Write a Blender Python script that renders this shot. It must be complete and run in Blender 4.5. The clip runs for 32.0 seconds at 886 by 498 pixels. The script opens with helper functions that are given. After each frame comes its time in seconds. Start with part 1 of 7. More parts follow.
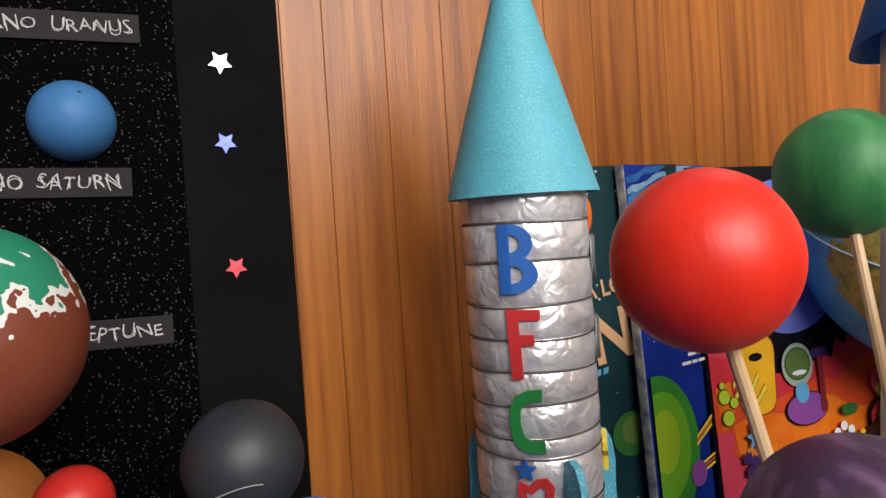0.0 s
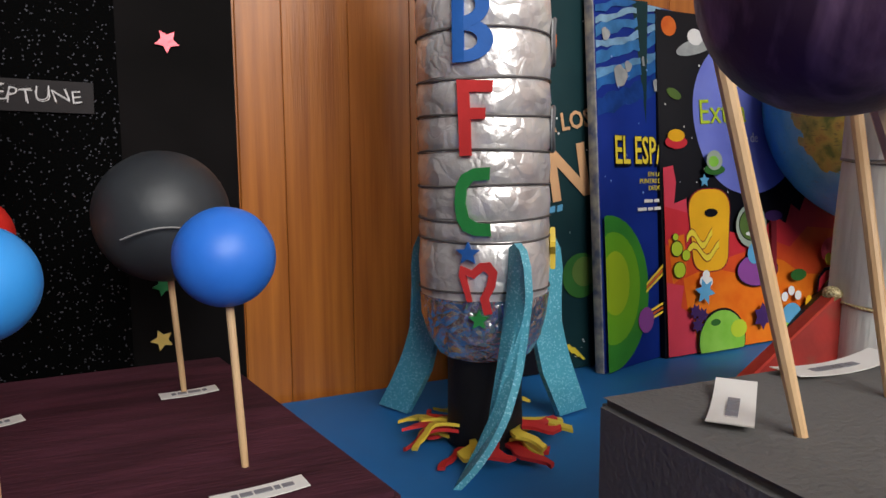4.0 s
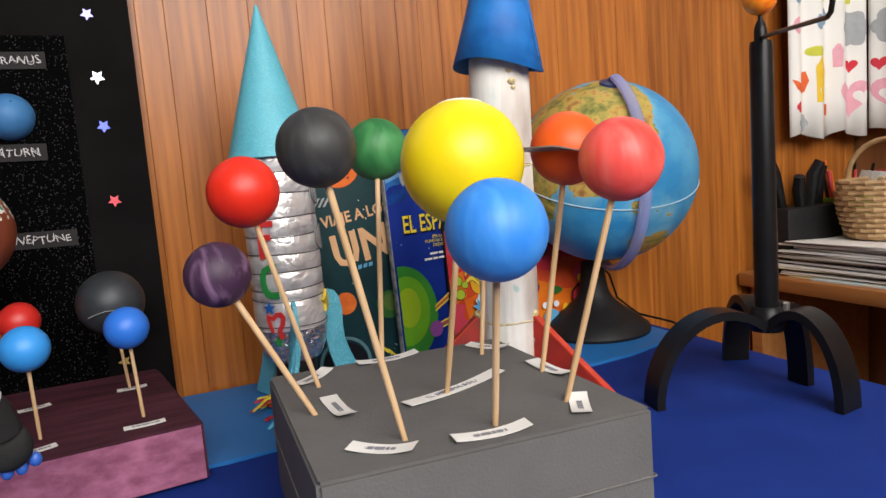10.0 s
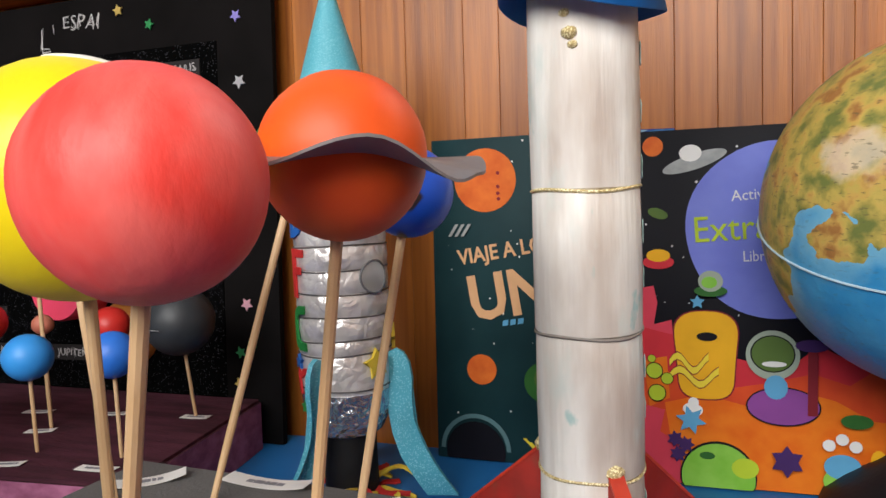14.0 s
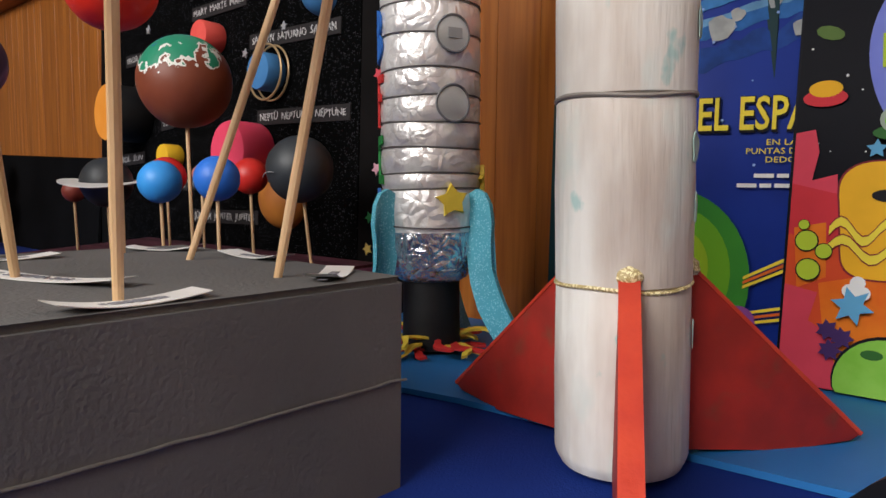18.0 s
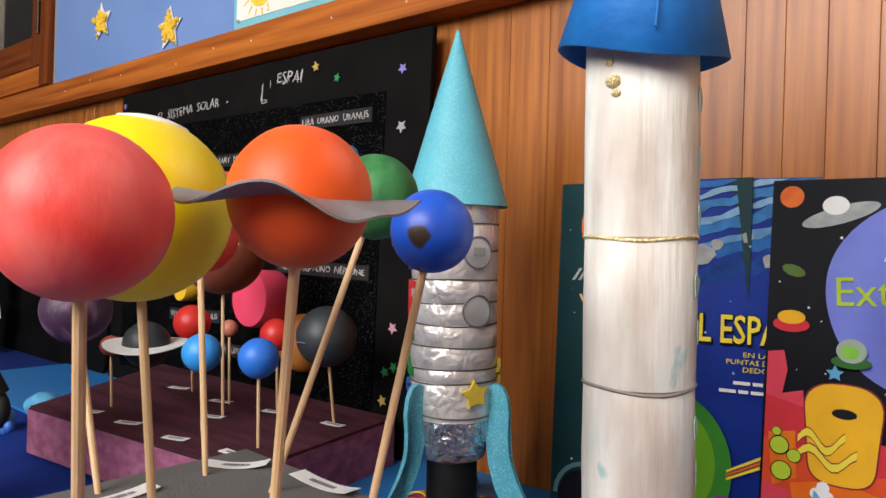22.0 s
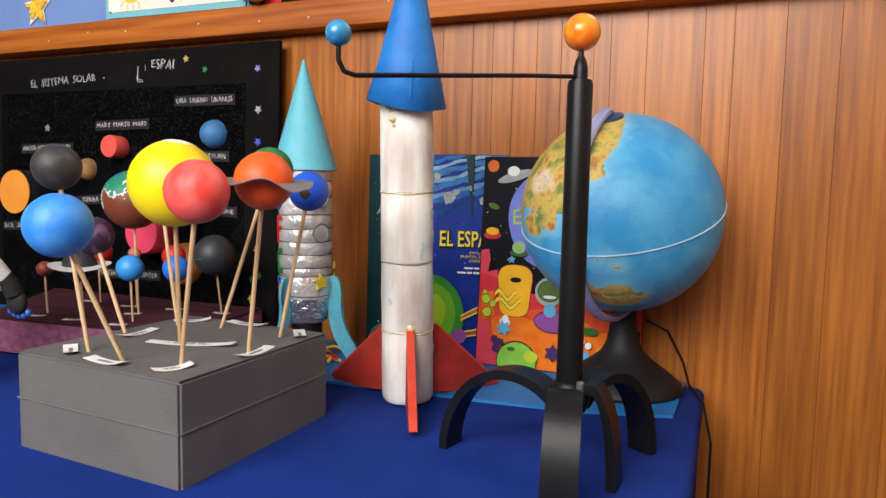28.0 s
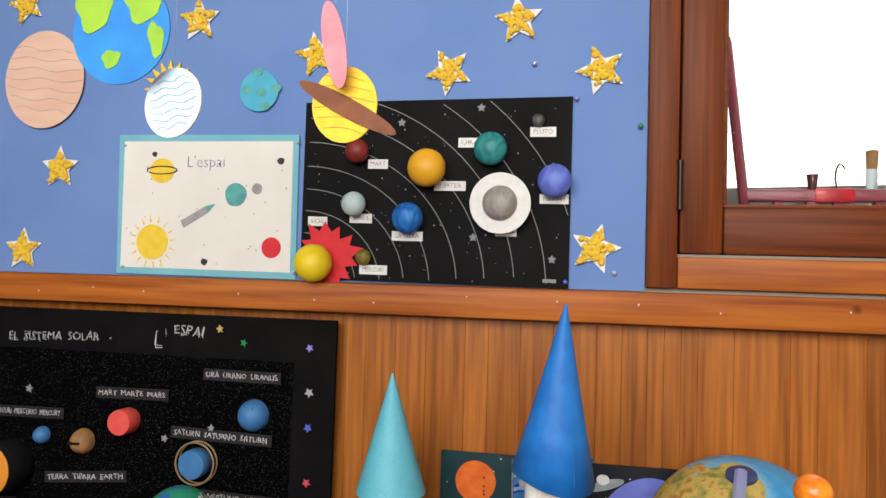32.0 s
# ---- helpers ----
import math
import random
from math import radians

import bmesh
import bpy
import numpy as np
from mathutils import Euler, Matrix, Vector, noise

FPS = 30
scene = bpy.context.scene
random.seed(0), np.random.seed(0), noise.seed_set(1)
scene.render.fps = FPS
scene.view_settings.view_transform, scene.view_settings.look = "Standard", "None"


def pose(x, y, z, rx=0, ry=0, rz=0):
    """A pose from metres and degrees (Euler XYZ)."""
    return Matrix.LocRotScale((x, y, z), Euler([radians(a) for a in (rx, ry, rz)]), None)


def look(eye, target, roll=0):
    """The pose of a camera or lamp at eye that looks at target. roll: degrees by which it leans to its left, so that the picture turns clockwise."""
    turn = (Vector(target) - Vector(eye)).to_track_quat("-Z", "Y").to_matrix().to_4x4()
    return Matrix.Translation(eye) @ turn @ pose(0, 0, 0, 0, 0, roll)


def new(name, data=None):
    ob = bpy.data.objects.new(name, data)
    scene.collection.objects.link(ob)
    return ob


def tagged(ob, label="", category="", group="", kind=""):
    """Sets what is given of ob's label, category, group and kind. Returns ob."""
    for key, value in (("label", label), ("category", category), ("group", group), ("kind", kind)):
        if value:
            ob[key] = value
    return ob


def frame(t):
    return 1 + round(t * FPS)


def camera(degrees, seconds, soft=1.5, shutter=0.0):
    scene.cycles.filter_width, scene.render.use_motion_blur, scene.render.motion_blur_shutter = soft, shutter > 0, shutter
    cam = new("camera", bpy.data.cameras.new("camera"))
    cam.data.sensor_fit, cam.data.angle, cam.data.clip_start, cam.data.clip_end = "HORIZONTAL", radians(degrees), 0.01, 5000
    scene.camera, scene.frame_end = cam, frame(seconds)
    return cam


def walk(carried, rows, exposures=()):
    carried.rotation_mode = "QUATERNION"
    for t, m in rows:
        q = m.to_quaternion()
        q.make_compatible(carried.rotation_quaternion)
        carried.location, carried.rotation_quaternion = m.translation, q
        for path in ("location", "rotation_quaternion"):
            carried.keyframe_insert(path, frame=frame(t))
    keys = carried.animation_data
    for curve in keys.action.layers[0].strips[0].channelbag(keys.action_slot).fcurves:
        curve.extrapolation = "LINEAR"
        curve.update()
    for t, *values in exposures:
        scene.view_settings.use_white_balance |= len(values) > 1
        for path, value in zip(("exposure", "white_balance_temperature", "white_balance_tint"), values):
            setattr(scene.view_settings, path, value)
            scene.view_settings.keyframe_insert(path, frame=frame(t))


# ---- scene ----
cam = camera(65.9, 32.0)
EXPOSURES = [(0, -0.15), (3, -0.25), (6, -0.1), (8, -0.15), (9, -0.15), (10, -0.15), (11, -0.1), (12, -0.1), (14, -0.25), (17, -0.32), (19, -0.1), (22, 0.0), (24, -0.2), (26, -0.2), (28.5, 0.05), (29, 0.05), (30, -0.3), (31, -0.42), (32, -0.35)]
PATH = [
    (0, (0.307, -0.464, 0.986), (1.069, 1.384, 0.941), -3.6),
    (0.5, (0.315, -0.446, 0.963), (1.064, 1.409, 0.96), -2.6),
    (1, (0.315, -0.438, 0.952), (1.088, 1.407, 0.91), -2.0),
    (1.5, (0.317, -0.436, 0.942), (1.108, 1.4, 0.866), -1.3),
    (2, (0.319, -0.439, 0.931), (1.123, 1.389, 0.831), -0.8),
    (2.5, (0.321, -0.442, 0.919), (1.133, 1.382, 0.8), -0.5),
    (3, (0.321, -0.445, 0.907), (1.145, 1.371, 0.761), -0.4),
    (3.5, (0.321, -0.447, 0.9), (1.157, 1.36, 0.708), -0.4),
    (5.5, (0.318, -0.486, 0.894), (1.213, 1.285, 0.64), -1.0),
    (6, (0.307, -0.518, 0.912), (1.228, 1.239, 0.653), -1.6),
    (6.5, (0.291, -0.546, 0.932), (1.261, 1.181, 0.659), -1.4),
    (7, (0.268, -0.573, 0.942), (1.328, 1.102, 0.679), -1.5),
    (7.5, (0.259, -0.612, 0.952), (1.353, 1.04, 0.68), -1.8),
    (8, (0.253, -0.648, 0.958), (1.368, 0.991, 0.691), -2.0),
    (8.5, (0.267, -0.687, 0.958), (1.335, 0.987, 0.723), -2.6),
    (9, (0.289, -0.74, 0.975), (1.271, 0.983, 0.718), -3.2),
    (9.5, (0.336, -0.791, 0.978), (1.198, 0.997, 0.733), -4.1),
    (10, (0.384, -0.826, 0.98), (1.155, 1.005, 0.746), -4.5),
    (10.5, (0.445, -0.824, 0.974), (1.107, 1.051, 0.76), -4.9),
    (11, (0.498, -0.803, 0.969), (1.048, 1.11, 0.767), -5.1),
    (11.5, (0.56, -0.771, 0.963), (0.942, 1.184, 0.783), -4.7),
    (12, (0.601, -0.742, 0.961), (0.821, 1.239, 0.806), -4.1),
    (12.5, (0.653, -0.723, 0.972), (0.653, 1.272, 0.821), -3.8),
    (13, (0.71, -0.685, 0.973), (0.46, 1.297, 0.873), -3.2),
    (13.5, (0.75, -0.645, 0.973), (0.272, 1.295, 0.879), -2.1),
    (14, (0.759, -0.6, 0.97), (0.116, 1.291, 0.853), -1.7),
    (14.5, (0.759, -0.563, 0.953), (-0.034, 1.271, 0.854), -1.1),
    (16.5, (0.813, -0.518, 0.892), (-0.343, 1.106, 0.746), -0.1),
    (17, (0.819, -0.512, 0.879), (-0.363, 1.094, 0.723), 0.2),
    (17.5, (0.834, -0.503, 0.868), (-0.405, 1.059, 0.704), 0.5),
    (18, (0.85, -0.491, 0.862), (-0.454, 1.015, 0.683), 0.7),
    (18.5, (0.858, -0.484, 0.855), (-0.479, 0.991, 0.668), 1.2),
    (19, (0.859, -0.48, 0.856), (-0.487, 0.986, 0.666), 1.5),
    (19.5, (0.857, -0.48, 0.875), (-0.491, 0.986, 0.692), 1.4),
    (20, (0.849, -0.48, 0.9), (-0.501, 0.989, 0.747), 2.0),
    (20.5, (0.843, -0.495, 0.926), (-0.492, 0.99, 0.803), 1.6),
    (21, (0.845, -0.511, 0.938), (-0.486, 0.98, 0.872), 1.6),
    (21.5, (0.855, -0.533, 0.961), (-0.464, 0.969, 0.895), 1.5),
    (22, (0.859, -0.571, 0.97), (-0.386, 0.994, 0.967), 1.7),
    (22.5, (0.877, -0.622, 0.993), (-0.273, 1.015, 1.017), 1.7),
    (23, (0.905, -0.669, 1.014), (-0.161, 1.023, 1.07), 1.1),
    (23.5, (0.944, -0.724, 1.026), (-0.049, 1.01, 1.103), 0.7),
    (23.8, (0.971, -0.76, 1.028), (0.005, 0.99, 1.109), 0.1),
    (24, (0.983, -0.775, 1.027), (0.03, 0.981, 1.105), 0.2),
    (24.5, (1.006, -0.806, 1.024), (0.077, 0.964, 1.079), -0.1),
    (25, (1.027, -0.819, 1.014), (0.105, 0.955, 1.041), -0.1),
    (25.5, (1.046, -0.84, 1.002), (0.142, 0.944, 0.986), -0.2),
    (26, (1.062, -0.864, 0.993), (0.179, 0.93, 0.933), -0.1),
    (26.5, (1.064, -0.878, 0.986), (0.21, 0.928, 0.884), -0.0),
    (28.5, (1.024, -0.933, 0.983), (0.318, 0.929, 0.803), 1.6),
    (29, (0.981, -0.951, 1.025), (0.355, 0.945, 0.902), 1.8),
    (29.5, (0.947, -0.957, 1.09), (0.368, 0.956, 1.022), 2.0),
    (30, (0.906, -0.975, 1.154), (0.391, 0.958, 1.141), 1.9),
    (30.5, (0.859, -0.982, 1.209), (0.39, 0.961, 1.249), 1.7),
    (31, (0.806, -0.988, 1.244), (0.387, 0.966, 1.318), 1.5),
    (31.5, (0.768, -0.979, 1.271), (0.368, 0.979, 1.339), 1.5),
    (32, (0.739, -0.96, 1.292), (0.337, 0.999, 1.346), 1.5),
]
walk(cam, [(t, look(eye, target, roll)) for t, eye, target, roll in PATH],
     exposures=EXPOSURES)

# ---- world and light ----
world = bpy.data.worlds.new("sky")
world.use_nodes = True
scene.world = world
sky = world.node_tree.nodes.new("ShaderNodeTexSky")
sky.sky_type, sky.sun_disc, sky.sun_elevation, sky.sun_rotation = "NISHITA", False, radians(40), radians(150)
back = world.node_tree.nodes["Background"]
back.inputs["Strength"].default_value = 0.12
world.node_tree.links.new(sky.outputs["Color"], back.inputs["Color"])


def lamp(name, kind, m, energy, colour, size=(1, 1)):
    data = bpy.data.lights.new(name, kind)
    data.energy, data.color = energy, colour
    if kind == "AREA":
        data.shape, data.size, data.size_y = "RECTANGLE", *size
    ob = new(name, data)
    ob.matrix_world = m
    return ob


sun = lamp("sun", "SUN", look((2, -4, 5), (0, 0, 0)), 0.9, (1, 0.95, 0.86))
sun.data.angle = radians(0.5)
# Lamp in the unseen south window, inferred from reflections; position tuned for brightness.
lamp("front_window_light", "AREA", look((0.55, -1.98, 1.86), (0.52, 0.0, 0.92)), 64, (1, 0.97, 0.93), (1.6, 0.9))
# Area lamp added in the right window's hole for its daylight.
lamp("right_window_light", "AREA", look((1.14, 0.17, 1.75), (0.9, -1.0, 1.0)), 3, (1, 0.97, 0.92), (0.42, 0.7))


# ---- materials ----
def mat(name, a, b=None, scale=60.0, rough=0.6, bump=0.0, metal=0.0, stretch=(1, 1, 1), bump_scale=None, sharp=(0.35, 0.65), spec=0.5):
    """Two tones mixed by noise, with fine relief."""
    m = bpy.data.materials.new(name)
    m.use_nodes = True
    nt = m.node_tree
    p = nt.nodes["Principled BSDF"]
    p.inputs["Roughness"].default_value, p.inputs["Metallic"].default_value = rough, metal
    p.inputs["Specular IOR Level"].default_value = spec
    b = b or tuple(v * 0.82 for v in a)
    tc = nt.nodes.new("ShaderNodeTexCoord")
    mp = nt.nodes.new("ShaderNodeMapping")
    mp.inputs["Scale"].default_value = stretch
    nt.links.new(tc.outputs["Object"], mp.inputs["Vector"])
    n = nt.nodes.new("ShaderNodeTexNoise")
    n.inputs["Scale"].default_value, n.inputs["Detail"].default_value = scale, 5
    nt.links.new(mp.outputs["Vector"], n.inputs["Vector"])
    r = nt.nodes.new("ShaderNodeValToRGB")
    r.color_ramp.elements[0].position, r.color_ramp.elements[1].position = sharp
    r.color_ramp.elements[0].color, r.color_ramp.elements[1].color = (*a, 1), (*b, 1)
    nt.links.new(n.outputs["Fac"], r.inputs["Fac"])
    nt.links.new(r.outputs["Color"], p.inputs["Base Color"])
    if bump:
        n2 = nt.nodes.new("ShaderNodeTexNoise")
        n2.inputs["Scale"].default_value, n2.inputs["Detail"].default_value = bump_scale or scale * 4, 4
        nt.links.new(mp.outputs["Vector"], n2.inputs["Vector"])
        bp = nt.nodes.new("ShaderNodeBump")
        bp.inputs["Strength"].default_value, bp.inputs["Distance"].default_value = bump, 0.002
        nt.links.new(n2.outputs["Fac"], bp.inputs["Height"])
        nt.links.new(bp.outputs["Normal"], p.inputs["Normal"])
    return m


def tint(m, spread):
    """Lets each piece that uses m differ a little in tone."""
    nt = m.node_tree
    p = nt.nodes["Principled BSDF"]
    link = p.inputs["Base Color"].links[0]
    src = link.from_socket
    info = nt.nodes.new("ShaderNodeObjectInfo")
    rng = nt.nodes.new("ShaderNodeMapRange")
    rng.inputs["To Min"].default_value, rng.inputs["To Max"].default_value = 1 - spread, 1 + spread
    hsv = nt.nodes.new("ShaderNodeHueSaturation")
    nt.links.new(info.outputs["Random"], rng.inputs["Value"])
    nt.links.new(rng.outputs["Result"], hsv.inputs["Value"])
    nt.links.new(src, hsv.inputs["Color"])
    nt.links.new(hsv.outputs["Color"], p.inputs["Base Color"])
    return m


def glitter(name, base, spark, density=900.0, cut=0.78, rough=0.4, metal=0.0):
    """Paper with sparkling flakes."""
    m = mat(name, base, tuple(v * 0.9 for v in base), 40, rough, 0.25, metal, bump_scale=1200)
    nt = m.node_tree
    p = nt.nodes["Principled BSDF"]
    old = p.inputs["Base Color"].links[0].from_socket
    tc = nt.nodes.new("ShaderNodeTexCoord")
    v = nt.nodes.new("ShaderNodeTexVoronoi")
    v.inputs["Scale"].default_value = density
    nt.links.new(tc.outputs["Object"], v.inputs["Vector"])
    sep = nt.nodes.new("ShaderNodeSeparateColor")
    nt.links.new(v.outputs["Color"], sep.inputs["Color"])
    gt = nt.nodes.new("ShaderNodeMath")
    gt.operation = "GREATER_THAN"
    gt.inputs[1].default_value = cut
    nt.links.new(sep.outputs["Red"], gt.inputs[0])
    mix = nt.nodes.new("ShaderNodeMix")
    mix.data_type = "RGBA"
    nt.links.new(gt.outputs["Value"], mix.inputs["Factor"])
    nt.links.new(old, mix.inputs["A"])
    mix.inputs["B"].default_value = (*spark, 1)
    nt.links.new(mix.outputs["Result"], p.inputs["Base Color"])
    return m


def wood(name, light, dark, scale=9.0, rough=0.4, along="z", spread=0.0):
    k = {"z": (9, 9, 0.35), "x": (0.35, 9, 9), "y": (9, 0.35, 9)}[along]
    m = mat(name, light, dark, scale, rough, 0.12, stretch=k, bump_scale=scale * 6, sharp=(0.3, 0.72))
    return tint(m, spread) if spread else m


def knots(m, colour, scale, size):
    """Dark round knots scattered in the wood."""
    nt = m.node_tree
    p = nt.nodes["Principled BSDF"]
    old = p.inputs["Base Color"].links[0].from_socket
    tc = nt.nodes.new("ShaderNodeTexCoord")
    v = nt.nodes.new("ShaderNodeTexVoronoi")
    v.inputs["Scale"].default_value = scale
    nt.links.new(tc.outputs["Object"], v.inputs["Vector"])
    r = nt.nodes.new("ShaderNodeMapRange")
    r.inputs["From Min"].default_value, r.inputs["From Max"].default_value, r.inputs["To Min"].default_value, r.inputs["To Max"].default_value = size * 0.4, size, 0.85, 0.0
    nt.links.new(v.outputs["Distance"], r.inputs["Value"])
    mix = nt.nodes.new("ShaderNodeMix")
    mix.data_type = "RGBA"
    nt.links.new(r.outputs["Result"], mix.inputs["Factor"])
    nt.links.new(old, mix.inputs["A"])
    mix.inputs["B"].default_value = (*colour, 1)
    nt.links.new(mix.outputs["Result"], p.inputs["Base Color"])


def plain(name, c, rough=0.6, **kw):
    return mat(name, c, tuple(v * 0.9 for v in c), 90, rough, 0.08, **kw)


PANEL = wood("panel_wood", (0.45, 0.152, 0.025), (0.23, 0.064, 0.010), 15.0, 0.34, "z", 0.12)
PANEL.node_tree.nodes["Principled BSDF"].inputs["Specular IOR Level"].default_value = 0.38
TRIM = wood("trim_wood", (0.50, 0.15, 0.022), (0.24, 0.052, 0.008), 12.0, 0.5, "x")
TRIM.node_tree.nodes["Principled BSDF"].inputs["Specular IOR Level"].default_value = 0.25
FRAME_V = wood("window_wood_upright", (0.20, 0.050, 0.012), (0.085, 0.019, 0.005), 10.0, 0.45, "z")
FRAME_H = wood("window_wood_level", (0.19, 0.047, 0.012), (0.08, 0.018, 0.005), 10.0, 0.45, "x")
for m_ in (FRAME_V, FRAME_H):
    m_.node_tree.nodes["Principled BSDF"].inputs["Specular IOR Level"].default_value = 0.15
knots(TRIM, (0.10, 0.025, 0.006), 9, 0.07)
knots(FRAME_V, (0.03, 0.008, 0.003), 9, 0.08)
knots(FRAME_H, (0.03, 0.008, 0.003), 9, 0.08)
BLUE_PAPER = mat("blue_wall_paper", (0.13, 0.235, 0.51), (0.155, 0.26, 0.54), 6, 0.85, 0.1, bump_scale=25)
NAVY = mat("navy_cloth", (0.004, 0.023, 0.185), (0.006, 0.030, 0.225), 12, 0.9, 0.3, bump_scale=900, spec=0.2)
LIGHT_BLUE = mat("blue_card", (0.012, 0.15, 0.44), (0.016, 0.17, 0.48), 10, 0.55, 0.06)
GREY_FOAM = mat("grey_foam", (0.112, 0.110, 0.108), (0.136, 0.132, 0.128), 14, 0.85, 0.35, bump_scale=500, spec=0.25)
PURPLE_FOAM = mat("purple_paint", (0.042, 0.012, 0.019), (0.088, 0.024, 0.040), 26, 0.85, 0.45, stretch=(0.5, 3, 1), bump_scale=180, spec=0.2)
MAGENTA_SIDE = mat("magenta_brushed_paint", (0.21, 0.055, 0.11), (0.36, 0.12, 0.21), 60, 0.8, 0.35, stretch=(1, 1, 1.6), bump_scale=160)
BLACK_CARD = mat("black_card", (0.0055, 0.005, 0.005), (0.008, 0.007, 0.0072), 20, 0.85, 0.08, spec=0.04)
BLACK_GLITTER = glitter("black_glitter_paper", (0.0010, 0.0010, 0.0011), (0.06, 0.06, 0.07), 1250, 0.967, 0.75)
BLACK_GLITTER.node_tree.nodes["Principled BSDF"].inputs["Specular IOR Level"].default_value = 0.03
LABEL_BLACK = plain("dark_label", (0.022, 0.019, 0.020), 0.7, spec=0.2)
CHALK = plain("white_marker", (0.58, 0.56, 0.56), 0.8)
WHITE_PAPER = mat("white_paper", (0.80, 0.79, 0.76), (0.74, 0.73, 0.70), 40, 0.7, 0.1)
INK = plain("black_ink", (0.03, 0.03, 0.04), 0.6)
GREY_INK = plain("grey_ink", (0.22, 0.22, 0.25), 0.6)
STICK = wood("skewer_wood", (0.72, 0.50, 0.29), (0.56, 0.35, 0.17), 12, 0.5, "z", 0.08)
TEAL_GLITTER = glitter("turquoise_glitter_foam", (0.10, 0.46, 0.60), (0.32, 0.72, 0.84), 1500, 0.88, 0.45)
TEAL_CONE = glitter("turquoise_glitter_card", (0.10, 0.44, 0.55), (0.19, 0.56, 0.66), 2200, 0.82, 0.5)
BLACK_PLASTIC = mat("black_plastic", (0.006, 0.006, 0.0065), (0.009, 0.009, 0.010), 30, 0.36, 0.04, spec=0.22)
BLACK_MATT = mat("black_matt_plastic", (0.007, 0.007, 0.008), (0.010, 0.010, 0.011), 60, 0.55, 0.1, spec=0.3)
FOIL = mat("aluminium_foil", (0.90, 0.89, 0.88), (0.78, 0.75, 0.74), 45, 0.33, 0.75, 0.5, bump_scale=75)
def creases(m, scale, depth):
    """Sharp folds of crumpled foil on top of the fine relief."""
    nt = m.node_tree
    p = nt.nodes["Principled BSDF"]
    old = p.inputs["Normal"].links[0].from_socket
    tc = nt.nodes.new("ShaderNodeTexCoord")
    v = nt.nodes.new("ShaderNodeTexVoronoi")
    v.feature = "DISTANCE_TO_EDGE"
    v.inputs["Scale"].default_value = scale
    bend = nt.nodes.new("ShaderNodeTexNoise")
    bend.inputs["Scale"].default_value = scale * 0.5
    mix = nt.nodes.new("ShaderNodeMix")
    mix.data_type = "VECTOR"
    mix.inputs["Factor"].default_value = 0.02
    nt.links.new(tc.outputs["Object"], bend.inputs["Vector"])
    nt.links.new(tc.outputs["Object"], mix.inputs["A"])
    nt.links.new(bend.outputs["Color"], mix.inputs["B"])
    nt.links.new(mix.outputs["Result"], v.inputs["Vector"])
    bp = nt.nodes.new("ShaderNodeBump")
    bp.inputs["Strength"].default_value, bp.inputs["Distance"].default_value = depth, 0.004
    nt.links.new(v.outputs["Distance"], bp.inputs["Height"])
    nt.links.new(old, bp.inputs["Normal"])
    nt.links.new(bp.outputs["Normal"], p.inputs["Normal"])


creases(FOIL, 85, 0.4)
FOIL_BASE = mat("crumpled_foil", (0.82, 0.84, 0.88), (0.48, 0.52, 0.62), 80, 0.25, 1.0, 0.85, bump_scale=130)
creases(FOIL_BASE, 110, 0.8)
DARK_LINE = plain("dark_seam", (0.09, 0.08, 0.08), 0.6)
ROCKET_WHITE = mat("brushed_white_paint", (0.84, 0.82, 0.77), (0.60, 0.53, 0.46), 48, 0.45, 0.7, stretch=(1, 1, 0.09), bump_scale=120, sharp=(0.42, 0.74))
GOLD = glitter("gold_glitter_glue", (0.55, 0.42, 0.18), (0.95, 0.85, 0.5), 1500, 0.6, 0.3)
ROCKET_BLUE = mat("blue_painted_card", (0.005, 0.130, 0.46), (0.010, 0.18, 0.56), 40, 0.6, 0.4, bump_scale=90)
INSIDE = plain("cone_inside", (0.10, 0.06, 0.04), 0.8)
ROCKET_RED = mat("red_painted_card", (0.42, 0.022, 0.012), (0.30, 0.018, 0.010), 45, 0.65, 0.25, bump_scale=110)
RED_EDGE = mat("bright_red_edge", (0.62, 0.06, 0.025), (0.52, 0.04, 0.02), 60, 0.45, 0.2)
FOAM_BLUE = plain("blue_foam", (0.015, 0.12, 0.45), 0.6)
FOAM_RED = plain("red_foam", (0.60, 0.025, 0.025), 0.6)
FOAM_GREEN = plain("green_foam", (0.015, 0.25, 0.05), 0.6)
FOAM_YELLOW = plain("yellow_foam", (0.80, 0.60, 0.06), 0.55)
METAL_GREY = mat("grey_disc", (0.55, 0.57, 0.57), (0.48, 0.50, 0.50), 30, 0.4, 0.1, 0.2)
WALL_PAINT = mat("cream_wall_paint", (0.30, 0.26, 0.21), (0.27, 0.23, 0.185), 4, 0.85, 0.1)
CEILING = mat("white_ceiling_paint", (0.42, 0.40, 0.37), (0.38, 0.365, 0.335), 4, 0.9, 0.05)
FLOOR = mat("terrazzo_floor", (0.26, 0.22, 0.18), (0.20, 0.17, 0.14), 60, 0.4, 0.05)


# ---- shapes ----
def thing(name, label, category, m=None, group="", kind=""):
    ob = new(name)
    ob.empty_display_size = 0.02
    ob.matrix_world = m or Matrix()
    return tagged(ob, label, category, group, kind)


def mesh(name, bm, material, smooth=True):
    bmesh.ops.recalc_face_normals(bm, faces=bm.faces)
    me = bpy.data.meshes.new(name)
    if smooth:
        for f in bm.faces:
            f.smooth = True
        for e in bm.edges:
            if len(e.link_faces) == 2 and e.calc_face_angle() > 0.6:
                e.smooth = False
    bm.to_mesh(me)
    bm.free()
    for k in material if isinstance(material, (list, tuple)) else (material,):
        me.materials.append(k)
    return me


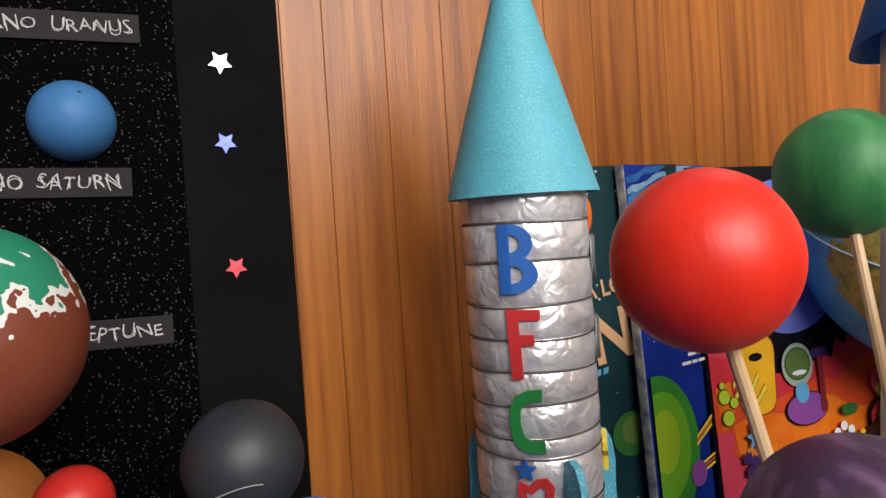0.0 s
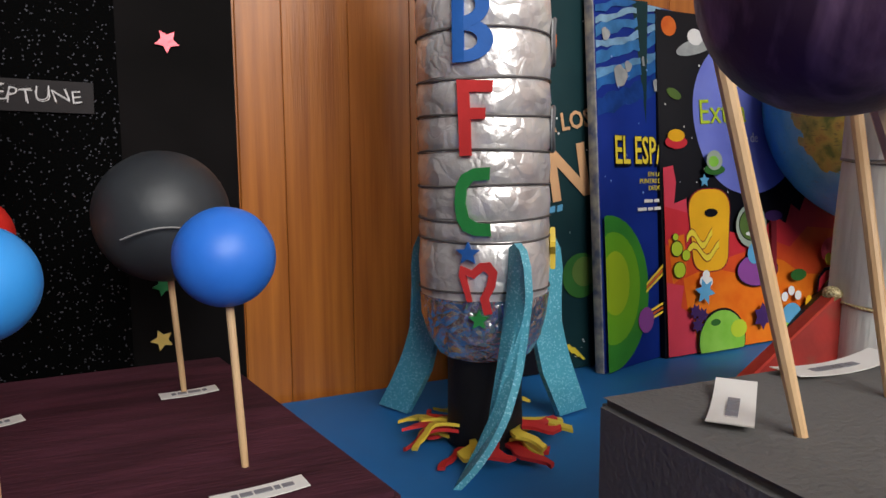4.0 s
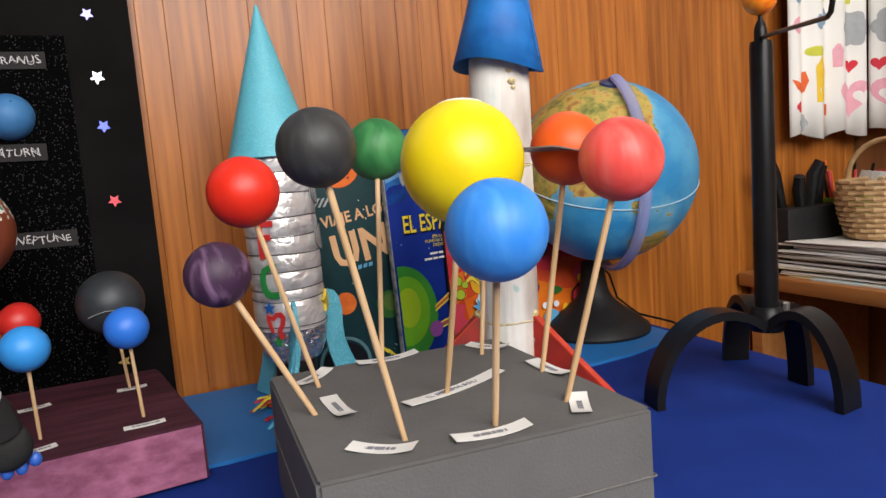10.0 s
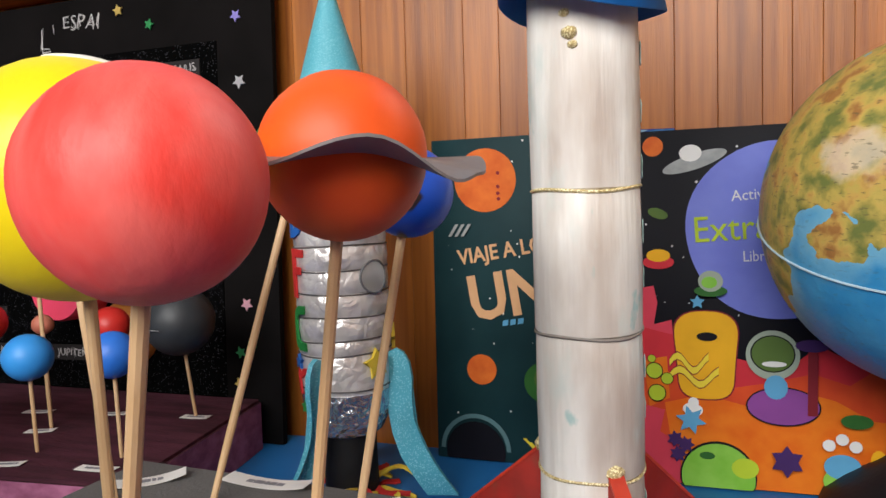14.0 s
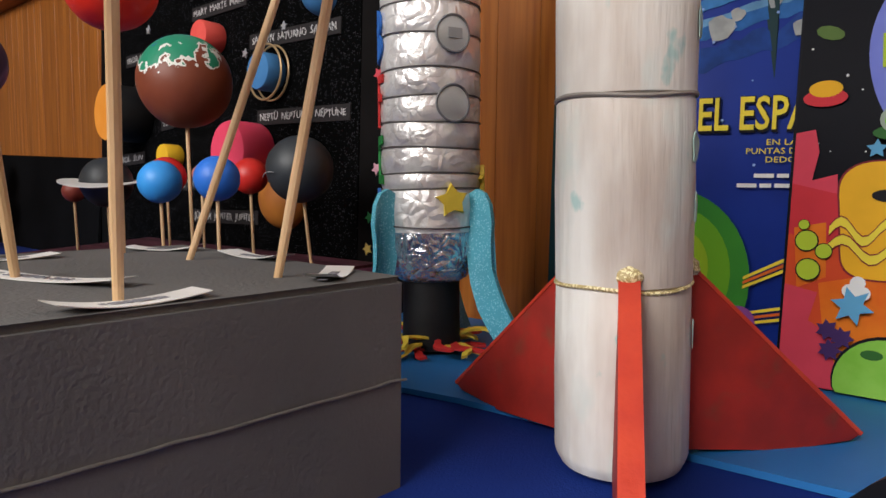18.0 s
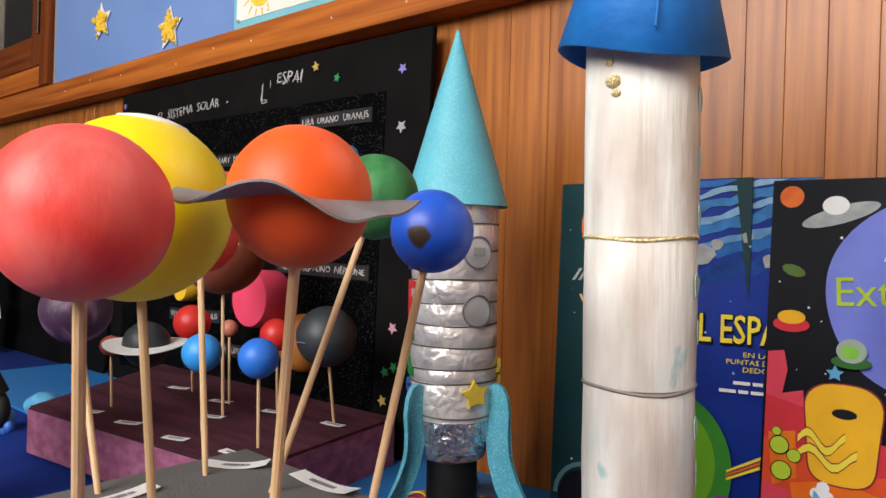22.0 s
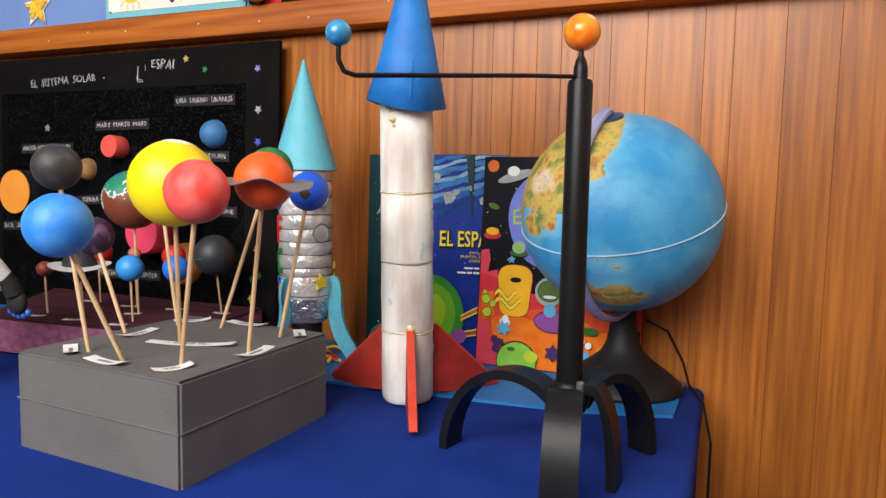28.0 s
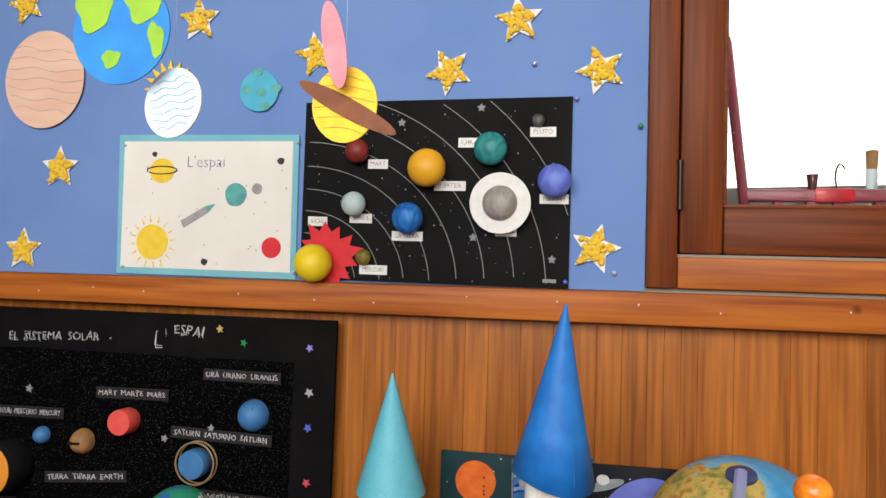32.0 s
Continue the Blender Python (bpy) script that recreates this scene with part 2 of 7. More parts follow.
def part(name, bm, material, parent, label="", m=None):
    ob = new(name, mesh(name, bm, material))
    ob.parent = parent
    if m is not None:
        ob.matrix_local = m
    return tagged(ob, label)


def solo(name, bm, material, label, category, m=None, group="", kind=""):
    ob = new(name, mesh(name, bm, material))
    if m is not None:
        ob.matrix_world = m
    return tagged(ob, label, category, group, kind)


def B():
    return bmesh.new()


def box(bm, lo, hi, bevel=0.0, seg=2, m=None):
    lo, hi = Vector(lo), Vector(hi)
    t = Matrix.Translation((lo + hi) / 2) @ Matrix.Diagonal((*(hi - lo), 1))
    got = bmesh.ops.create_cube(bm, size=1, matrix=t)
    vs = got["verts"]
    if bevel:
        es = {e for v in vs for e in v.link_edges}
        vs = bmesh.ops.bevel(bm, geom=list(es), offset=bevel, segments=seg, affect="EDGES", profile=0.5)["verts"]
    if m is not None:
        bmesh.ops.transform(bm, matrix=m, verts=list({v for v in vs if v.is_valid}))
    return bm


def lathe(bm, profile, seg=32, m=None, wobble=0.0, cap=True):
    """Turns (radius, height) pairs about z."""
    rings = []
    for k, (r, z) in enumerate(profile):
        ring = []
        for i in range(seg):
            a = 2 * math.pi * i / seg
            rr = r * (1 + wobble * noise.noise((math.cos(a) * 2, math.sin(a) * 2, z * 40 + k)))
            v = Vector((rr * math.cos(a), rr * math.sin(a), z))
            ring.append(bm.verts.new(m @ v if m is not None else v))
        rings.append(ring)
    for p, q in zip(rings, rings[1:]):
        for i in range(seg):
            j = (i + 1) % seg
            bm.faces.new((p[i], p[j], q[j], q[i]))
    if cap:
        if profile[0][0] > 1e-5:
            bm.faces.new(rings[0][::-1])
        if profile[-1][0] > 1e-5:
            bm.faces.new(rings[-1])
    return bm


def ball(bm, r, c=(0, 0, 0), seg=40, squash=1.0, lumps=0.0):
    got = bmesh.ops.create_uvsphere(bm, u_segments=seg, v_segments=seg // 2, radius=r)
    for v in got["verts"]:
        if lumps:
            v.co *= 1 + lumps * noise.noise(v.co / r * 1.7)
        v.co.z *= squash
        v.co += Vector(c)
    return bm


def slab(bm, outline, t0, t1, m=None, bevel=0.0):
    """An outline in the x-z plane, as thick as from y = t0 to t1."""
    a = [bm.verts.new((x, t0, z)) for x, z in outline]
    b = [bm.verts.new((x, t1, z)) for x, z in outline]
    fs = [bm.faces.new(a), bm.faces.new(b[::-1])]
    n = len(outline)
    for i in range(n):
        j = (i + 1) % n
        fs.append(bm.faces.new((a[i], b[i], b[j], a[j])))
    vs = a + b
    if bevel:
        es = [e for f in fs[:2] for e in f.edges]
        got = bmesh.ops.bevel(bm, geom=es, offset=bevel, segments=2, affect="EDGES", profile=0.5)
        vs = list({v for f in bm.faces for v in f.verts if v in set(got["verts"]) or v in set(x for x in vs if x.is_valid)})
    if m is not None:
        bmesh.ops.transform(bm, matrix=m, verts=[v for v in vs if v.is_valid])
    return bm


def disc(r, n=24, c=(0, 0), sx=1.0, sz=1.0, turn=0.0, rag=0.0):
    out = []
    for i in range(n):
        a = 2 * math.pi * i / n
        k = r * (1 + rag * math.sin(3 * a + 1) + rag * 0.7 * math.sin(5 * a))
        x, z = k * sx * math.cos(a), k * sz * math.sin(a)
        ct, st = math.cos(turn), math.sin(turn)
        out.append((c[0] + ct * x - st * z, c[1] + st * x + ct * z))
    return out


def star(r, c=(0, 0), inner=0.45, turn=0.0, points=5, rag=0.0):
    out = []
    for i in range(points * 2):
        a = math.pi / 2 + turn + math.pi * i / points
        k = r * (1 if i % 2 == 0 else inner) * (1 + rag * math.sin(i * 7.3))
        out.append((c[0] + k * math.cos(a), c[1] + k * math.sin(a)))
    return out


def tube(bm, pts, r, seg=8, closed=False):
    pts = [Vector(p) for p in pts]
    rings = []
    n = len(pts)
    for i, p in enumerate(pts):
        a, b = pts[max(i - 1, 0)], pts[min(i + 1, n - 1)]
        if closed:
            a, b = pts[i - 1], pts[(i + 1) % n]
        d = (b - a).normalized()
        u = d.orthogonal().normalized() if not rings else (prev - d * prev.dot(d)).normalized()
        prev = u
        w = d.cross(u)
        rr = r[i] if isinstance(r, (list, tuple)) else r
        rings.append([bm.verts.new(p + rr * (math.cos(2 * math.pi * k / seg) * u + math.sin(2 * math.pi * k / seg) * w)) for k in range(seg)])
    for p, q in list(zip(rings, rings[1:])) + ([(rings[-1], rings[0])] if closed else []):
        for k in range(seg):
            j = (k + 1) % seg
            bm.faces.new((p[k], p[j], q[j], q[k]))
    if not closed:
        bm.faces.new(rings[0][::-1])
        bm.faces.new(rings[-1])
    return bm


def writing(name, text, size, material, parent, m, align="CENTER", thin=0.0, label="", fit=0.0, hand=0.0):
    """Letters as a thin mesh. m puts the text plane: x along the line, y up, z out of the surface."""
    cu = bpy.data.curves.new(name, "FONT")
    cu.body, cu.size, cu.align_x, cu.align_y, cu.extrude, cu.offset = text, size, align, "CENTER", 0.0002, thin
    cu.resolution_u = 2
    tmp = bpy.data.objects.new(name, cu)
    me = bpy.data.meshes.new_from_object(tmp)
    bpy.data.objects.remove(tmp)
    bpy.data.curves.remove(cu)
    me.materials.clear()
    me.materials.append(material)
    if fit and len(me.vertices):
        xs = [v.co.x for v in me.vertices]
        k = fit / max(max(xs) - min(xs), 1e-6)
        for v in me.vertices:
            v.co.x *= k
    if hand:
        scrawl(me, hand, size)
    ob = new(name, me)
    ob.parent = parent
    ob.matrix_local = m
    return tagged(ob, label)


def scrawl(me, hand, size):
    """Makes printed letters uneven, as if written by a child."""
    rnd = random.Random(len(me.vertices))
    bm = bmesh.new()
    bm.from_mesh(me)
    seen = set()
    for v0 in bm.verts:
        if v0 in seen:
            continue
        todo, isle = [v0], []
        seen.add(v0)
        while todo:
            v = todo.pop()
            isle.append(v)
            for e in v.link_edges:
                w = e.other_vert(v)
                if w not in seen:
                    seen.add(w)
                    todo.append(w)
        c = sum((v.co for v in isle), Vector()) / len(isle)
        m = Matrix.Rotation(rnd.uniform(-hand, hand) * 0.22, 3, "Z") @ Matrix.Diagonal((1 + hand * rnd.uniform(-0.12, 0.10), 1 + hand * rnd.uniform(-0.22, 0.16), 1))
        off = Vector((rnd.uniform(-0.03, 0.03), rnd.uniform(-0.10, 0.10), 0)) * size * hand
        skew = rnd.uniform(-0.18, 0.22) * hand
        for v in isle:
            d = m @ (v.co - c)
            d.x += skew * d.y
            v.co = c + d + off
    bm.to_mesh(me)
    bm.free()


UP = pose(0, 0, 0, 90)          # text lying in the x-z plane and facing -y


def on(x, z, y=0.0, turn=0.0):
    return Matrix.Translation((x, y, z)) @ Matrix.Rotation(-radians(turn), 4, "Y") @ UP


# ---- room ----
WALL_Y, TABLE, TOP = 0.02, 0.735, 2.7
WIN = (0.862, 1.40, 1.318, 2.15)       # right window, clear hole in the wall
WIN_L = (-1.45, -0.645, 1.318, 2.15)   # left window

floor = solo("floor", box(B(), (-2.6, -2.6, -0.1), (1.7, 1.8, 0.0)), FLOOR, "speckled brown terrazzo classroom floor", "floor", kind="structure")
ceiling = solo("ceiling", box(B(), (-2.6, -2.6, TOP), (1.7, 0.25, TOP + 0.1)), CEILING, "plain white painted classroom ceiling", "ceiling", kind="structure")

bm = B()
y0, y1 = 0.006, 0.20
box(bm, (-2.6, 0.034, 0.0), (1.56, y1, 1.25))
box(bm, (-2.6, y0, 1.25), (WIN_L[0], y1, TOP))
box(bm, (WIN_L[1], y0, 1.25), (WIN[0], y1, TOP))
box(bm, (WIN_L[0], y0, 1.25), (WIN_L[1], y1, WIN_L[2]))
box(bm, (WIN_L[0], y0, WIN_L[3]), (WIN_L[1], y1, TOP))
box(bm, (WIN[0], y0, 1.25), (1.56, y1, WIN[2]))
box(bm, (WIN[0], y0, WIN[3]), (1.56, y1, TOP))
box(bm, (1.40, y0, WIN[2]), (1.56, y1, WIN[3]))
wall_north = solo("wall_north", bm, WALL_PAINT, "cream painted wall behind the wood panelling", "wall", kind="structure")

bm = box(B(), (1.56, -2.6, 0.0), (1.70, 0.9, TOP))
wall_east = solo("wall_east", bm, wood("dark_panel", (0.30, 0.13, 0.05), (0.20, 0.08, 0.03), 7, 0.4, "z"), "dark wood panelled side wall behind the curtain", "wall", kind="structure")
bm = box(B(), (-2.6, -2.6, 0.0), (-2.45, 0.9, TOP))
solo("wall_west", bm, WALL_PAINT, "plain cream painted classroom wall", "wall", kind="structure")
# Unseen wall; the opening's place and size were chosen to suit the front lamp.
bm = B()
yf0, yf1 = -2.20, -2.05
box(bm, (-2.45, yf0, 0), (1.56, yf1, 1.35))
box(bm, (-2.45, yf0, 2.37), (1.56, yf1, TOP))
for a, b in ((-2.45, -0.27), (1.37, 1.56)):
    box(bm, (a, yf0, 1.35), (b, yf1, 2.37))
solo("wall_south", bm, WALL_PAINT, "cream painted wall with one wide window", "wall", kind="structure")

# wood panelling in narrow upright boards
panel = thing("wall_panelling", "warm brown varnished wood panelling with narrow upright boards", "wall panel", kind="structure")
rnd = random.Random(4)
x = -1.75
while x < 1.552:
    w = rnd.choice((0.022, 0.03, 0.034, 0.046, 0.058, 0.07))
    w = min(w, 1.556 - x)
    bm = B()
    slab(bm, [(x + 0.0001, 0.0), (x + w - 0.0001, 0.0), (x + w - 0.0001, 1.222), (x + 0.0001, 1.222)], WALL_Y, WALL_Y + 0.012)
    bmesh.ops.bevel(bm, geom=[e for e in bm.edges if abs(e.verts[0].co.x - e.verts[1].co.x) < 1e-6 and e.verts[0].co.y < WALL_Y + 0.001 and e.verts[1].co.y < WALL_Y + 0.001], offset=0.0004, segments=1, affect="EDGES")
    part("board", bm, PANEL, panel)
    x += w
bm = B()
box(bm, (-1.75, 0.0325, 0.0), (1.556, 0.0338, 1.22))
part("backing", bm, plain("panel_backing", (0.06, 0.02, 0.008), 0.8), panel)

# ledge
bm = box(B(), (-1.75, -0.013, 1.222), (1.558, 0.034, 1.266), 0.004)
ledge = solo("ledge_trim", bm, TRIM, "orange brown varnished wooden ledge along the wall", "trim", kind="structure")
rnd = random.Random(9)
for k in range(16):
    part("nail_head", ball(B(), 0.0013, (-0.5 + 0.12 * k + rnd.uniform(-0.03, 0.03), -0.0128, 1.245 + rnd.uniform(-0.008, 0.008)), 8), WHITE_PAPER, ledge)

# blue paper
bm = B()
n = 40
rows = [[bm.verts.new((-0.59 + 1.411 * i / n, 0.003 + 0.0012 * math.sin(i * 0.9) * math.sin(j * 0.8), 1.267 + 0.75 * j / 20)) for i in range(n + 1)] for j in range(21)]
for a, b in zip(rows, rows[1:]):
    for i in range(n):
        bm.faces.new((a[i], a[i + 1], b[i + 1], b[i]))
solo("wall_paper", bm, BLUE_PAPER, "periwinkle blue backing paper covering the display wall", "paper", kind="structure")


def window(name, x0, x1, z0, z1, side, label):
    w = thing(name, label, "window", kind="structure")
    f = 0.040
    part("frame_post", box(B(), (x0 - f, -0.007, z0 - 0.046), (x0, 0.05, z1 + f), 0.003), FRAME_V, w)
    part("frame_post", box(B(), (x1, -0.007, z0 - 0.046), (x1 + f, 0.05, z1 + f), 0.003), FRAME_V, w)
    part("frame_sill", box(B(), (x0 + 0.0005, -0.006, z0 - 0.046), (x1 - 0.0005, 0.05, z0 - 0.004), 0.003), TRIM, w)
    part("frame_head", box(B(), (x0 + 0.0005, -0.006, z1), (x1 - 0.0005, 0.05, z1 + f), 0.003), FRAME_H, w)
    a, b, c, d = x0 + 0.003, x1 - 0.003, z0 + 0.001, z1 - 0.002
    part("sash_stile", box(B(), (a, -0.001, c), (a + 0.055, 0.04, d), 0.004), FRAME_V, w)
    part("sash_stile", box(B(), (b - 0.055, -0.001, c), (b, 0.04, d), 0.004), FRAME_V, w)
    part("sash_rail", box(B(), (a + 0.0555, 0.0, c), (b - 0.0555, 0.04, c + 0.062), 0.004), FRAME_H, w)
    part("sash_rail", box(B(), (a + 0.0555, 0.0, d - 0.062), (b - 0.0555, 0.04, d), 0.004), FRAME_H, w)
    for q, e_ in (((a + 0.056, c + 0.0622), (b - 0.056, c + 0.0672)), ((a + 0.056, d - 0.0672), (b - 0.056, d - 0.0622)), ((a + 0.0552, c + 0.0674), (a + 0.0602, d - 0.0674)), ((b - 0.0602, c + 0.0674), (b - 0.0552, d - 0.0674))):
        part("glazing_bead", box(B(), (q[0], 0.006, q[1]), (e_[0], 0.0175, e_[1]), 0.001), FRAME_H, w)
    glass = bpy.data.materials.get("window_glass")
    if not glass:
        glass = bpy.data.materials.new("window_glass")
        glass.use_nodes = True
        p = glass.node_tree.nodes["Principled BSDF"]
        p.inputs["Transmission Weight"].default_value, p.inputs["Roughness"].default_value, p.inputs["IOR"].default_value = 1.0, 0.0, 1.02
    g = part("pane", box(B(), (a + 0.05, 0.018, c + 0.055), (b - 0.05, 0.022, d - 0.055)), glass, w)
    g.visible_shadow = False
    hx = x0 + 0.0015 if side < 0 else x1 - 0.0015
    for hz in (z0 + 0.092, z1 - 0.12):
        bm = B()
        lathe(bm, [(0.0035, 0), (0.0035, 0.062)], 12, Matrix.Translation((hx, -0.009, hz - 0.031)))
        lathe(bm, [(0.0045, 0.0), (0.0045, 0.004)], 12, Matrix.Translation((hx, -0.009, hz - 0.033)))
        lathe(bm, [(0.0045, 0.0), (0.0045, 0.004)], 12, Matrix.Translation((hx, -0.009, hz + 0.029)))
        part("hinge", bm, plain("dark_iron", (0.04, 0.025, 0.02), 0.4, metal=0.7), w, "dark iron hinge")
    return w


window("window_1", *WIN, -1, "dark brown wooden casement window with bright daylight outside")
window("window_2", *WIN_L, 1, "dark brown wooden casement window with daylight outside")

# outside the windows: sunlit rock wall and a red balcony frame
ROCK = mat("pale_rock", (0.36, 0.33, 0.29), (0.17, 0.115, 0.08), 9, 0.9, 0.6, bump_scale=16, sharp=(0.53, 0.68))
bm = B()
n = 30
rows = [[bm.verts.new((-3.0 + 6.0 * i / n, 1.5 + 0.12 * noise.noise((i * 0.7, j * 0.7, 3)), -0.02 + 3.8 * j / n)) for i in range(n + 1)] for j in range(n + 1)]
for a, b in zip(rows, rows[1:]):
    for i in range(n):
        bm.faces.new((a[i], a[i + 1], b[i + 1], b[i]))
solo("rock_face", bm, ROCK, "sunlit pale rock face outside the window", "rock", kind="structure")
RED_METAL = plain("red_metal", (0.20, 0.025, 0.045), 0.4)

# ---- table ----
table = thing("table", "classroom table under a dark navy blue cloth", "table")
bm = B()
box(bm, (-0.85, -0.66, TABLE - 0.03), (1.032, 0.016, TABLE), 0.010, 3)
part("tabletop", bm, NAVY, table, "navy blue cloth top")
bm = B()
box(bm, (-0.845, -0.656, 0.25), (1.028, -0.648, TABLE - 0.02), 0.003)
box(bm, (1.020, -0.648, 0.25), (1.028, 0.012, TABLE - 0.02), 0.003)
part("skirt", bm, NAVY, table)
for px in (-0.80, 0.98):
    for py in (-0.60, -0.03):
        part("leg", lathe(B(), [(0.018, 0), (0.018, TABLE - 0.03)], 16, Matrix.Translation((px, py, 0))), BLACK_MATT, table)

bm = B()
out = [(-0.45, 0.012), (-0.45, -0.20), (0.42, -0.213), (0.51, -0.205), (0.60, -0.188), (0.79, -0.176), (0.90, -0.165), (1.004, -0.135), (1.008, 0.012)]
a = [bm.verts.new((x, y, TABLE + 0.0005)) for x, y in out]
b = [bm.verts.new((x, y, TABLE + 0.004)) for x, y in out]
bm.faces.new(a[::-1]), bm.faces.new(b)
for i in range(len(out)):
    j = (i + 1) % len(out)
    bm.faces.new((a[i], a[j], b[j], b[i]))
solo("blue_card_sheet", bm, LIGHT_BLUE, "bright blue card sheet lying over the navy tablecloth", "card")
SHEET = TABLE + 0.004

# ---- solar system board ----
board_m = Matrix.Translation((0.0465, -0.0190, TABLE + 0.010)) @ Matrix.Rotation(radians(-1.5), 4, "X")
board = thing("solar_system_board", "black card board with foil stars, handwritten labels and half planets", "display board", board_m)


def bx(x):
    return x - 0.04


def bz(z):
    return z - TABLE - 0.004


part("backing", box(B(), (bx(-0.297), 0.0, -0.0058), (bx(0.381), 0.008, bz(1.204)), 0.001), BLACK_CARD, board)
part("glitter_sheet", box(B(), (bx(-0.258), -0.0012, bz(0.758)), (bx(0.317), -0.0002, bz(1.140)), 0.0), BLACK_GLITTER, board, "black glitter paper")
SILVER = mat("silver_foil_star", (0.85, 0.85, 0.88), (0.7, 0.7, 0.75), 60, 0.25, 0.1, 0.6)
STAR_COL = {"w": SILVER, "b": plain("blue_foil", (0.12, 0.16, 0.75), 0.3, metal=0.3), "r": plain("red_foil", (0.80, 0.10, 0.13), 0.3, metal=0.3),
            "y": plain("gold_foil", (0.85, 0.62, 0.18), 0.3, metal=0.4), "g": plain("green_foil", (0.05, 0.35, 0.12), 0.3, metal=0.3), "p": plain("pink_foil", (0.85, 0.45, 0.55), 0.3, metal=0.3),
            "v": plain("violet_foil", (0.35, 0.30, 0.80), 0.3, metal=0.3)}
for sx, sz, k, r in ((0.343, 1.097, "w", 0.0075), (0.343, 1.046, "b", 0.007), (0.344, 0.967, "r", 0.007), (0.344, 0.874, "p", 0.007), (0.333, 0.793, "y", 0.0065), (0.341, 1.162, "v", 0.0065),
                     (0.196, 1.184, "y", 0.0065), (0.236, 1.165, "g", 0.006), (-0.133, 1.075, "w", 0.007), (0.189, 1.035, "w", 0.006), (0.112, 1.014, "w", 0.006), (-0.274, 1.075, "r", 0.006),
                     (-0.272, 1.009, "y", 0.006), (-0.285, 1.185, "v", 0.005), (0.348, 0.832, "g", 0.006), (0.335, 0.825, "g", 0.006)):
    part("star", slab(B(), star(r, inner=0.5, turn=sx * 20), -0.0018, -0.0003), STAR_COL[k], board, m=Matrix.Translation((bx(sx), -0.0013 if -0.25 < sx < 0.315 else 0, bz(sz))))


def strip(x, z, w, text, turn=0.0, h=0.017):
    s = part("label_strip", slab(B(), [(-w / 2, -h / 2), (w / 2, -h / 2), (w / 2, h / 2), (-w / 2, h / 2)], -0.003, -0.0014), LABEL_BLACK, board, "dark strip with white handwriting",
             Matrix.Translation((bx(x), 0, bz(z))) @ Matrix.Rotation(-radians(turn), 4, "Y"))
    writing("lettering", text, 0.0115, CHALK, s, on(0, 0, -0.0034), thin=-0.0002, fit=w * 0.92, hand=1.0)


strip(0.235, 1.115, 0.125, "URÀ  URANO  URANUS")
strip(0.052, 1.078, 0.125, "MART  MARTE  MARS", 1)
strip(-0.135, 1.038, 0.135, "MERCURI  MERCURIO  MERCURY", 1)
strip(0.205, 1.024, 0.165, "SATURN  SATURNO  SATURN", -1)
strip(-0.022, 0.945, 0.145, "TERRA  TIERRA  EARTH", 5)
strip(0.222, 0.934, 0.165, "NEPTÚ  NEPTUNO  NEPTUNE", -1)
strip(0.068, 0.816, 0.15, "JÚPITER  JÚPITER  JUPITER", 1)
strip(-0.200, 0.892, 0.11, "SOL  SOL  SUN", 3)
strip(-0.045, 0.856, 0.13, "VENUS  VENUS  VENUS", 2)
writing("title", "EL  SISTEMA  SOLAR   -", 0.019, CHALK, board, on(bx(-0.085), bz(1.160), -0.0004, 2), thin=-0.0005, hand=1.0, label="white handwritten title")
writing("title", "L'", 0.038, CHALK, board, on(bx(0.095), bz(1.163), -0.0004), thin=-0.0012, hand=0.6)
writing("title", "ESPAI", 0.022, CHALK, board, on(bx(0.143), bz(1.178), -0.0004, -2), thin=-0.0005, hand=1.2)


def dome(x, z, r, depth, material, flat=False, label="", name="half_planet", squash=1.0):
    """A half ball, or a flat-faced round, glued to the board."""
    bm = B()
    if flat:
        lathe(bm, [(r * 0.94, 0.0), (r, depth * 0.1), (r, depth * 0.9), (r * 0.95, depth)], 36, pose(0, 0, 0, 90))
    else:
        lathe(bm, [(r * math.cos(a), depth * math.sin(a)) for a in [k * math.pi / 2 / 10 for k in range(11)]], 36, pose(0, 0, 0, 90))
    return part(name, bm, material, board, label, Matrix.Translation((bx(x), -0.0013, bz(z))))


URANUS = mat("blue_paint_matt", (0.035, 0.15, 0.36), (0.05, 0.19, 0.42), 30, 0.6, 0.2)
d = dome(0.258, 1.059, 0.0235, 0.026, URANUS, label="blue half ball with small holes")
for hx, hz in ((0.006, 0.012), (0.013, -0.002), (-0.010, 0.004)):
    part("hole", ball(B(), 0.0018, (hx, -0.0215 + abs(hx) * 0.35, hz), 10), BLACK_MATT, d)
CORAL = mat("coral_paint", (0.72, 0.075, 0.06), (0.78, 0.10, 0.08), 30, 0.6, 0.15)
dome(0.051, 1.038, 0.0195, 0.028, CORAL, True, "coral red round")
dome(-0.103, 1.004, 0.0135, 0.016, URANUS, label="small blue half ball")
OCHRE = mat("ochre_marbled_paint", (0.42, 0.19, 0.05), (0.22, 0.12, 0.05), 70, 0.6, 0.2)
d = dome(-0.028, 1.000, 0.0195, 0.022, OCHRE, label="marbled ochre half ball with a black slot")
part("slot", box(B(), (-0.012, -0.0235, -0.002), (0.008, -0.019, 0.002), 0.0008), BLACK_MATT, d)
ORANGE = mat("orange_paint", (0.78, 0.27, 0.025), (0.82, 0.31, 0.04), 25, 0.6, 0.1)
d = dome(-0.155, 0.955, 0.040, 0.050, BLACK_MATT, True, "orange faced round with dark sides")
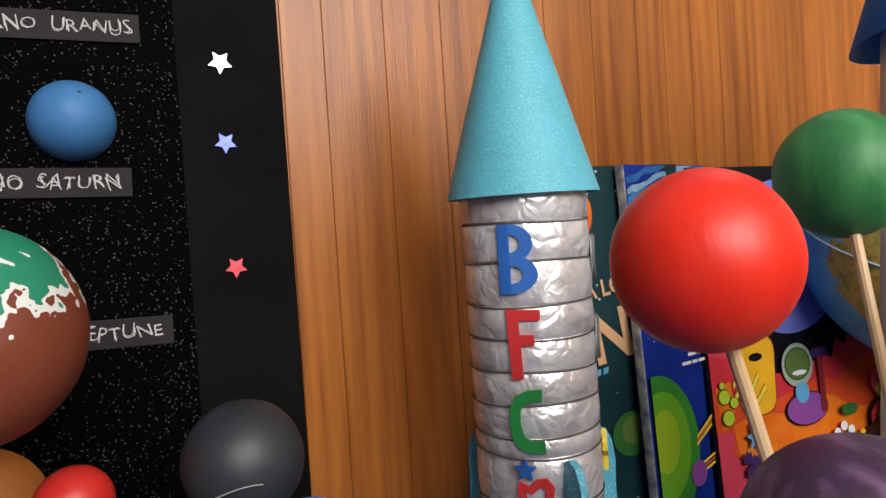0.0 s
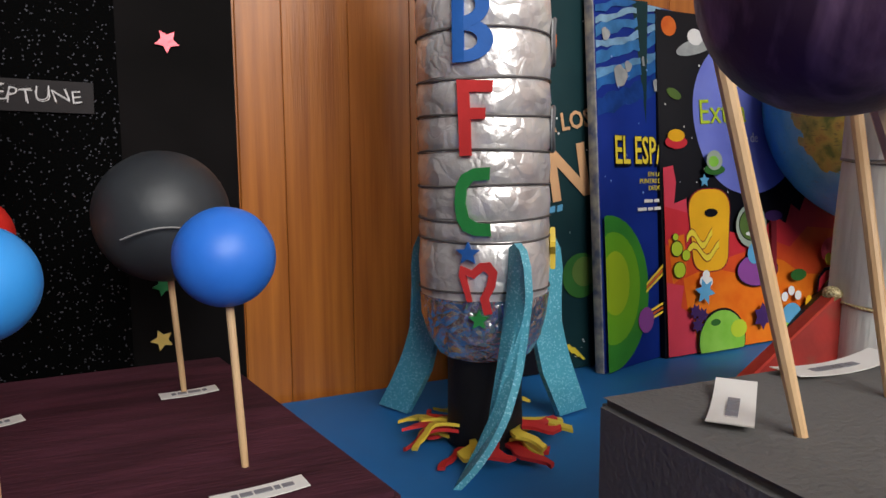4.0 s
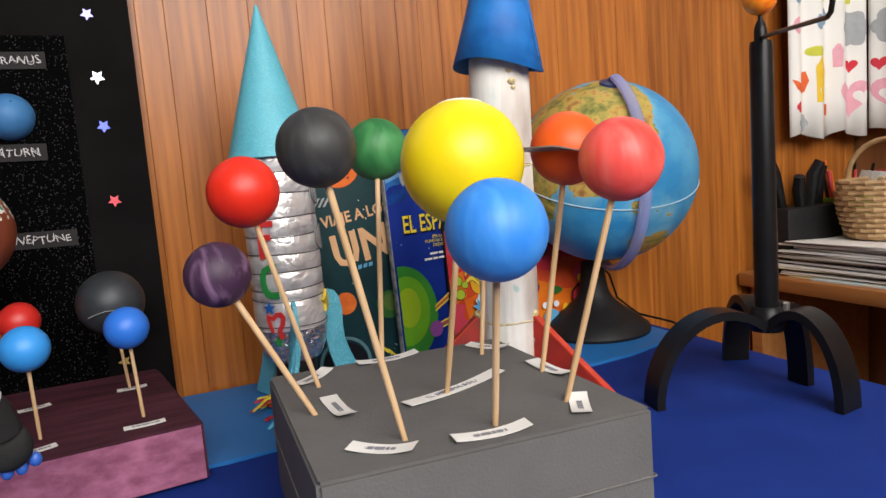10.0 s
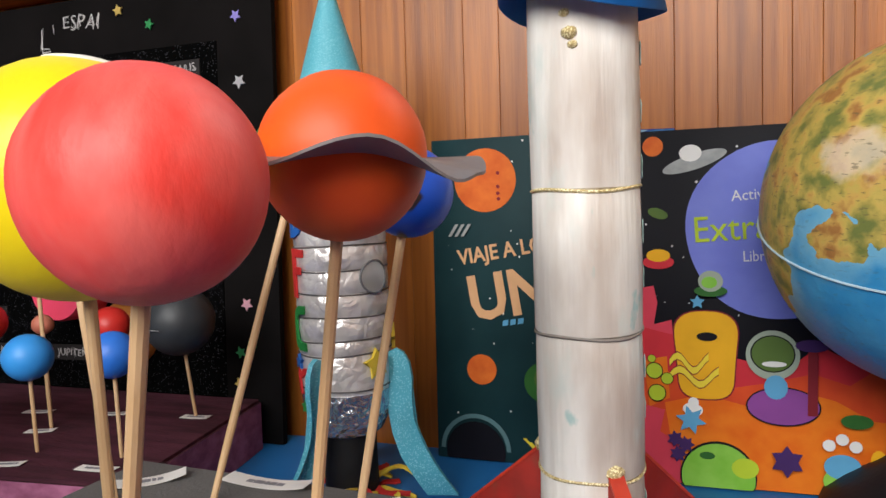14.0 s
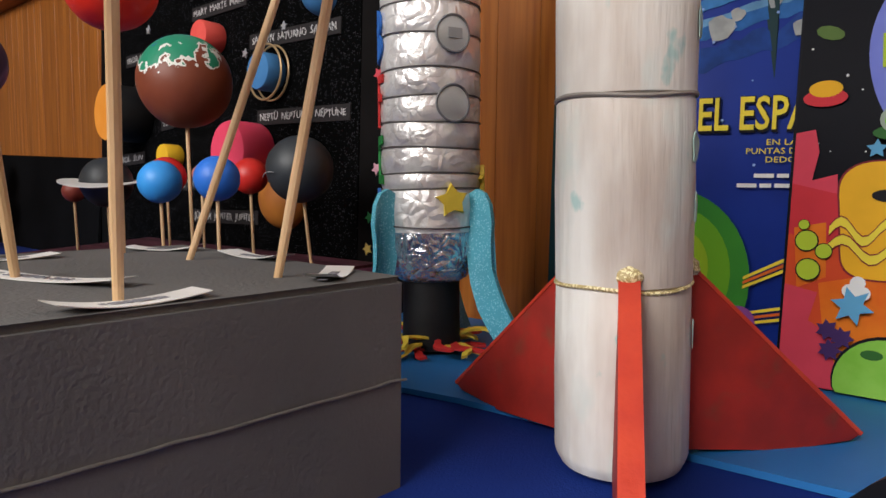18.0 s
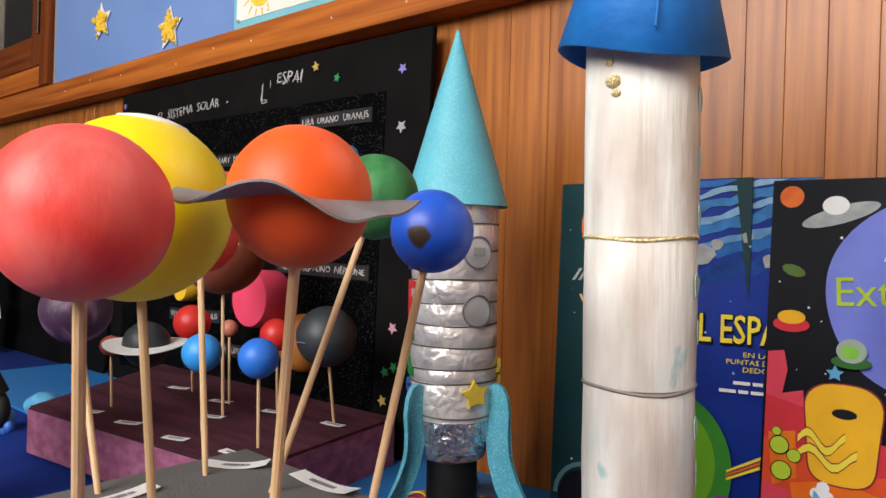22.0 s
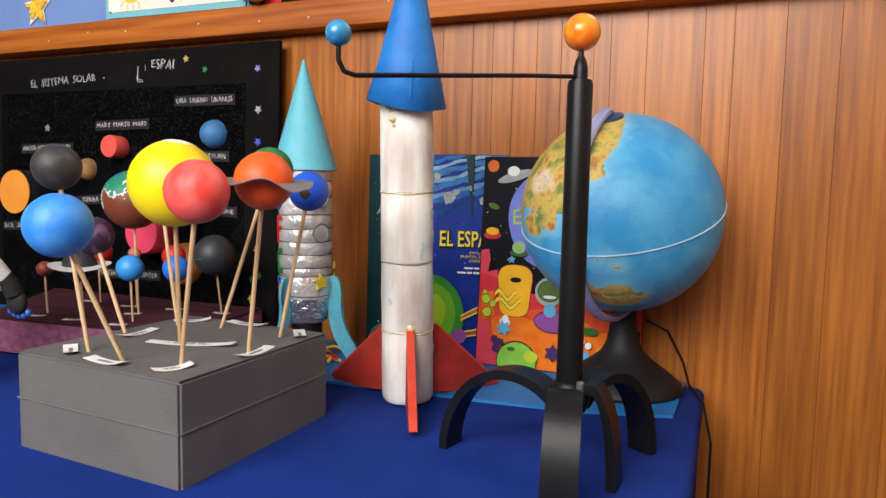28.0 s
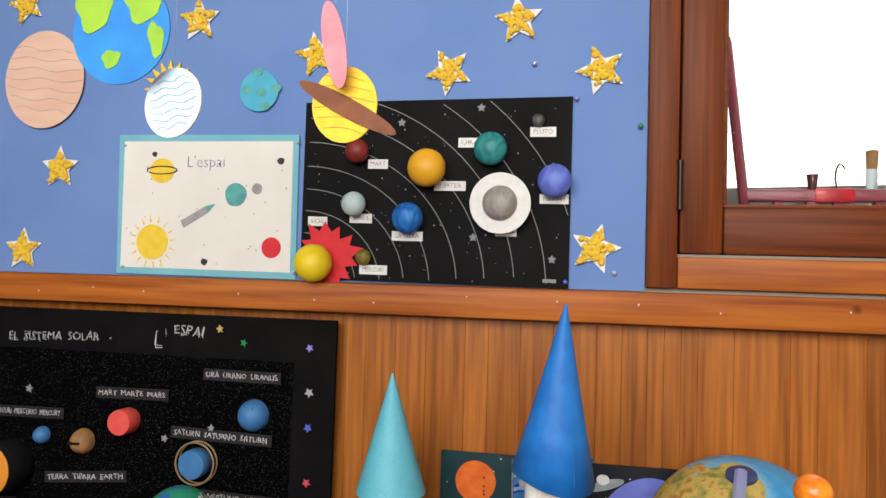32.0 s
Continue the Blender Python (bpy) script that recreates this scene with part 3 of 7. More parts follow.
part("face", lathe(B(), [(0.0395, 0.0502), (0.039, 0.0515)], 36, pose(0, 0, 0, 90)), ORANGE, d)
YOLK = mat("yolk_paint", (0.85, 0.52, 0.02), (0.80, 0.46, 0.02), 30, 0.6, 0.1)
dome(-0.048, 0.893, 0.0165, 0.024, YOLK, True, "yellow round")
PINK = mat("hot_pink_paint", (0.80, 0.06, 0.14), (0.74, 0.05, 0.11), 30, 0.6, 0.1)
dome(0.140, 0.893, 0.036, 0.042, PINK, True, "hot pink round")
dome(0.198, 0.842, 0.036, 0.030, mat("burnt_orange_paint", (0.55, 0.20, 0.03), (0.48, 0.15, 0.03), 30, 0.6, 0.1), label="burnt orange half ball")
d = dome(0.172, 0.984, 0.0215, 0.024, URANUS, True, "blue round inside a gold wire ring")
bm = B()
tube(bm, [(0.031 * math.cos(a), -0.014, 0.031 * math.sin(a)) for a in [2 * math.pi * k / 40 for k in range(40)]], 0.0014, 6, True)
tube(bm, [(0.031 * math.cos(a), -0.004, 0.031 * math.sin(a)) for a in [2 * math.pi * k / 40 for k in range(40)]], 0.0012, 6, True)
part("ring", bm, plain("gold_wire", (0.55, 0.38, 0.2), 0.4, metal=0.6), d)


# ---- purple foam stand ----
def tri_prism(name, pts, z0, z1, top, side, label, cat):
    t = thing(name, label, cat)
    bm = B()
    a = [bm.verts.new((x, y, z0)) for x, y in pts]
    b = [bm.verts.new((x, y, z1)) for x, y in pts]
    bm.faces.new(a[::-1])
    n = len(pts)
    f = bm.faces.new(b)
    for i in range(n):
        bm.faces.new((a[i], a[(i + 1) % n], b[(i + 1) % n], b[i])).material_index = 1
    bmesh.ops.bevel(bm, geom=[e for e in bm.edges if e.verts[0].co.z > z1 - 1e-4 or e.verts[1].co.z > z1 - 1e-4], offset=0.0025, segments=2, affect="EDGES")
    part("body", bm, [top, side], t)
    c = Vector((sum(x for x, y in pts) / n, sum(y for x, y in pts) / n))
    bm = B()
    lo = [bm.verts.new((*(c + (Vector(q) - c) * 0.985), z1 + 0.00005)) for q in pts]
    hi = [bm.verts.new((*(c + (Vector(q) - c) * 0.985), z1 + 0.0002)) for q in pts]
    bm.faces.new(lo[::-1]), bm.faces.new(hi)
    for i in range(n):
        bm.faces.new((lo[i], lo[(i + 1) % n], hi[(i + 1) % n], hi[i]))
    part("top_face", bm, top, t)
    return t


stand = tri_prism("purple_foam_stand", [(0.062, -0.274), (0.404, -0.240), (0.372, -0.030), (-0.085, -0.040)], TABLE + 0.0045, 0.788, PURPLE_FOAM, MAGENTA_SIDE,
                  "dark purple painted foam slab with brushed magenta sides", "foam stand")
block = tri_prism("grey_foam_block", [(0.445, -0.490), (0.651, -0.502), (0.654, -0.288), (0.455, -0.278)], TABLE, 0.825, GREY_FOAM, GREY_FOAM, "thick grey foam block with a glued seam round its sides", "foam block")
GLUE = mat("dried_glue", (0.17, 0.16, 0.145), (0.13, 0.122, 0.112), 200, 0.5, 0.3)
bm = B()
for p, q in (((0.445, -0.491), (0.651, -0.503)), ((0.6517, -0.502), (0.6547, -0.288)), ((0.4443, -0.490), (0.4543, -0.278))):
    pts = []
    for k in range(24):
        u = k / 23
        pts.append((p[0] + (q[0] - p[0]) * u, p[1] + (q[1] - p[1]) * u, 0.782 + 0.0008 * noise.noise((k * 0.8, p[0] * 9, 1))))
    tube(bm, pts, 0.0006, 6)
part("seam", bm, GLUE, block, "pale glue seam")
# ---- end of part one ----

# ---- planets on skewers ----
def marbled(name, a, b, scale=28.0, warp=6.0, rough=0.55, bump=0.25, sharp=(0.4, 0.62)):
    """Hand-brushed paint with wavy streaks."""
    m = mat(name, a, b, scale, rough, bump, stretch=(1, 1, 0.45), bump_scale=160, sharp=sharp)
    for n in m.node_tree.nodes:
        if n.type == "TEX_NOISE":
            n.inputs["Distortion"].default_value = warp
            break
    return m


P_RED = mat("red_ball_paint", (0.80, 0.026, 0.008), (0.72, 0.020, 0.006), 40, 0.45, 0.15, stretch=(1, 1, 0.3), bump_scale=200)
P_GREEN = marbled("green_ball_paint", (0.02, 0.15, 0.04), (0.05, 0.24, 0.07), 40, 1.0)
P_PURPLE = marbled("purple_ball_paint", (0.045, 0.016, 0.048), (0.25, 0.14, 0.25), 26, 3.0, sharp=(0.50, 0.74))
P_DARK = marbled("dark_grey_ball_paint", (0.028, 0.028, 0.028), (0.075, 0.075, 0.075), 30, 2.5, sharp=(0.5, 0.85))
P_YELLOW = mat("yellow_ball_paint", (0.90, 0.70, 0.004), (0.86, 0.64, 0.003), 30, 0.42, 0.1, bump_scale=220)
P_PINK = marbled("coral_ball_paint", (0.84, 0.055, 0.042), (0.86, 0.14, 0.12), 22, 1.5, 0.5)
P_BLUE = marbled("sky_blue_ball_paint", (0.025, 0.22, 0.74), (0.06, 0.30, 0.80), 26, 2.0, 0.5)
P_SATURN = mat("orange_red_ball_paint", (0.84, 0.115, 0.008), (0.78, 0.085, 0.006), 25, 0.5, 0.15)
P_NEPTUNE = mat("bright_blue_ball_paint", (0.02, 0.16, 0.68), (0.03, 0.19, 0.74), 25, 0.45, 0.12)
P_LIGHT = mat("azure_ball_paint", (0.03, 0.27, 0.72), (0.04, 0.31, 0.78), 25, 0.45, 0.12)
P_SLATE = mat("slate_ball_paint", (0.018, 0.022, 0.027), (0.032, 0.037, 0.043), 25, 0.5, 0.15)
P_BROWN = mat("brown_red_ball_paint", (0.30, 0.05, 0.03), (0.24, 0.04, 0.025), 25, 0.5, 0.15)
P_PEACH = mat("peach_ball_paint", (0.60, 0.20, 0.13), (0.52, 0.16, 0.10), 25, 0.5, 0.15)
P_SMALLRED = mat("scarlet_ball_paint", (0.62, 0.025, 0.018), (0.55, 0.02, 0.015), 25, 0.45, 0.12)
CAP = plain("white_highlight_patch", (0.86, 0.85, 0.78), 0.5)
GREY_CARD = mat("grey_card_ring", (0.16, 0.15, 0.15), (0.20, 0.19, 0.19), 30, 0.4, 0.1)
WHITE_CARD = plain("white_card_ring", (0.78, 0.77, 0.74), 0.6)


def dark_blue_paint():
    m = mat("ultramarine_ball_paint", (0.012, 0.10, 0.62), (0.010, 0.075, 0.50), 30, 0.4, 0.15)
    nt = m.node_tree
    p = nt.nodes["Principled BSDF"]
    old = p.inputs["Base Color"].links[0].from_socket
    tc = nt.nodes.new("ShaderNodeTexCoord")
    n = nt.nodes.new("ShaderNodeTexNoise")
    n.inputs["Scale"].default_value, n.inputs["Detail"].default_value, n.inputs["Distortion"].default_value = 32, 1, 0.8
    nt.links.new(tc.outputs["Object"], n.inputs["Vector"])
    r = nt.nodes.new("ShaderNodeValToRGB")
    r.color_ramp.elements[0].position, r.color_ramp.elements[1].position = 0.60, 0.63
    nt.links.new(n.outputs["Fac"], r.inputs["Fac"])
    mix = nt.nodes.new("ShaderNodeMix")
    mix.data_type = "RGBA"
    nt.links.new(r.outputs["Color"], mix.inputs["Factor"])
    nt.links.new(old, mix.inputs["A"])
    mix.inputs["B"].default_value = (0.035, 0.022, 0.014, 1)
    nt.links.new(mix.outputs["Result"], p.inputs["Base Color"])
    return m


def terra_paint():
    """Brown below, a ragged green and blue cap above."""
    m = mat("earth_paint", (0.20, 0.045, 0.018), (0.16, 0.035, 0.014), 25, 0.5, 0.2)
    nt = m.node_tree
    p = nt.nodes["Principled BSDF"]
    old = p.inputs["Base Color"].links[0].from_socket
    tc = nt.nodes.new("ShaderNodeTexCoord")
    n = nt.nodes.new("ShaderNodeTexNoise")
    n.inputs["Scale"].default_value, n.inputs["Detail"].default_value = 55, 3
    nt.links.new(tc.outputs["Object"], n.inputs["Vector"])
    dot = nt.nodes.new("ShaderNodeVectorMath")
    dot.operation = "DOT_PRODUCT"
    dot.inputs[1].default_value = (-2.0, -1.0, 10)
    nt.links.new(tc.outputs["Object"], dot.inputs[0])
    add = nt.nodes.new("ShaderNodeMath")
    add.inputs[1].default_value = -0.25
    nt.links.new(dot.outputs["Value"], add.inputs[0])
    add2 = nt.nodes.new("ShaderNodeMath")
    add2.operation = "ADD"
    nt.links.new(add.outputs["Value"], add2.inputs[0])
    nt.links.new(n.outputs["Fac"], add2.inputs[1])
    r = nt.nodes.new("ShaderNodeValToRGB")
    r.color_ramp.interpolation = "CONSTANT"
    e = r.color_ramp.elements
    e[0].color = (0, 0, 0, 1)
    e[1].position, e[1].color = 0.36, (1, 1, 1, 1)
    nt.links.new(add2.outputs["Value"], r.inputs["Fac"])
    c = nt.nodes.new("ShaderNodeValToRGB")
    c.color_ramp.interpolation = "CONSTANT"
    e = c.color_ramp.elements
    e[0].color, e[1].color, e[1].position = (0.70, 0.70, 0.66, 1), (0.012, 0.22, 0.12, 1), 0.41
    last = c.color_ramp.elements.new(0.74)
    last.color = (0.02, 0.12, 0.35, 1)
    nt.links.new(add2.outputs["Value"], c.inputs["Fac"])
    mix = nt.nodes.new("ShaderNodeMix")
    mix.data_type = "RGBA"
    nt.links.new(r.outputs["Color"], mix.inputs["Factor"])
    nt.links.new(old, mix.inputs["A"])
    nt.links.new(c.outputs["Color"], mix.inputs["B"])
    nt.links.new(mix.outputs["Result"], p.inputs["Base Color"])
    return m


P_ULTRA, P_TERRA = dark_blue_paint(), terra_paint()


def planet(label, c, r, material, foot, group, thick=0.0021, lumps=0.012, bend=0.0):
    """A painted foam ball on a skewer that is stuck into a slab."""
    c, foot = Vector(c), Vector(foot)
    t = thing("planet_on_stick", label, "model planet", Matrix.Translation(foot), group)
    o = c - foot
    b = part("ball", ball(B(), r, (0, 0, 0), 48, 1.0, lumps), material, t, m=Matrix.Translation(o))
    d = o.normalized()
    pts = []
    for k in range(9):
        u = k / 8
        pts.append(-d * 0.010 + (o - d * (r * 0.6) + d * 0.010) * u + Vector((bend, bend * 0.4, 0)) * math.sin(math.pi * u))
    part("stick", tube(B(), pts, [thick * (0.75 + 0.25 * min(1, k / 2)) for k in range(9)], 10), STICK, t, "pale wooden skewer")
    return t, b


BT = 0.825          # top of the grey block
G1, G2 = "planets on the grey foam block", "planets on the purple foam slab"
planet("bright red painted foam ball on a wooden skewer", (0.447, -0.315, 0.974), 0.0258, P_RED, (0.484, -0.329, BT), G1)
planet("dark green painted foam ball on a wooden skewer", (0.565, -0.269, 1.000), 0.0262, P_GREEN, (0.537, -0.320, BT), G1)
planet("purple swirled foam ball on a leaning skewer", (0.418, -0.380, 0.925), 0.0206, P_PURPLE, (0.468, -0.387, BT), G1)
planet("charcoal grey painted foam ball on a wooden skewer", (0.469, -0.462, 0.996), 0.0214, P_DARK, (0.504, -0.462, BT), G1)
sun_t, sun_b = planet("large yellow painted foam sun on a wooden skewer", (0.572, -0.423, 0.983), 0.0400, P_YELLOW, (0.557, -0.402, BT), G1, lumps=0.006)
# The soft white highlight on the ball's top, put in as a white cap.
bm = lathe(B(), [(0.0396 * math.sin(0.40), 0.0396 * math.cos(0.40))] + [(0.0406 * math.sin(a), 0.0406 * math.cos(a)) for a in [0.37, 0.30, 0.22, 0.14, 0.07, 0.0]], 28, wobble=0.01)
part("cap", bm, CAP, sun_b, "white cap for the highlight on top", pose(0, 0, 0, -7, 5, 0))
planet("ultramarine ball with dark brown patches on a wooden skewer", (0.645, -0.311, 0.978), 0.0206, P_ULTRA, (0.621, -0.328, BT), G1)
sat_t, sat_b = planet("orange red Saturn ball with a wavy grey card ring", (0.662, -0.408, 0.987), 0.0262, P_SATURN, (0.636, -0.398, BT), G1)
planet("coral pink painted foam ball on a wooden skewer", (0.652, -0.481, 0.977), 0.0258, P_PINK, (0.615, -0.462, BT), G1)
planet("sky blue painted foam ball on a wooden skewer", (0.543, -0.520, 0.947), 0.0264, P_BLUE, (0.558, -0.472, BT), G1)


def wavy_ring(r0, r1, wave, turns, thick=0.0009, seg=64, phase=0.0):
    bm = B()
    loops = []
    for r, dz in ((r0, 0), (r1, 0), (r1, thick), (r0, thick)):
        loops.append([bm.verts.new((r * math.cos(a), r * math.sin(a), dz + wave * (r - r0) / (r1 - r0) * math.sin(turns * a + phase))) for a in [2 * math.pi * k / seg for k in range(seg)]])
    for i in range(4):
        p, q = loops[i], loops[(i + 1) % 4]
        for k in range(seg):
            j = (k + 1) % seg
            bm.faces.new((p[k], p[j], q[j], q[k]))
    return bm


def drooping_ring(r0, r1, lift, thick=0.0009, seg=72):
    """A card ring with a slit, whose rim rises and droops by the given (degrees, metres)."""
    def rim(d_):
        d_ %= 360
        for (a, h), (b_, k) in zip(lift, lift[1:] + [(lift[0][0] + 360, lift[0][1])]):
            if a <= d_ <= b_:
                u = (d_ - a) / (b_ - a)
                return h + (k - h) * (0.5 - 0.5 * math.cos(math.pi * u))
        return lift[0][1]
    bm = B()
    loops = []
    for r, dz in ((r0, 0), ((r0 + r1) / 2, 0), (r1, 0), (r1, thick), ((r0 + r1) / 2, thick), (r0, thick)):
        f = 0.15 + 0.85 * (r - r0) / (r1 - r0)
        loops.append([bm.verts.new((r * math.cos(radians(d_)), r * math.sin(radians(d_)), dz + f * rim(d_))) for d_ in [360 * k / seg for k in range(seg)]])
    for i in range(6):
        p, q = loops[i], loops[(i + 1) % 6]
        for k in range(seg):
            j = (k + 1) % seg
            bm.faces.new((p[k], p[j], q[j], q[k]))
    return bm


part("ring", drooping_ring(0.0258, 0.044, [(0, -0.006), (40, 0.001), (90, 0.003), (140, 0.004), (220, 0.003), (265, -0.004), (305, 0.003), (342, -0.0085)]), GREY_CARD, sat_b, "wavy grey card ring", pose(0, 0, -0.0015))


def paper_label(x, y, z, length, turn, text="", curl=0.003, width=0.0125, parent_group=""):
    """A curled slip of paper with printed dashes."""
    t = thing("paper_label", "small curled white paper slip with a printed name", "label", pose(x, y, z + 0.0006, 0, 0, turn), parent_group)
    bm = B()
    n = 10
    up = [[bm.verts.new((length * (k / n - 0.5), s * width / 2, curl * (2 * k / n - 1) ** 2 * (1 if k > n / 2 else 0.6) + h)) for k in range(n + 1)] for s, h in ((-1, 0), (1, 0), (1, 0.0003), (-1, 0.0003))]
    for i in range(4):
        p, q = up[i], up[(i + 1) % 4]
        for k in range(n):
            bm.faces.new((p[k], p[k + 1], q[k + 1], q[k]))
    part("slip", bm, WHITE_PAPER, t)
    if text:
        writing("print", text, width * 0.5, GREY_INK, t, Matrix.Translation((0, 0, 0.0008)), fit=length * 0.6)
    else:
        bm = B()
        k, xx = 0, -length * 0.3
        while xx < length * 0.3:
            w = 0.002 + 0.002 * (k % 3)
            box(bm, (xx, -width * 0.14, 0.0005), (xx + w, width * 0.14, 0.0008))
            xx += w + 0.0008
            k += 1
        part("print", bm, GREY_INK, t)
    return t


LABELS = "name slips beside the planets"
for x, y, ln, a, tx in ((0.484, -0.385, 0.047, -88, ""), (0.484, -0.306, 0.040, 39, ""), (0.551, -0.292, 0.052, -2, ""), (0.566, -0.397, 0.088, 18, "EL SISTEMA SOLAR"), (0.488, -0.468, 0.040, -38, ""),
                        (0.550, -0.483, 0.047, -6, ""), (0.617, -0.474, 0.033, 61, ""), (0.643, -0.397, 0.048, -88, ""), (0.635, -0.312, 0.038, -52, "")):
    paper_label(x, y, BT, ln, a, tx, parent_group=LABELS)

PT = 0.788          # top of the purple slab
terra = planet("large brown Earth ball with green and blue painted top", (0.236, -0.156, 0.958), 0.0430, P_TERRA, (0.238, -0.152, PT), G2, 0.0018)
planet("bright blue painted foam ball on a thin skewer", (0.354, -0.195, 0.867), 0.0180, P_NEPTUNE, (0.358, -0.196, PT), G2, 0.0015)
planet("azure blue painted foam ball on a thin skewer", (0.280, -0.205, 0.864), 0.0183, P_LIGHT, (0.281, -0.203, PT), G2, 0.0015)
jup_t, jup_b = planet("dark slate grey foam ball with a scratched line", (0.339, -0.102, 0.877), 0.0306, P_SLATE, (0.345, -0.094, PT), G2, 0.0015)
bm = tube(B(), [(0.0327 * math.cos(a), 0.0327 * math.sin(a), -0.007 + 0.004 * math.sin(a * 3)) for a in [radians(-125 + 4 * k) for k in range(12)]], 0.0004, 5)
part("scratch", bm, plain("pale_scratch", (0.28, 0.28, 0.28), 0.6), jup_b, "pale scratched line")
planet("scarlet painted foam ball on a thin skewer", (0.262, -0.104, 0.871), 0.0178, P_SMALLRED, (0.264, -0.102, PT), G2, 0.0015)
planet("scarlet painted foam ball on a thin skewer", (0.112, -0.113, 0.871), 0.0215, P_SMALLRED, (0.113, -0.111, PT), G2, 0.0015)
planet("tiny peach painted ball on a thin skewer", (0.197, -0.119, 0.873), 0.0095, P_PEACH, (0.199, -0.118, PT), G2, 0.0014)
planet("small brown red ball on a thin skewer", (0.122, -0.215, 0.854), 0.0110, P_BROWN, (0.123, -0.213, PT), G2, 0.0014)
st, sb = planet("charcoal ball with a white card ring on a skewer", (0.191, -0.212, 0.863), 0.0232, P_SLATE, (0.193, -0.210, PT), G2, 0.0015)
part("ring", wavy_ring(0.0228, 0.041, 0.002, 2), WHITE_CARD, sb, "flat white card ring", pose(0, 0, 0, 3, 3, 0))
for x, y, ln, a in ((0.359, -0.221, 0.032, 5), (0.347, -0.097, 0.027, 5), (0.283, -0.231, 0.026, 18), (0.264, -0.106, 0.027, 18), (0.202, -0.234, 0.028, 23), (0.132, -0.238, 0.026, 18), (0.088, -0.113, 0.028, 19), (0.184, -0.118, 0.028, 15), (0.238, -0.163, 0.024, 22)):
    paper_label(x, y, PT, ln, a, curl=0.0006, width=0.010, parent_group=LABELS)

# ---- silver rocket ----
R1 = (0.508, -0.108)
r1 = thing("silver_rocket", "homemade silver foil rocket with turquoise glitter cone and foam letters", "toy rocket", Matrix.Translation((*R1, SHEET)) @ pose(0, 0, 0, 0.6, -0.6, 0))


def z1(z):
    return z - SHEET


prof = [(0.026, z1(0.797)), (0.031, z1(0.803)), (0.0345, z1(0.815)), (0.0360, z1(0.832))]
seams = [0.834, 0.861, 0.872, 0.890, 0.908, 0.926, 0.9445, 0.9685, 0.990]
zz = 0.833
levels = seams + [1.012]
for a, b in zip(levels, levels[1:]):
    prof += [(0.0364, z1(a + 0.0012)), (0.0370, z1((a + b) / 2)), (0.0364, z1(b - 0.0012)), (0.0356, z1(b))]
part("body", lathe(B(), prof, 48, wobble=0.012), FOIL, r1, "crinkled silver foil tube in stacked rings")
part("foil_bottom", lathe(B(), [(0.0225, z1(0.793)), (0.0275, z1(0.796)), (0.0328, z1(0.806)), (0.0357, z1(0.818)), (0.0366, z1(0.830))], 40, wobble=0.03), FOIL_BASE, r1, "crumpled foil bottom")
for s in seams:
    rr = 0.0368
    part("seam", tube(B(), [(rr * math.cos(a), rr * math.sin(a), z1(s) + 0.0007 * math.sin(a * 2 + s * 90)) for a in [2 * math.pi * k / 40 for k in range(40)]], 0.0006, 5, True), DARK_LINE, r1)
part("nozzle", lathe(B(), [(0.0222, 0.003), (0.0215, 0.03), (0.0215, 0.064)], 32), BLACK_MATT, r1, "black card nozzle")
bm = lathe(B(), [(0.0445, z1(1.005)), (0.0420, z1(1.014)), (0.0012, z1(1.155))], 48, cap=False)
part("cone", bm, TEAL_CONE, r1, "turquoise glitter nose cone")
part("cone_floor", lathe(B(), [(0.0, z1(1.009)), (0.0432, z1(1.008))], 40, cap=False), INSIDE, r1)


def around(ang, z, r=0.0372, lean=0.0):
    """The pose of something stuck flat on the round body: local x-z in the surface, -y out."""
    a = radians(ang)
    return Matrix.Translation((r * math.cos(a), r * math.sin(a), z1(z))) @ Matrix.Rotation(a + math.pi / 2, 4, "Z") @ Matrix.Rotation(radians(lean), 4, "Y")


def wrap(bm, r=0.0372):
    """Bends a flat shape round the body."""
    for v in bm.verts:
        a = v.co.x / r
        d = -v.co.y
        v.co.x, v.co.y = (r + d) * math.sin(a), -(r + d) * math.cos(a) + r
    return bm


def bars(*rects):
    bm = B()
    for x0, z0, x1_, z1_ in rects:
        n = max(2, int((x1_ - x0) / 0.003) + 1)
        cols = [[bm.verts.new((x0 + (x1_ - x0) * k / n, y, z)) for y, z in ((-0.0016, z0), (-0.0016, z1_), (0.0, z1_), (0.0, z0))] for k in range(n + 1)]
        for a, b in zip(cols, cols[1:]):
            for i in range(4):
                bm.faces.new((a[i], a[(i + 1) % 4], b[(i + 1) % 4], b[i]))
        bm.faces.new(cols[0]), bm.faces.new(cols[-1][::-1])
    return bm


def ring_shape(r_out, r_in, a0, a1, c=(0, 0), sx=1.0, sz=1.0, n=18):
    bm_pts_o = [(c[0] + sx * r_out * math.cos(a0 + (a1 - a0) * k / n), c[1] + sz * r_out * math.sin(a0 + (a1 - a0) * k / n)) for k in range(n + 1)]
    bm_pts_i = [(c[0] + sx * r_in * math.cos(a0 + (a1 - a0) * k / n), c[1] + sz * r_in * math.sin(a0 + (a1 - a0) * k / n)) for k in range(n + 1)]
    return bm_pts_o + bm_pts_i[::-1]


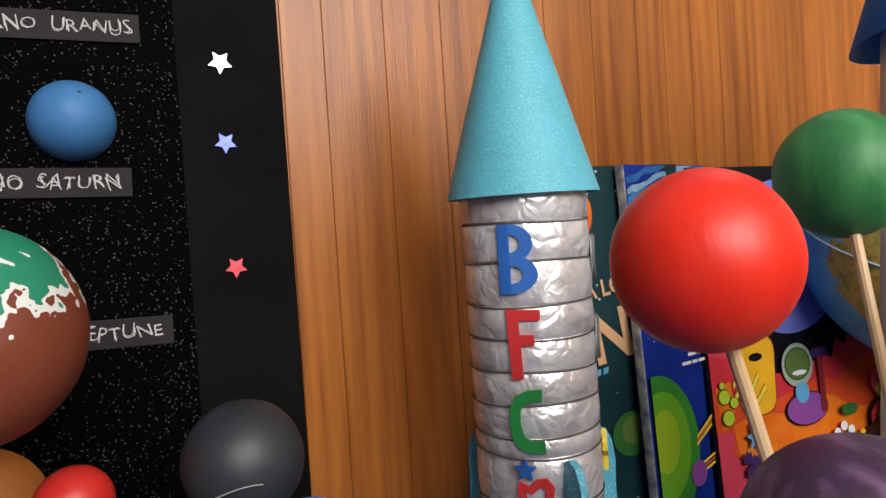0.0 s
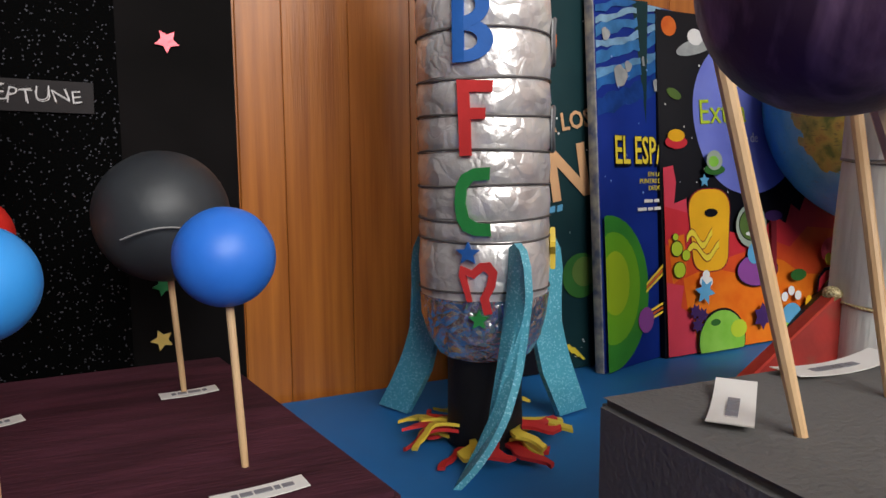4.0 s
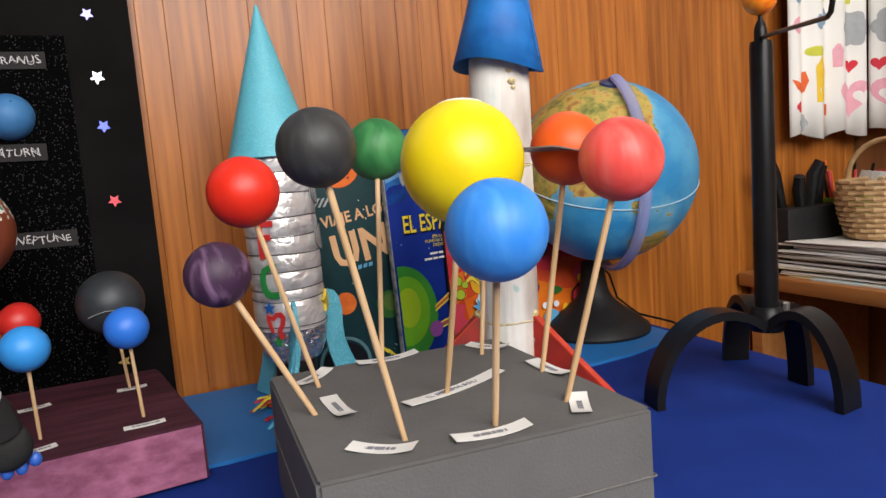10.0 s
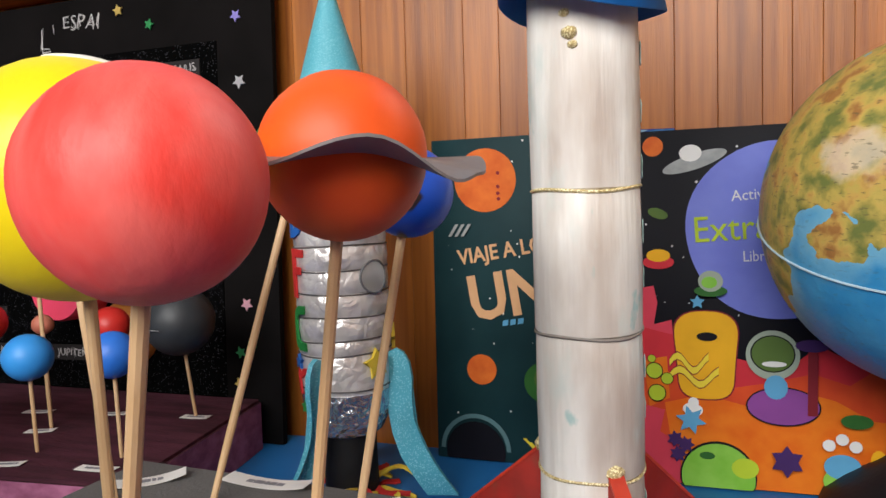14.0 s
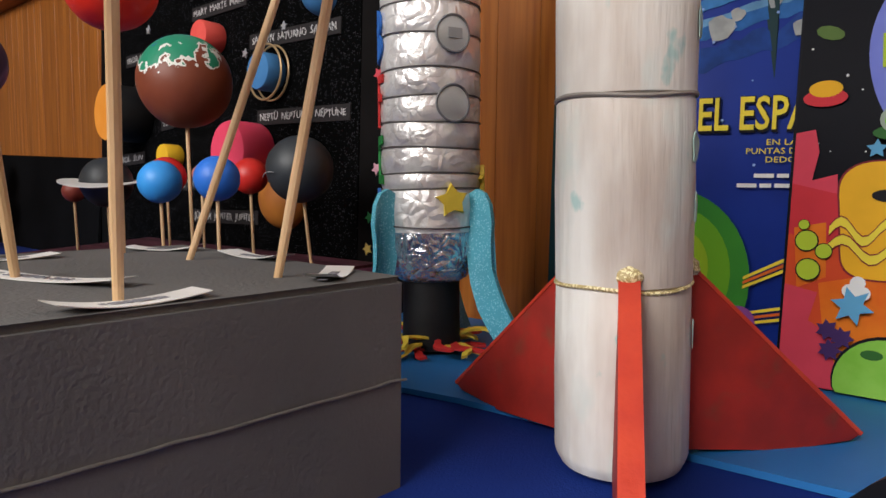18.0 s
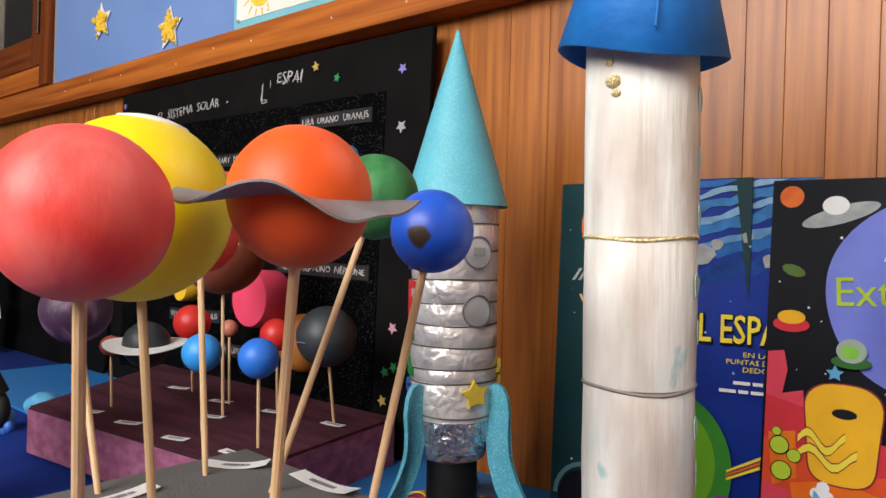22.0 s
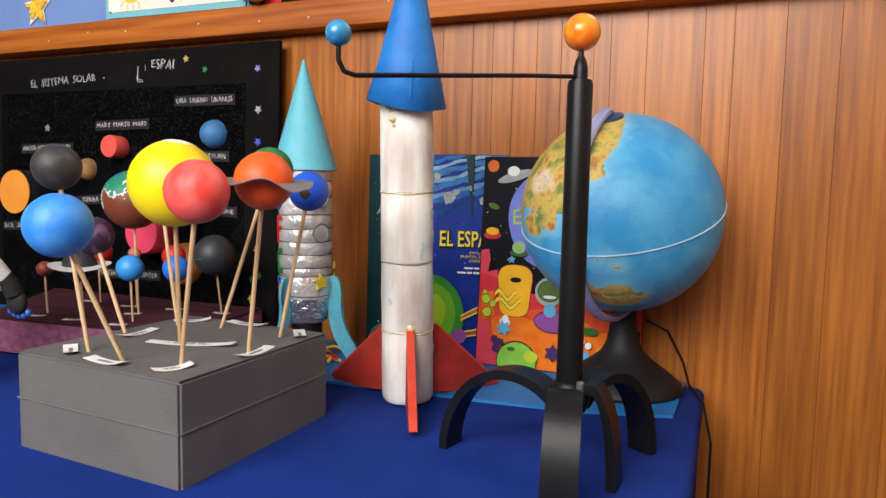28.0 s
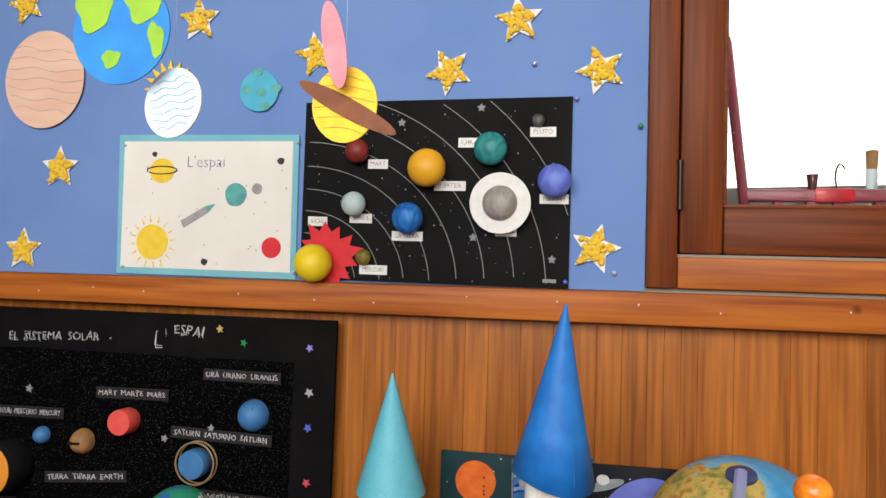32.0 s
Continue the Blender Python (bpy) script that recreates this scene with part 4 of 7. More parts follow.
pi = math.pi
bm = bars((-0.010, -0.0188, -0.004, 0.0188))
slab(bm, ring_shape(0.0104, 0.0048, -pi / 2, pi / 2, (-0.004, 0.0084), 1.2), -0.0016, 0)
slab(bm, ring_shape(0.0104, 0.0048, -pi / 2, pi / 2, (-0.004, -0.0084), 1.38), -0.0016, 0)
part("foam_letter", wrap(bm), FOAM_BLUE, r1, "blue foam letter B", around(-127, 0.9705))
bm = slab(B(), [(-0.0085, 0.0190), (0.0096, 0.0182), (0.0090, 0.0125), (-0.0022, 0.0128), (-0.0020, 0.0050), (0.0058, 0.0048), (0.0056, -0.0006), (-0.0016, -0.0008), (-0.0012, -0.0188), (-0.0072, -0.0190), (-0.0078, 0.0)], -0.0016, 0)
part("foam_letter", wrap(bm), FOAM_RED, r1, "red foam letter F", around(-126, 0.9243))
bm = slab(B(), [(0.0092, 0.0176), (0.0010, 0.0172), (-0.0050, 0.0140), (-0.0082, 0.0080), (-0.0088, -0.0010), (-0.0078, -0.0090), (-0.0046, -0.0146), (0.0010, -0.0172), (0.0096, -0.0176), (0.0092, -0.0112), (0.0030, -0.0108), (-0.0016, -0.0080), (-0.0032, -0.0010), (-0.0026, 0.0066), (0.0008, 0.0106), (0.0088, 0.0112)], -0.0016, 0)
part("foam_letter", wrap(bm), FOAM_GREEN, r1, "green foam letter C", around(-128, 0.882))
part("foam_star", wrap(slab(B(), star(0.0062), -0.0025, 0)), FOAM_BLUE, r1, "small blue foam star", around(-131, 0.8555))
bm = slab(B(), [(-0.0052, -0.0080), (-0.0096, 0.0060), (-0.0086, 0.0110), (-0.0030, 0.0088), (0.0010, 0.0126), (0.0066, 0.0130), (0.0102, 0.0080), (0.0090, 0.0000), (0.0058, -0.0060), (0.0076, -0.0138), (0.0034, -0.0146), (0.0012, -0.0060), (0.0046, 0.0010), (0.0056, 0.0066), (0.0030, 0.0086), (-0.0016, 0.0044), (-0.0060, 0.0064), (-0.0026, -0.0076)], -0.0016, 0)
part("foam_arch", wrap(bm), FOAM_RED, r1, "red foam arch", around(-124, 0.838))
part("foam_star", slab(B(), star(0.0055), -0.0025, 0), FOAM_GREEN, r1, "small green foam star", around(-123, 0.8205, 0.0362))
bm = wrap(slab(B(), star(0.0125, inner=0.48, turn=0.12), -0.003, 0, bevel=0.0006))
part("foam_star", bm, FOAM_YELLOW, r1, "yellow foam star", around(-25, 0.853))
part("foam_star", wrap(slab(B(), star(0.011, inner=0.48, turn=0.3), -0.003, 0)), FOAM_YELLOW, r1, "yellow foam star", around(35, 0.868))
for z in (0.920, 0.967):
    pm = around(-23, z)
    d = part("porthole", wrap(slab(B(), disc(0.0125, 28), -0.0016, 0, bevel=0.0004)), METAL_GREY, r1, "round grey porthole", pm)
    bm = tube(B(), [(0.0125 * math.cos(a), 0.0372 - (0.0372 + 0.0016) * math.cos(0.0125 * math.cos(a) / 0.0372), 0.0125 * math.sin(a)) for a in [2 * pi * k / 32 for k in range(32)]], 0.0009, 6, True)
    part("rim", bm, plain("dark_rim", (0.16, 0.16, 0.17), 0.5), d)
    if z > 0.95:
        part("picture", wrap(slab(B(), [(-0.004, -0.003), (0.006, -0.003), (0.006, 0.004), (-0.004, 0.004)], -0.0021, -0.0014)), plain("grey_print", (0.3, 0.3, 0.3), 0.6), d)
leg = [(-0.001, 0.112), (0.002, 0.119), (0.008, 0.122), (0.0145, 0.119), (0.019, 0.111), (0.021, 0.098), (0.0195, 0.082), (0.0195, 0.066), (0.024, 0.046), (0.033, 0.022), (0.042, 0.001), (0.022, 0.001), (0.015, 0.016), (0.007, 0.034), (0.002, 0.054), (0.0, 0.072), (0.001, 0.090), (-0.001, 0.103)]
fine = []
for (x, z), (x_, z_) in zip(leg, leg[1:] + leg[:1]):
    fine += [(x + (x_ - x) * k / 5, z + (z_ - z) * k / 5) for k in range(5)]
for a, bend, reach in ((-95, -37, 0.72), (114, -3, 1.38), (4, 8, 1.25)):
    bm = slab(B(), [(x + 0.0345, z) for x, z in fine], -0.0021, 0.0021)
    bmesh.ops.triangulate(bm, faces=[f for f in bm.faces if len(f.verts) > 4])
    for v in bm.verts:
        k = max(0.0, min(1.0, (0.095 - v.co.z) / 0.095))
        out = v.co.x - 0.0345
        v.co.x = 0.0345 + out * (1 + (reach - 1) * k)
        v.co = Matrix.Rotation(radians(bend) * k ** 2.2, 3, "Z") @ v.co
    part("leg", bm, TEAL_GLITTER, r1, "turquoise glitter foam leg", Matrix.Rotation(radians(a), 4, "Z"))
rnd = random.Random(11)
flame = thing("foam_flames", "red and yellow foam flames under the foil rocket", "foam flame", Matrix.Translation((*R1, SHEET + 0.0004)))
for k in range(24):
    a = 2 * pi * k / 24 + rnd.uniform(-0.15, 0.15)
    r0, ln, w = rnd.uniform(0.012, 0.020), rnd.uniform(0.022, 0.040), rnd.uniform(0.0028, 0.0048)
    curl, lift = rnd.uniform(-0.016, 0.016), rnd.uniform(0.0, 0.010)
    bm = B()
    rows = []
    for i in range(10):
        u = i / 9
        side = curl * math.sin(u * 2.6) + 0.002 * math.sin(u * 9 + k)
        half = w * (0.8 + 0.35 * math.sin(u * 5 + k)) * (1.0 if u < 0.85 else 0.6)
        z = 0.003 * (k % 3) + lift * math.sin(u * 2.4 + 0.4) * (1 - 0.5 * u)
        rows.append([bm.verts.new((r0 + ln * u, side - half, z)), bm.verts.new((r0 + ln * u, side + half, z + 0.001)), bm.verts.new((r0 + ln * u, side + half, z + 0.003)), bm.verts.new((r0 + ln * u, side - half, z + 0.002))])
    for p_, q_ in zip(rows, rows[1:]):
        for i in range(4):
            bm.faces.new((p_[i], p_[(i + 1) % 4], q_[(i + 1) % 4], q_[i]))
    bm.faces.new(rows[0][::-1]), bm.faces.new(rows[-1])
    part("flame", bm, FOAM_RED if k % 2 else FOAM_YELLOW, flame, m=pose(0, 0, 0.0006, 0, 0, math.degrees(a)))

# ---- white rocket ----
def stain(m, colour, scale, stretch, lo, hi, most=0.8):
    """Adds soft smudges of another colour over a material."""
    nt = m.node_tree
    p = nt.nodes["Principled BSDF"]
    old = p.inputs["Base Color"].links[0].from_socket
    tc = nt.nodes.new("ShaderNodeTexCoord")
    mp = nt.nodes.new("ShaderNodeMapping")
    mp.inputs["Scale"].default_value = stretch
    mp.inputs["Location"].default_value = (scale * 0.01, 0.3, 0.7)
    nt.links.new(tc.outputs["Object"], mp.inputs["Vector"])
    n = nt.nodes.new("ShaderNodeTexNoise")
    n.inputs["Scale"].default_value, n.inputs["Detail"].default_value = scale, 4
    nt.links.new(mp.outputs["Vector"], n.inputs["Vector"])
    r = nt.nodes.new("ShaderNodeMapRange")
    r.inputs["From Min"].default_value, r.inputs["From Max"].default_value, r.inputs["To Max"].default_value = lo, hi, most
    nt.links.new(n.outputs["Fac"], r.inputs["Value"])
    mix = nt.nodes.new("ShaderNodeMix")
    mix.data_type = "RGBA"
    nt.links.new(r.outputs["Result"], mix.inputs["Factor"])
    nt.links.new(old, mix.inputs["A"])
    mix.inputs["B"].default_value = (*colour, 1)
    nt.links.new(mix.outputs["Result"], p.inputs["Base Color"])


stain(ROCKET_WHITE, (0.40, 0.30, 0.24), 26, (1, 1, 0.35), 0.45, 0.70, 0.8)
stain(ROCKET_WHITE, (0.62, 0.70, 0.66), 40, (1, 1, 0.5), 0.58, 0.70, 0.6)
stain(ROCKET_WHITE, (0.22, 0.52, 0.50), 55, (1, 1, 0.6), 0.65, 0.71, 0.6)
stain(FOIL, (0.50, 0.47, 0.48), 60, (1, 1, 1), 0.50, 0.72, 0.8)
stain(ROCKET_RED, (0.20, 0.06, 0.03), 50, (1, 1, 1), 0.58, 0.75, 0.7)
R2 = (0.7125, -0.206)
lean = Matrix.Rotation(radians(2.6), 4, "X")
r2 = thing("white_rocket", "white painted card tube rocket with blue cone and red fins", "toy rocket", Matrix.Translation((*R2, TABLE + 0.004)) @ lean)


def z2(z):
    return z - TABLE - 0.004


prof = [(0.0272, 0.0005), (0.0290, 0.004)]
for a, b in ((0.745, 0.822), (0.822, 0.901), (0.901, 0.979), (0.979, 1.083)):
    prof += [(0.0296, z2(a + 0.001)), (0.0298, z2((a + b) / 2)), (0.0291, z2(b - 0.0015)), (0.0284, z2(b))]
part("tube", lathe(B(), prof, 44, wobble=0.012), ROCKET_WHITE, r2, "white brushed card tubes")
for k, z in enumerate((0.822, 0.901, 0.979)):
    part("joint", tube(B(), [(0.0293 * math.cos(a), 0.0293 * math.sin(a), z2(z) + 0.0009 * math.sin(a * 3 + k)) for a in [2 * pi * i / 40 for i in range(40)]], 0.0010, 6, True), GOLD if k != 1 else plain("joint_line", (0.28, 0.25, 0.22), 0.6), r2, "gold glitter glue line" if k != 1 else "")
DAB = plain("green_paint_dab", (0.42, 0.60, 0.55), 0.5)
for a, z in ((10, 1.05), (15, 1.02), (12, 0.99), (5, 0.955), (14, 0.93), (8, 0.88), (16, 0.855), (-60, 0.80), (20, 0.80)):
    bm = slab(B(), disc(0.0045, 14, rag=0.15, sz=1.4), -0.0004, 0.0)
    part("dab", bm, DAB, r2, "pale green paint dab", Matrix.Rotation(radians(a + 90), 4, "Z") @ Matrix.Translation((0, -0.0299, z2(z))))
for a, z, s in ((-95, 1.058, 0.0045), (-92, 1.052, 0.003), (-100, 1.068, 0.003)):
    part("glue_blob", ball(B(), s, (0, 0, 0), 16, 0.7, 0.2), GOLD, r2, "gold glitter glue blob", Matrix.Rotation(radians(a + 90), 4, "Z") @ Matrix.Translation((0, -0.0285, z2(z))))
bm = B()
n = 48
low = [bm.verts.new((0.0445 * math.cos(a), 0.0445 * math.sin(a), z2(1.073) + 0.0035 * math.sin(a * 2 + 0.5) - 0.003 * math.cos(a))) for a in [2 * pi * k / n for k in range(n)]]
mid = [bm.verts.new((0.0325 * math.cos(a), 0.0325 * math.sin(a), z2(1.122))) for a in [2 * pi * k / n for k in range(n)]]
tip = [bm.verts.new((0.0012 * math.cos(a), 0.0012 * math.sin(a), z2(1.258))) for a in [2 * pi * k / n for k in range(n)]]
for p, q in ((low, mid), (mid, tip)):
    for k in range(n):
        bm.faces.new((p[k], p[(k + 1) % n], q[(k + 1) % n], q[k]))
bm.faces.new(tip)
cone = part("cone", bm, [ROCKET_BLUE], r2, "blue painted card nose cone", Matrix.Translation((0, 0, z2(1.08))) @ Matrix.Rotation(radians(3.2), 4, "Y") @ Matrix.Translation((0, 0, -z2(1.08))))
sol = cone.modifiers.new("card", "SOLIDIFY")
sol.thickness, sol.offset = 0.0012, -1
bm = tube(B(), [((0.0450 - 0.0315 * u) * math.cos(radians(-60 + 20 * u)), (0.0450 - 0.0315 * u) * math.sin(radians(-60 + 20 * u)), z2(1.079 + 0.125 * u)) for u in [k / 12 * 0.33 for k in range(13)]], 0.0006, 5)
part("overlap", bm, ROCKET_BLUE, r2)
fin = [(0.027, 0.088), (0.033, 0.086), (0.127, 0.004), (0.121, 0.001), (0.085, -0.001), (0.027, 0.003)]
for a in (164.5, 53, -62):
    f = part("fin", slab(B(), fin, -0.004, 0.004, bevel=0.0008), ROCKET_RED, r2, "red painted foam fin", lean.inverted() @ Matrix.Rotation(radians(a), 4, "Z"))
    bm = slab(B(), [(0.0335, 0.0872), (0.128, 0.0050), (0.1265, 0.0035), (0.033, 0.0855)], -0.0043, 0.0043)
    part("edge", bm, RED_EDGE, f, "brighter red edge")
    part("glue", ball(B(), 0.0055, (0.031, 0, 0.088), 14, 0.8, 0.3), GOLD, f)

# ---- globe ----
GC, GR = (0.930, -0.088, 0.959), 0.1160


def globe_paint():
    m = mat("globe_sea", (0.035, 0.27, 0.56), (0.085, 0.37, 0.63), 24, 0.42, 0.3, bump_scale=150, sharp=(0.42, 0.68), spec=0.35)
    nt = m.node_tree
    p = nt.nodes["Principled BSDF"]
    old = p.inputs["Base Color"].links[0].from_socket
    tc = nt.nodes.new("ShaderNodeTexCoord")
    out = None
    for az, el, rad in ((-125, 30, 0.42), (-142, 24, 0.40), (-112, 40, 0.36), (-122, 14, 0.30), (-140, -6, 0.14), (-119, -4, 0.10), (-165, 38, 0.45), (-170, 5, 0.30), (-178, -15, 0.30), (-128, 55, 0.40),
                        (-96, 44, 0.16), (-82, -48, 0.20), (-92, -46, 0.12), (-94, -24, 0.06), (-106, -20, 0.07), (-84, -28, 0.05), (-96, 22, 0.04), (60, 30, 0.45), (80, -20, 0.35), (70, 50, 0.4), (-100, -85, 0.28)):
        d = nt.nodes.new("ShaderNodeVectorMath")
        d.operation = "DISTANCE"
        a, e = radians(az), radians(el)
        d.inputs[1].default_value = (GR * math.cos(a) * math.cos(e), GR * math.sin(a) * math.cos(e), GR * math.sin(e))
        nt.links.new(tc.outputs["Object"], d.inputs[0])
        s = nt.nodes.new("ShaderNodeMath")
        s.operation = "SUBTRACT"
        s.inputs[1].default_value = rad * GR
        nt.links.new(d.outputs["Value"], s.inputs[0])
        if out is None:
            out = s
        else:
            q = nt.nodes.new("ShaderNodeMath")
            q.operation = "MINIMUM"
            nt.links.new(out.outputs[0], q.inputs[0])
            nt.links.new(s.outputs[0], q.inputs[1])
            out = q
    n = nt.nodes.new("ShaderNodeTexNoise")
    n.inputs["Scale"].default_value, n.inputs["Detail"].default_value = 26, 6
    nt.links.new(tc.outputs["Object"], n.inputs["Vector"])
    sc = nt.nodes.new("ShaderNodeMath")
    sc.operation = "MULTIPLY_ADD"
    sc.inputs[1].default_value, sc.inputs[2].default_value = 0.07, -0.035
    nt.links.new(n.outputs["Fac"], sc.inputs[0])
    ad = nt.nodes.new("ShaderNodeMath")
    nt.links.new(out.outputs[0], ad.inputs[0])
    nt.links.new(sc.outputs[0], ad.inputs[1])
    lt = nt.nodes.new("ShaderNodeMath")
    lt.operation = "LESS_THAN"
    lt.inputs[1].default_value = 0.0
    nt.links.new(ad.outputs[0], lt.inputs[0])
    n2 = nt.nodes.new("ShaderNodeTexNoise")
    n2.inputs["Scale"].default_value, n2.inputs["Detail"].default_value = 62, 9
    nt.links.new(tc.outputs["Object"], n2.inputs["Vector"])
    land = nt.nodes.new("ShaderNodeValToRGB")
    e = land.color_ramp.elements
    e[0].position, e[0].color = 0.34, (0.16, 0.19, 0.05, 1)
    e[1].position, e[1].color = 0.66, (0.36, 0.17, 0.05, 1)
    k = e.new(0.50)
    k.color = (0.50, 0.38, 0.09, 1)
    k = e.new(0.57)
    k.color = (0.55, 0.35, 0.09, 1)
    nt.links.new(n2.outputs["Fac"], land.inputs["Fac"])
    hi = nt.nodes.new("ShaderNodeVectorMath")
    hi.operation = "DISTANCE"
    a, e2 = radians(-132), radians(21)
    hi.inputs[1].default_value = (GR * math.cos(a) * math.cos(e2), GR * math.sin(a) * math.cos(e2), GR * math.sin(e2))
    nt.links.new(tc.outputs["Object"], hi.inputs[0])
    jit = nt.nodes.new("ShaderNodeMath")
    jit.operation = "ADD"
    nt.links.new(hi.outputs["Value"], jit.inputs[0])
    nt.links.new(sc.outputs[0], jit.inputs[1])
    rng = nt.nodes.new("ShaderNodeMapRange")
    rng.inputs["From Min"].default_value, rng.inputs["From Max"].default_value, rng.inputs["To Min"].default_value, rng.inputs["To Max"].default_value = 0.013, 0.021, 0.62, 0.0
    nt.links.new(jit.outputs[0], rng.inputs["Value"])
    pale = nt.nodes.new("ShaderNodeMix")
    pale.data_type = "RGBA"
    nt.links.new(rng.outputs["Result"], pale.inputs["Factor"])
    nt.links.new(land.outputs["Color"], pale.inputs["A"])
    pale.inputs["B"].default_value = (0.72, 0.60, 0.48, 1)
    mix = nt.nodes.new("ShaderNodeMix")
    mix.data_type = "RGBA"
    nt.links.new(lt.outputs[0], mix.inputs["Factor"])
    # shallow water along the coasts
    shelf = nt.nodes.new("ShaderNodeMapRange")
    shelf.inputs["From Min"].default_value, shelf.inputs["From Max"].default_value, shelf.inputs["To Min"].default_value, shelf.inputs["To Max"].default_value = 0.0, 0.016, 0.65, 0.0
    nt.links.new(ad.outputs[0], shelf.inputs["Value"])
    water = nt.nodes.new("ShaderNodeMix")
    water.data_type = "RGBA"
    nt.links.new(shelf.outputs["Result"], water.inputs["Factor"])
    nt.links.new(old, water.inputs["A"])
    water.inputs["B"].default_value = (0.24, 0.52, 0.66, 1)
    nt.links.new(water.outputs["Result"], mix.inputs["A"])
    nt.links.new(pale.outputs["Result"], mix.inputs["B"])
    # tiny printed place names as flecks of ink
    flat = nt.nodes.new("ShaderNodeMapping")
    flat.inputs["Scale"].default_value = (0.5, 0.5, 1.7)
    nt.links.new(tc.outputs["Object"], flat.inputs["Vector"])
    ink_n = nt.nodes.new("ShaderNodeTexNoise")
    ink_n.inputs["Scale"].default_value, ink_n.inputs["Detail"].default_value = 330, 2
    nt.links.new(flat.outputs["Vector"], ink_n.inputs["Vector"])
    ink_r = nt.nodes.new("ShaderNodeMapRange")
    ink_r.inputs["From Min"].default_value, ink_r.inputs["From Max"].default_value, ink_r.inputs["To Min"].default_value, ink_r.inputs["To Max"].default_value = 0.62, 0.70, 0.0, 0.6
    nt.links.new(ink_n.outputs["Fac"], ink_r.inputs["Value"])
    both = nt.nodes.new("ShaderNodeMath")
    both.operation = "MULTIPLY_ADD"
    both.inputs[1].default_value, both.inputs[2].default_value = 0.65, 0.35
    nt.links.new(lt.outputs[0], both.inputs[0])
    inked = nt.nodes.new("ShaderNodeMath")
    inked.operation = "MULTIPLY"
    nt.links.new(ink_r.outputs["Result"], inked.inputs[0])
    nt.links.new(both.outputs[0], inked.inputs[1])
    last = nt.nodes.new("ShaderNodeMix")
    last.data_type = "RGBA"
    nt.links.new(inked.outputs[0], last.inputs["Factor"])
    nt.links.new(mix.outputs["Result"], last.inputs["A"])
    last.inputs["B"].default_value = (0.10, 0.09, 0.05, 1)
    nt.links.new(last.outputs["Result"], p.inputs["Base Color"])
    # raised mountains on the land
    relief = nt.nodes.new("ShaderNodeMath")
    relief.operation = "MULTIPLY"
    nt.links.new(n2.outputs["Fac"], relief.inputs[0])
    nt.links.new(lt.outputs[0], relief.inputs[1])
    hump = nt.nodes.new("ShaderNodeBump")
    hump.inputs["Strength"].default_value, hump.inputs["Distance"].default_value = 0.6, 0.003
    nt.links.new(relief.outputs[0], hump.inputs["Height"])
    nt.links.new(p.inputs["Normal"].links[0].from_socket, hump.inputs["Normal"])
    nt.links.new(hump.outputs["Normal"], p.inputs["Normal"])
    return m


globe = thing("globe", "blue relief world globe with violet plastic arm and black foot", "globe", Matrix.Translation((GC[0], GC[1], SHEET)))
gz = GC[2] - SHEET
part("sphere", ball(B(), GR, (0, 0, 0), 96), globe_paint(), globe, m=Matrix.Translation((0, 0, gz)))
AZ, TILT_G = radians(-105), radians(22)
axis = Matrix.Translation((0, 0, gz)) @ Matrix.Rotation(AZ, 4, "Z") @ Matrix.Rotation(TILT_G, 4, "Y")
bm = tube(B(), [((GR + 0.0006) * math.cos(a), (GR + 0.0006) * math.sin(a), 0) for a in [2 * pi * k / 72 for k in range(72)]], 0.0008, 6, True)
part("equator_rim", bm, plain("pale_equator", (0.45, 0.62, 0.70), 0.4), globe, "raised pale equator seam", axis)
VIOLET = bpy.data.materials.new("violet_plastic")
VIOLET.use_nodes = True
p = VIOLET.node_tree.nodes["Principled BSDF"]
p.inputs["Base Color"].default_value, p.inputs["Roughness"].default_value, p.inputs["Transmission Weight"].default_value, p.inputs["IOR"].default_value = (0.60, 0.64, 0.95, 1), 0.35, 0.70, 1.25
bm = B()
ringp = []
for k in range(49):
    a = radians(88 - 176 * k / 48)
    sec = []
    for rr, w in ((GR + 0.006, -0.0065), (GR + 0.006, 0.0065), (GR + 0.010, 0.0065), (GR + 0.0125, 0.003), (GR + 0.0125, -0.003), (GR + 0.010, -0.0065)):
        sec.append(bm.verts.new((rr * math.cos(a), w, rr * math.sin(a))))
    ringp.append(sec)
for p_, q_ in zip(ringp, ringp[1:]):
    for k in range(6):
        bm.faces.new((p_[k], p_[(k + 1) % 6], q_[(k + 1) % 6], q_[k]))
bm.faces.new(ringp[0]), bm.faces.new(ringp[-1][::-1])
part("arm", bm, VIOLET, globe, "translucent violet plastic half ring", axis)
for s in (1, -1):
    bm = lathe(B(), [(0.017, s * (GR - 0.0015)), (0.0165, s * (GR + 0.0015)), (0.008, s * (GR + 0.003)), (0.005, s * (GR + 0.008))], 28)
    part("pole_cap", bm, plain("navy_cap", (0.03, 0.05, 0.14), 0.4), globe, "dark blue pole cap", axis)
foot = (0.004, 0.043)
bm = lathe(B(), [(0.074, 0.0005), (0.075, 0.004), (0.073, 0.009), (0.060, 0.020), (0.040, 0.034), (0.026, 0.046), (0.020, 0.058), (0.0165, 0.080), (0.0155, 0.098)], 48, Matrix.Translation((*foot, 0)))
part("foot", bm, BLACK_MATT, globe, "flared black plastic foot")
bm = tube(B(), [(0.03, 0.06, 0.085), (0.055, 0.075, 0.07), (0.075, 0.085, 0.03), (0.085, 0.05, 0.010), (0.103, 0.0, 0.004), (0.1135, -0.06, -0.02), (0.114, -0.07, -0.2), (0.112, -0.06, -0.5)], 0.0016, 8)
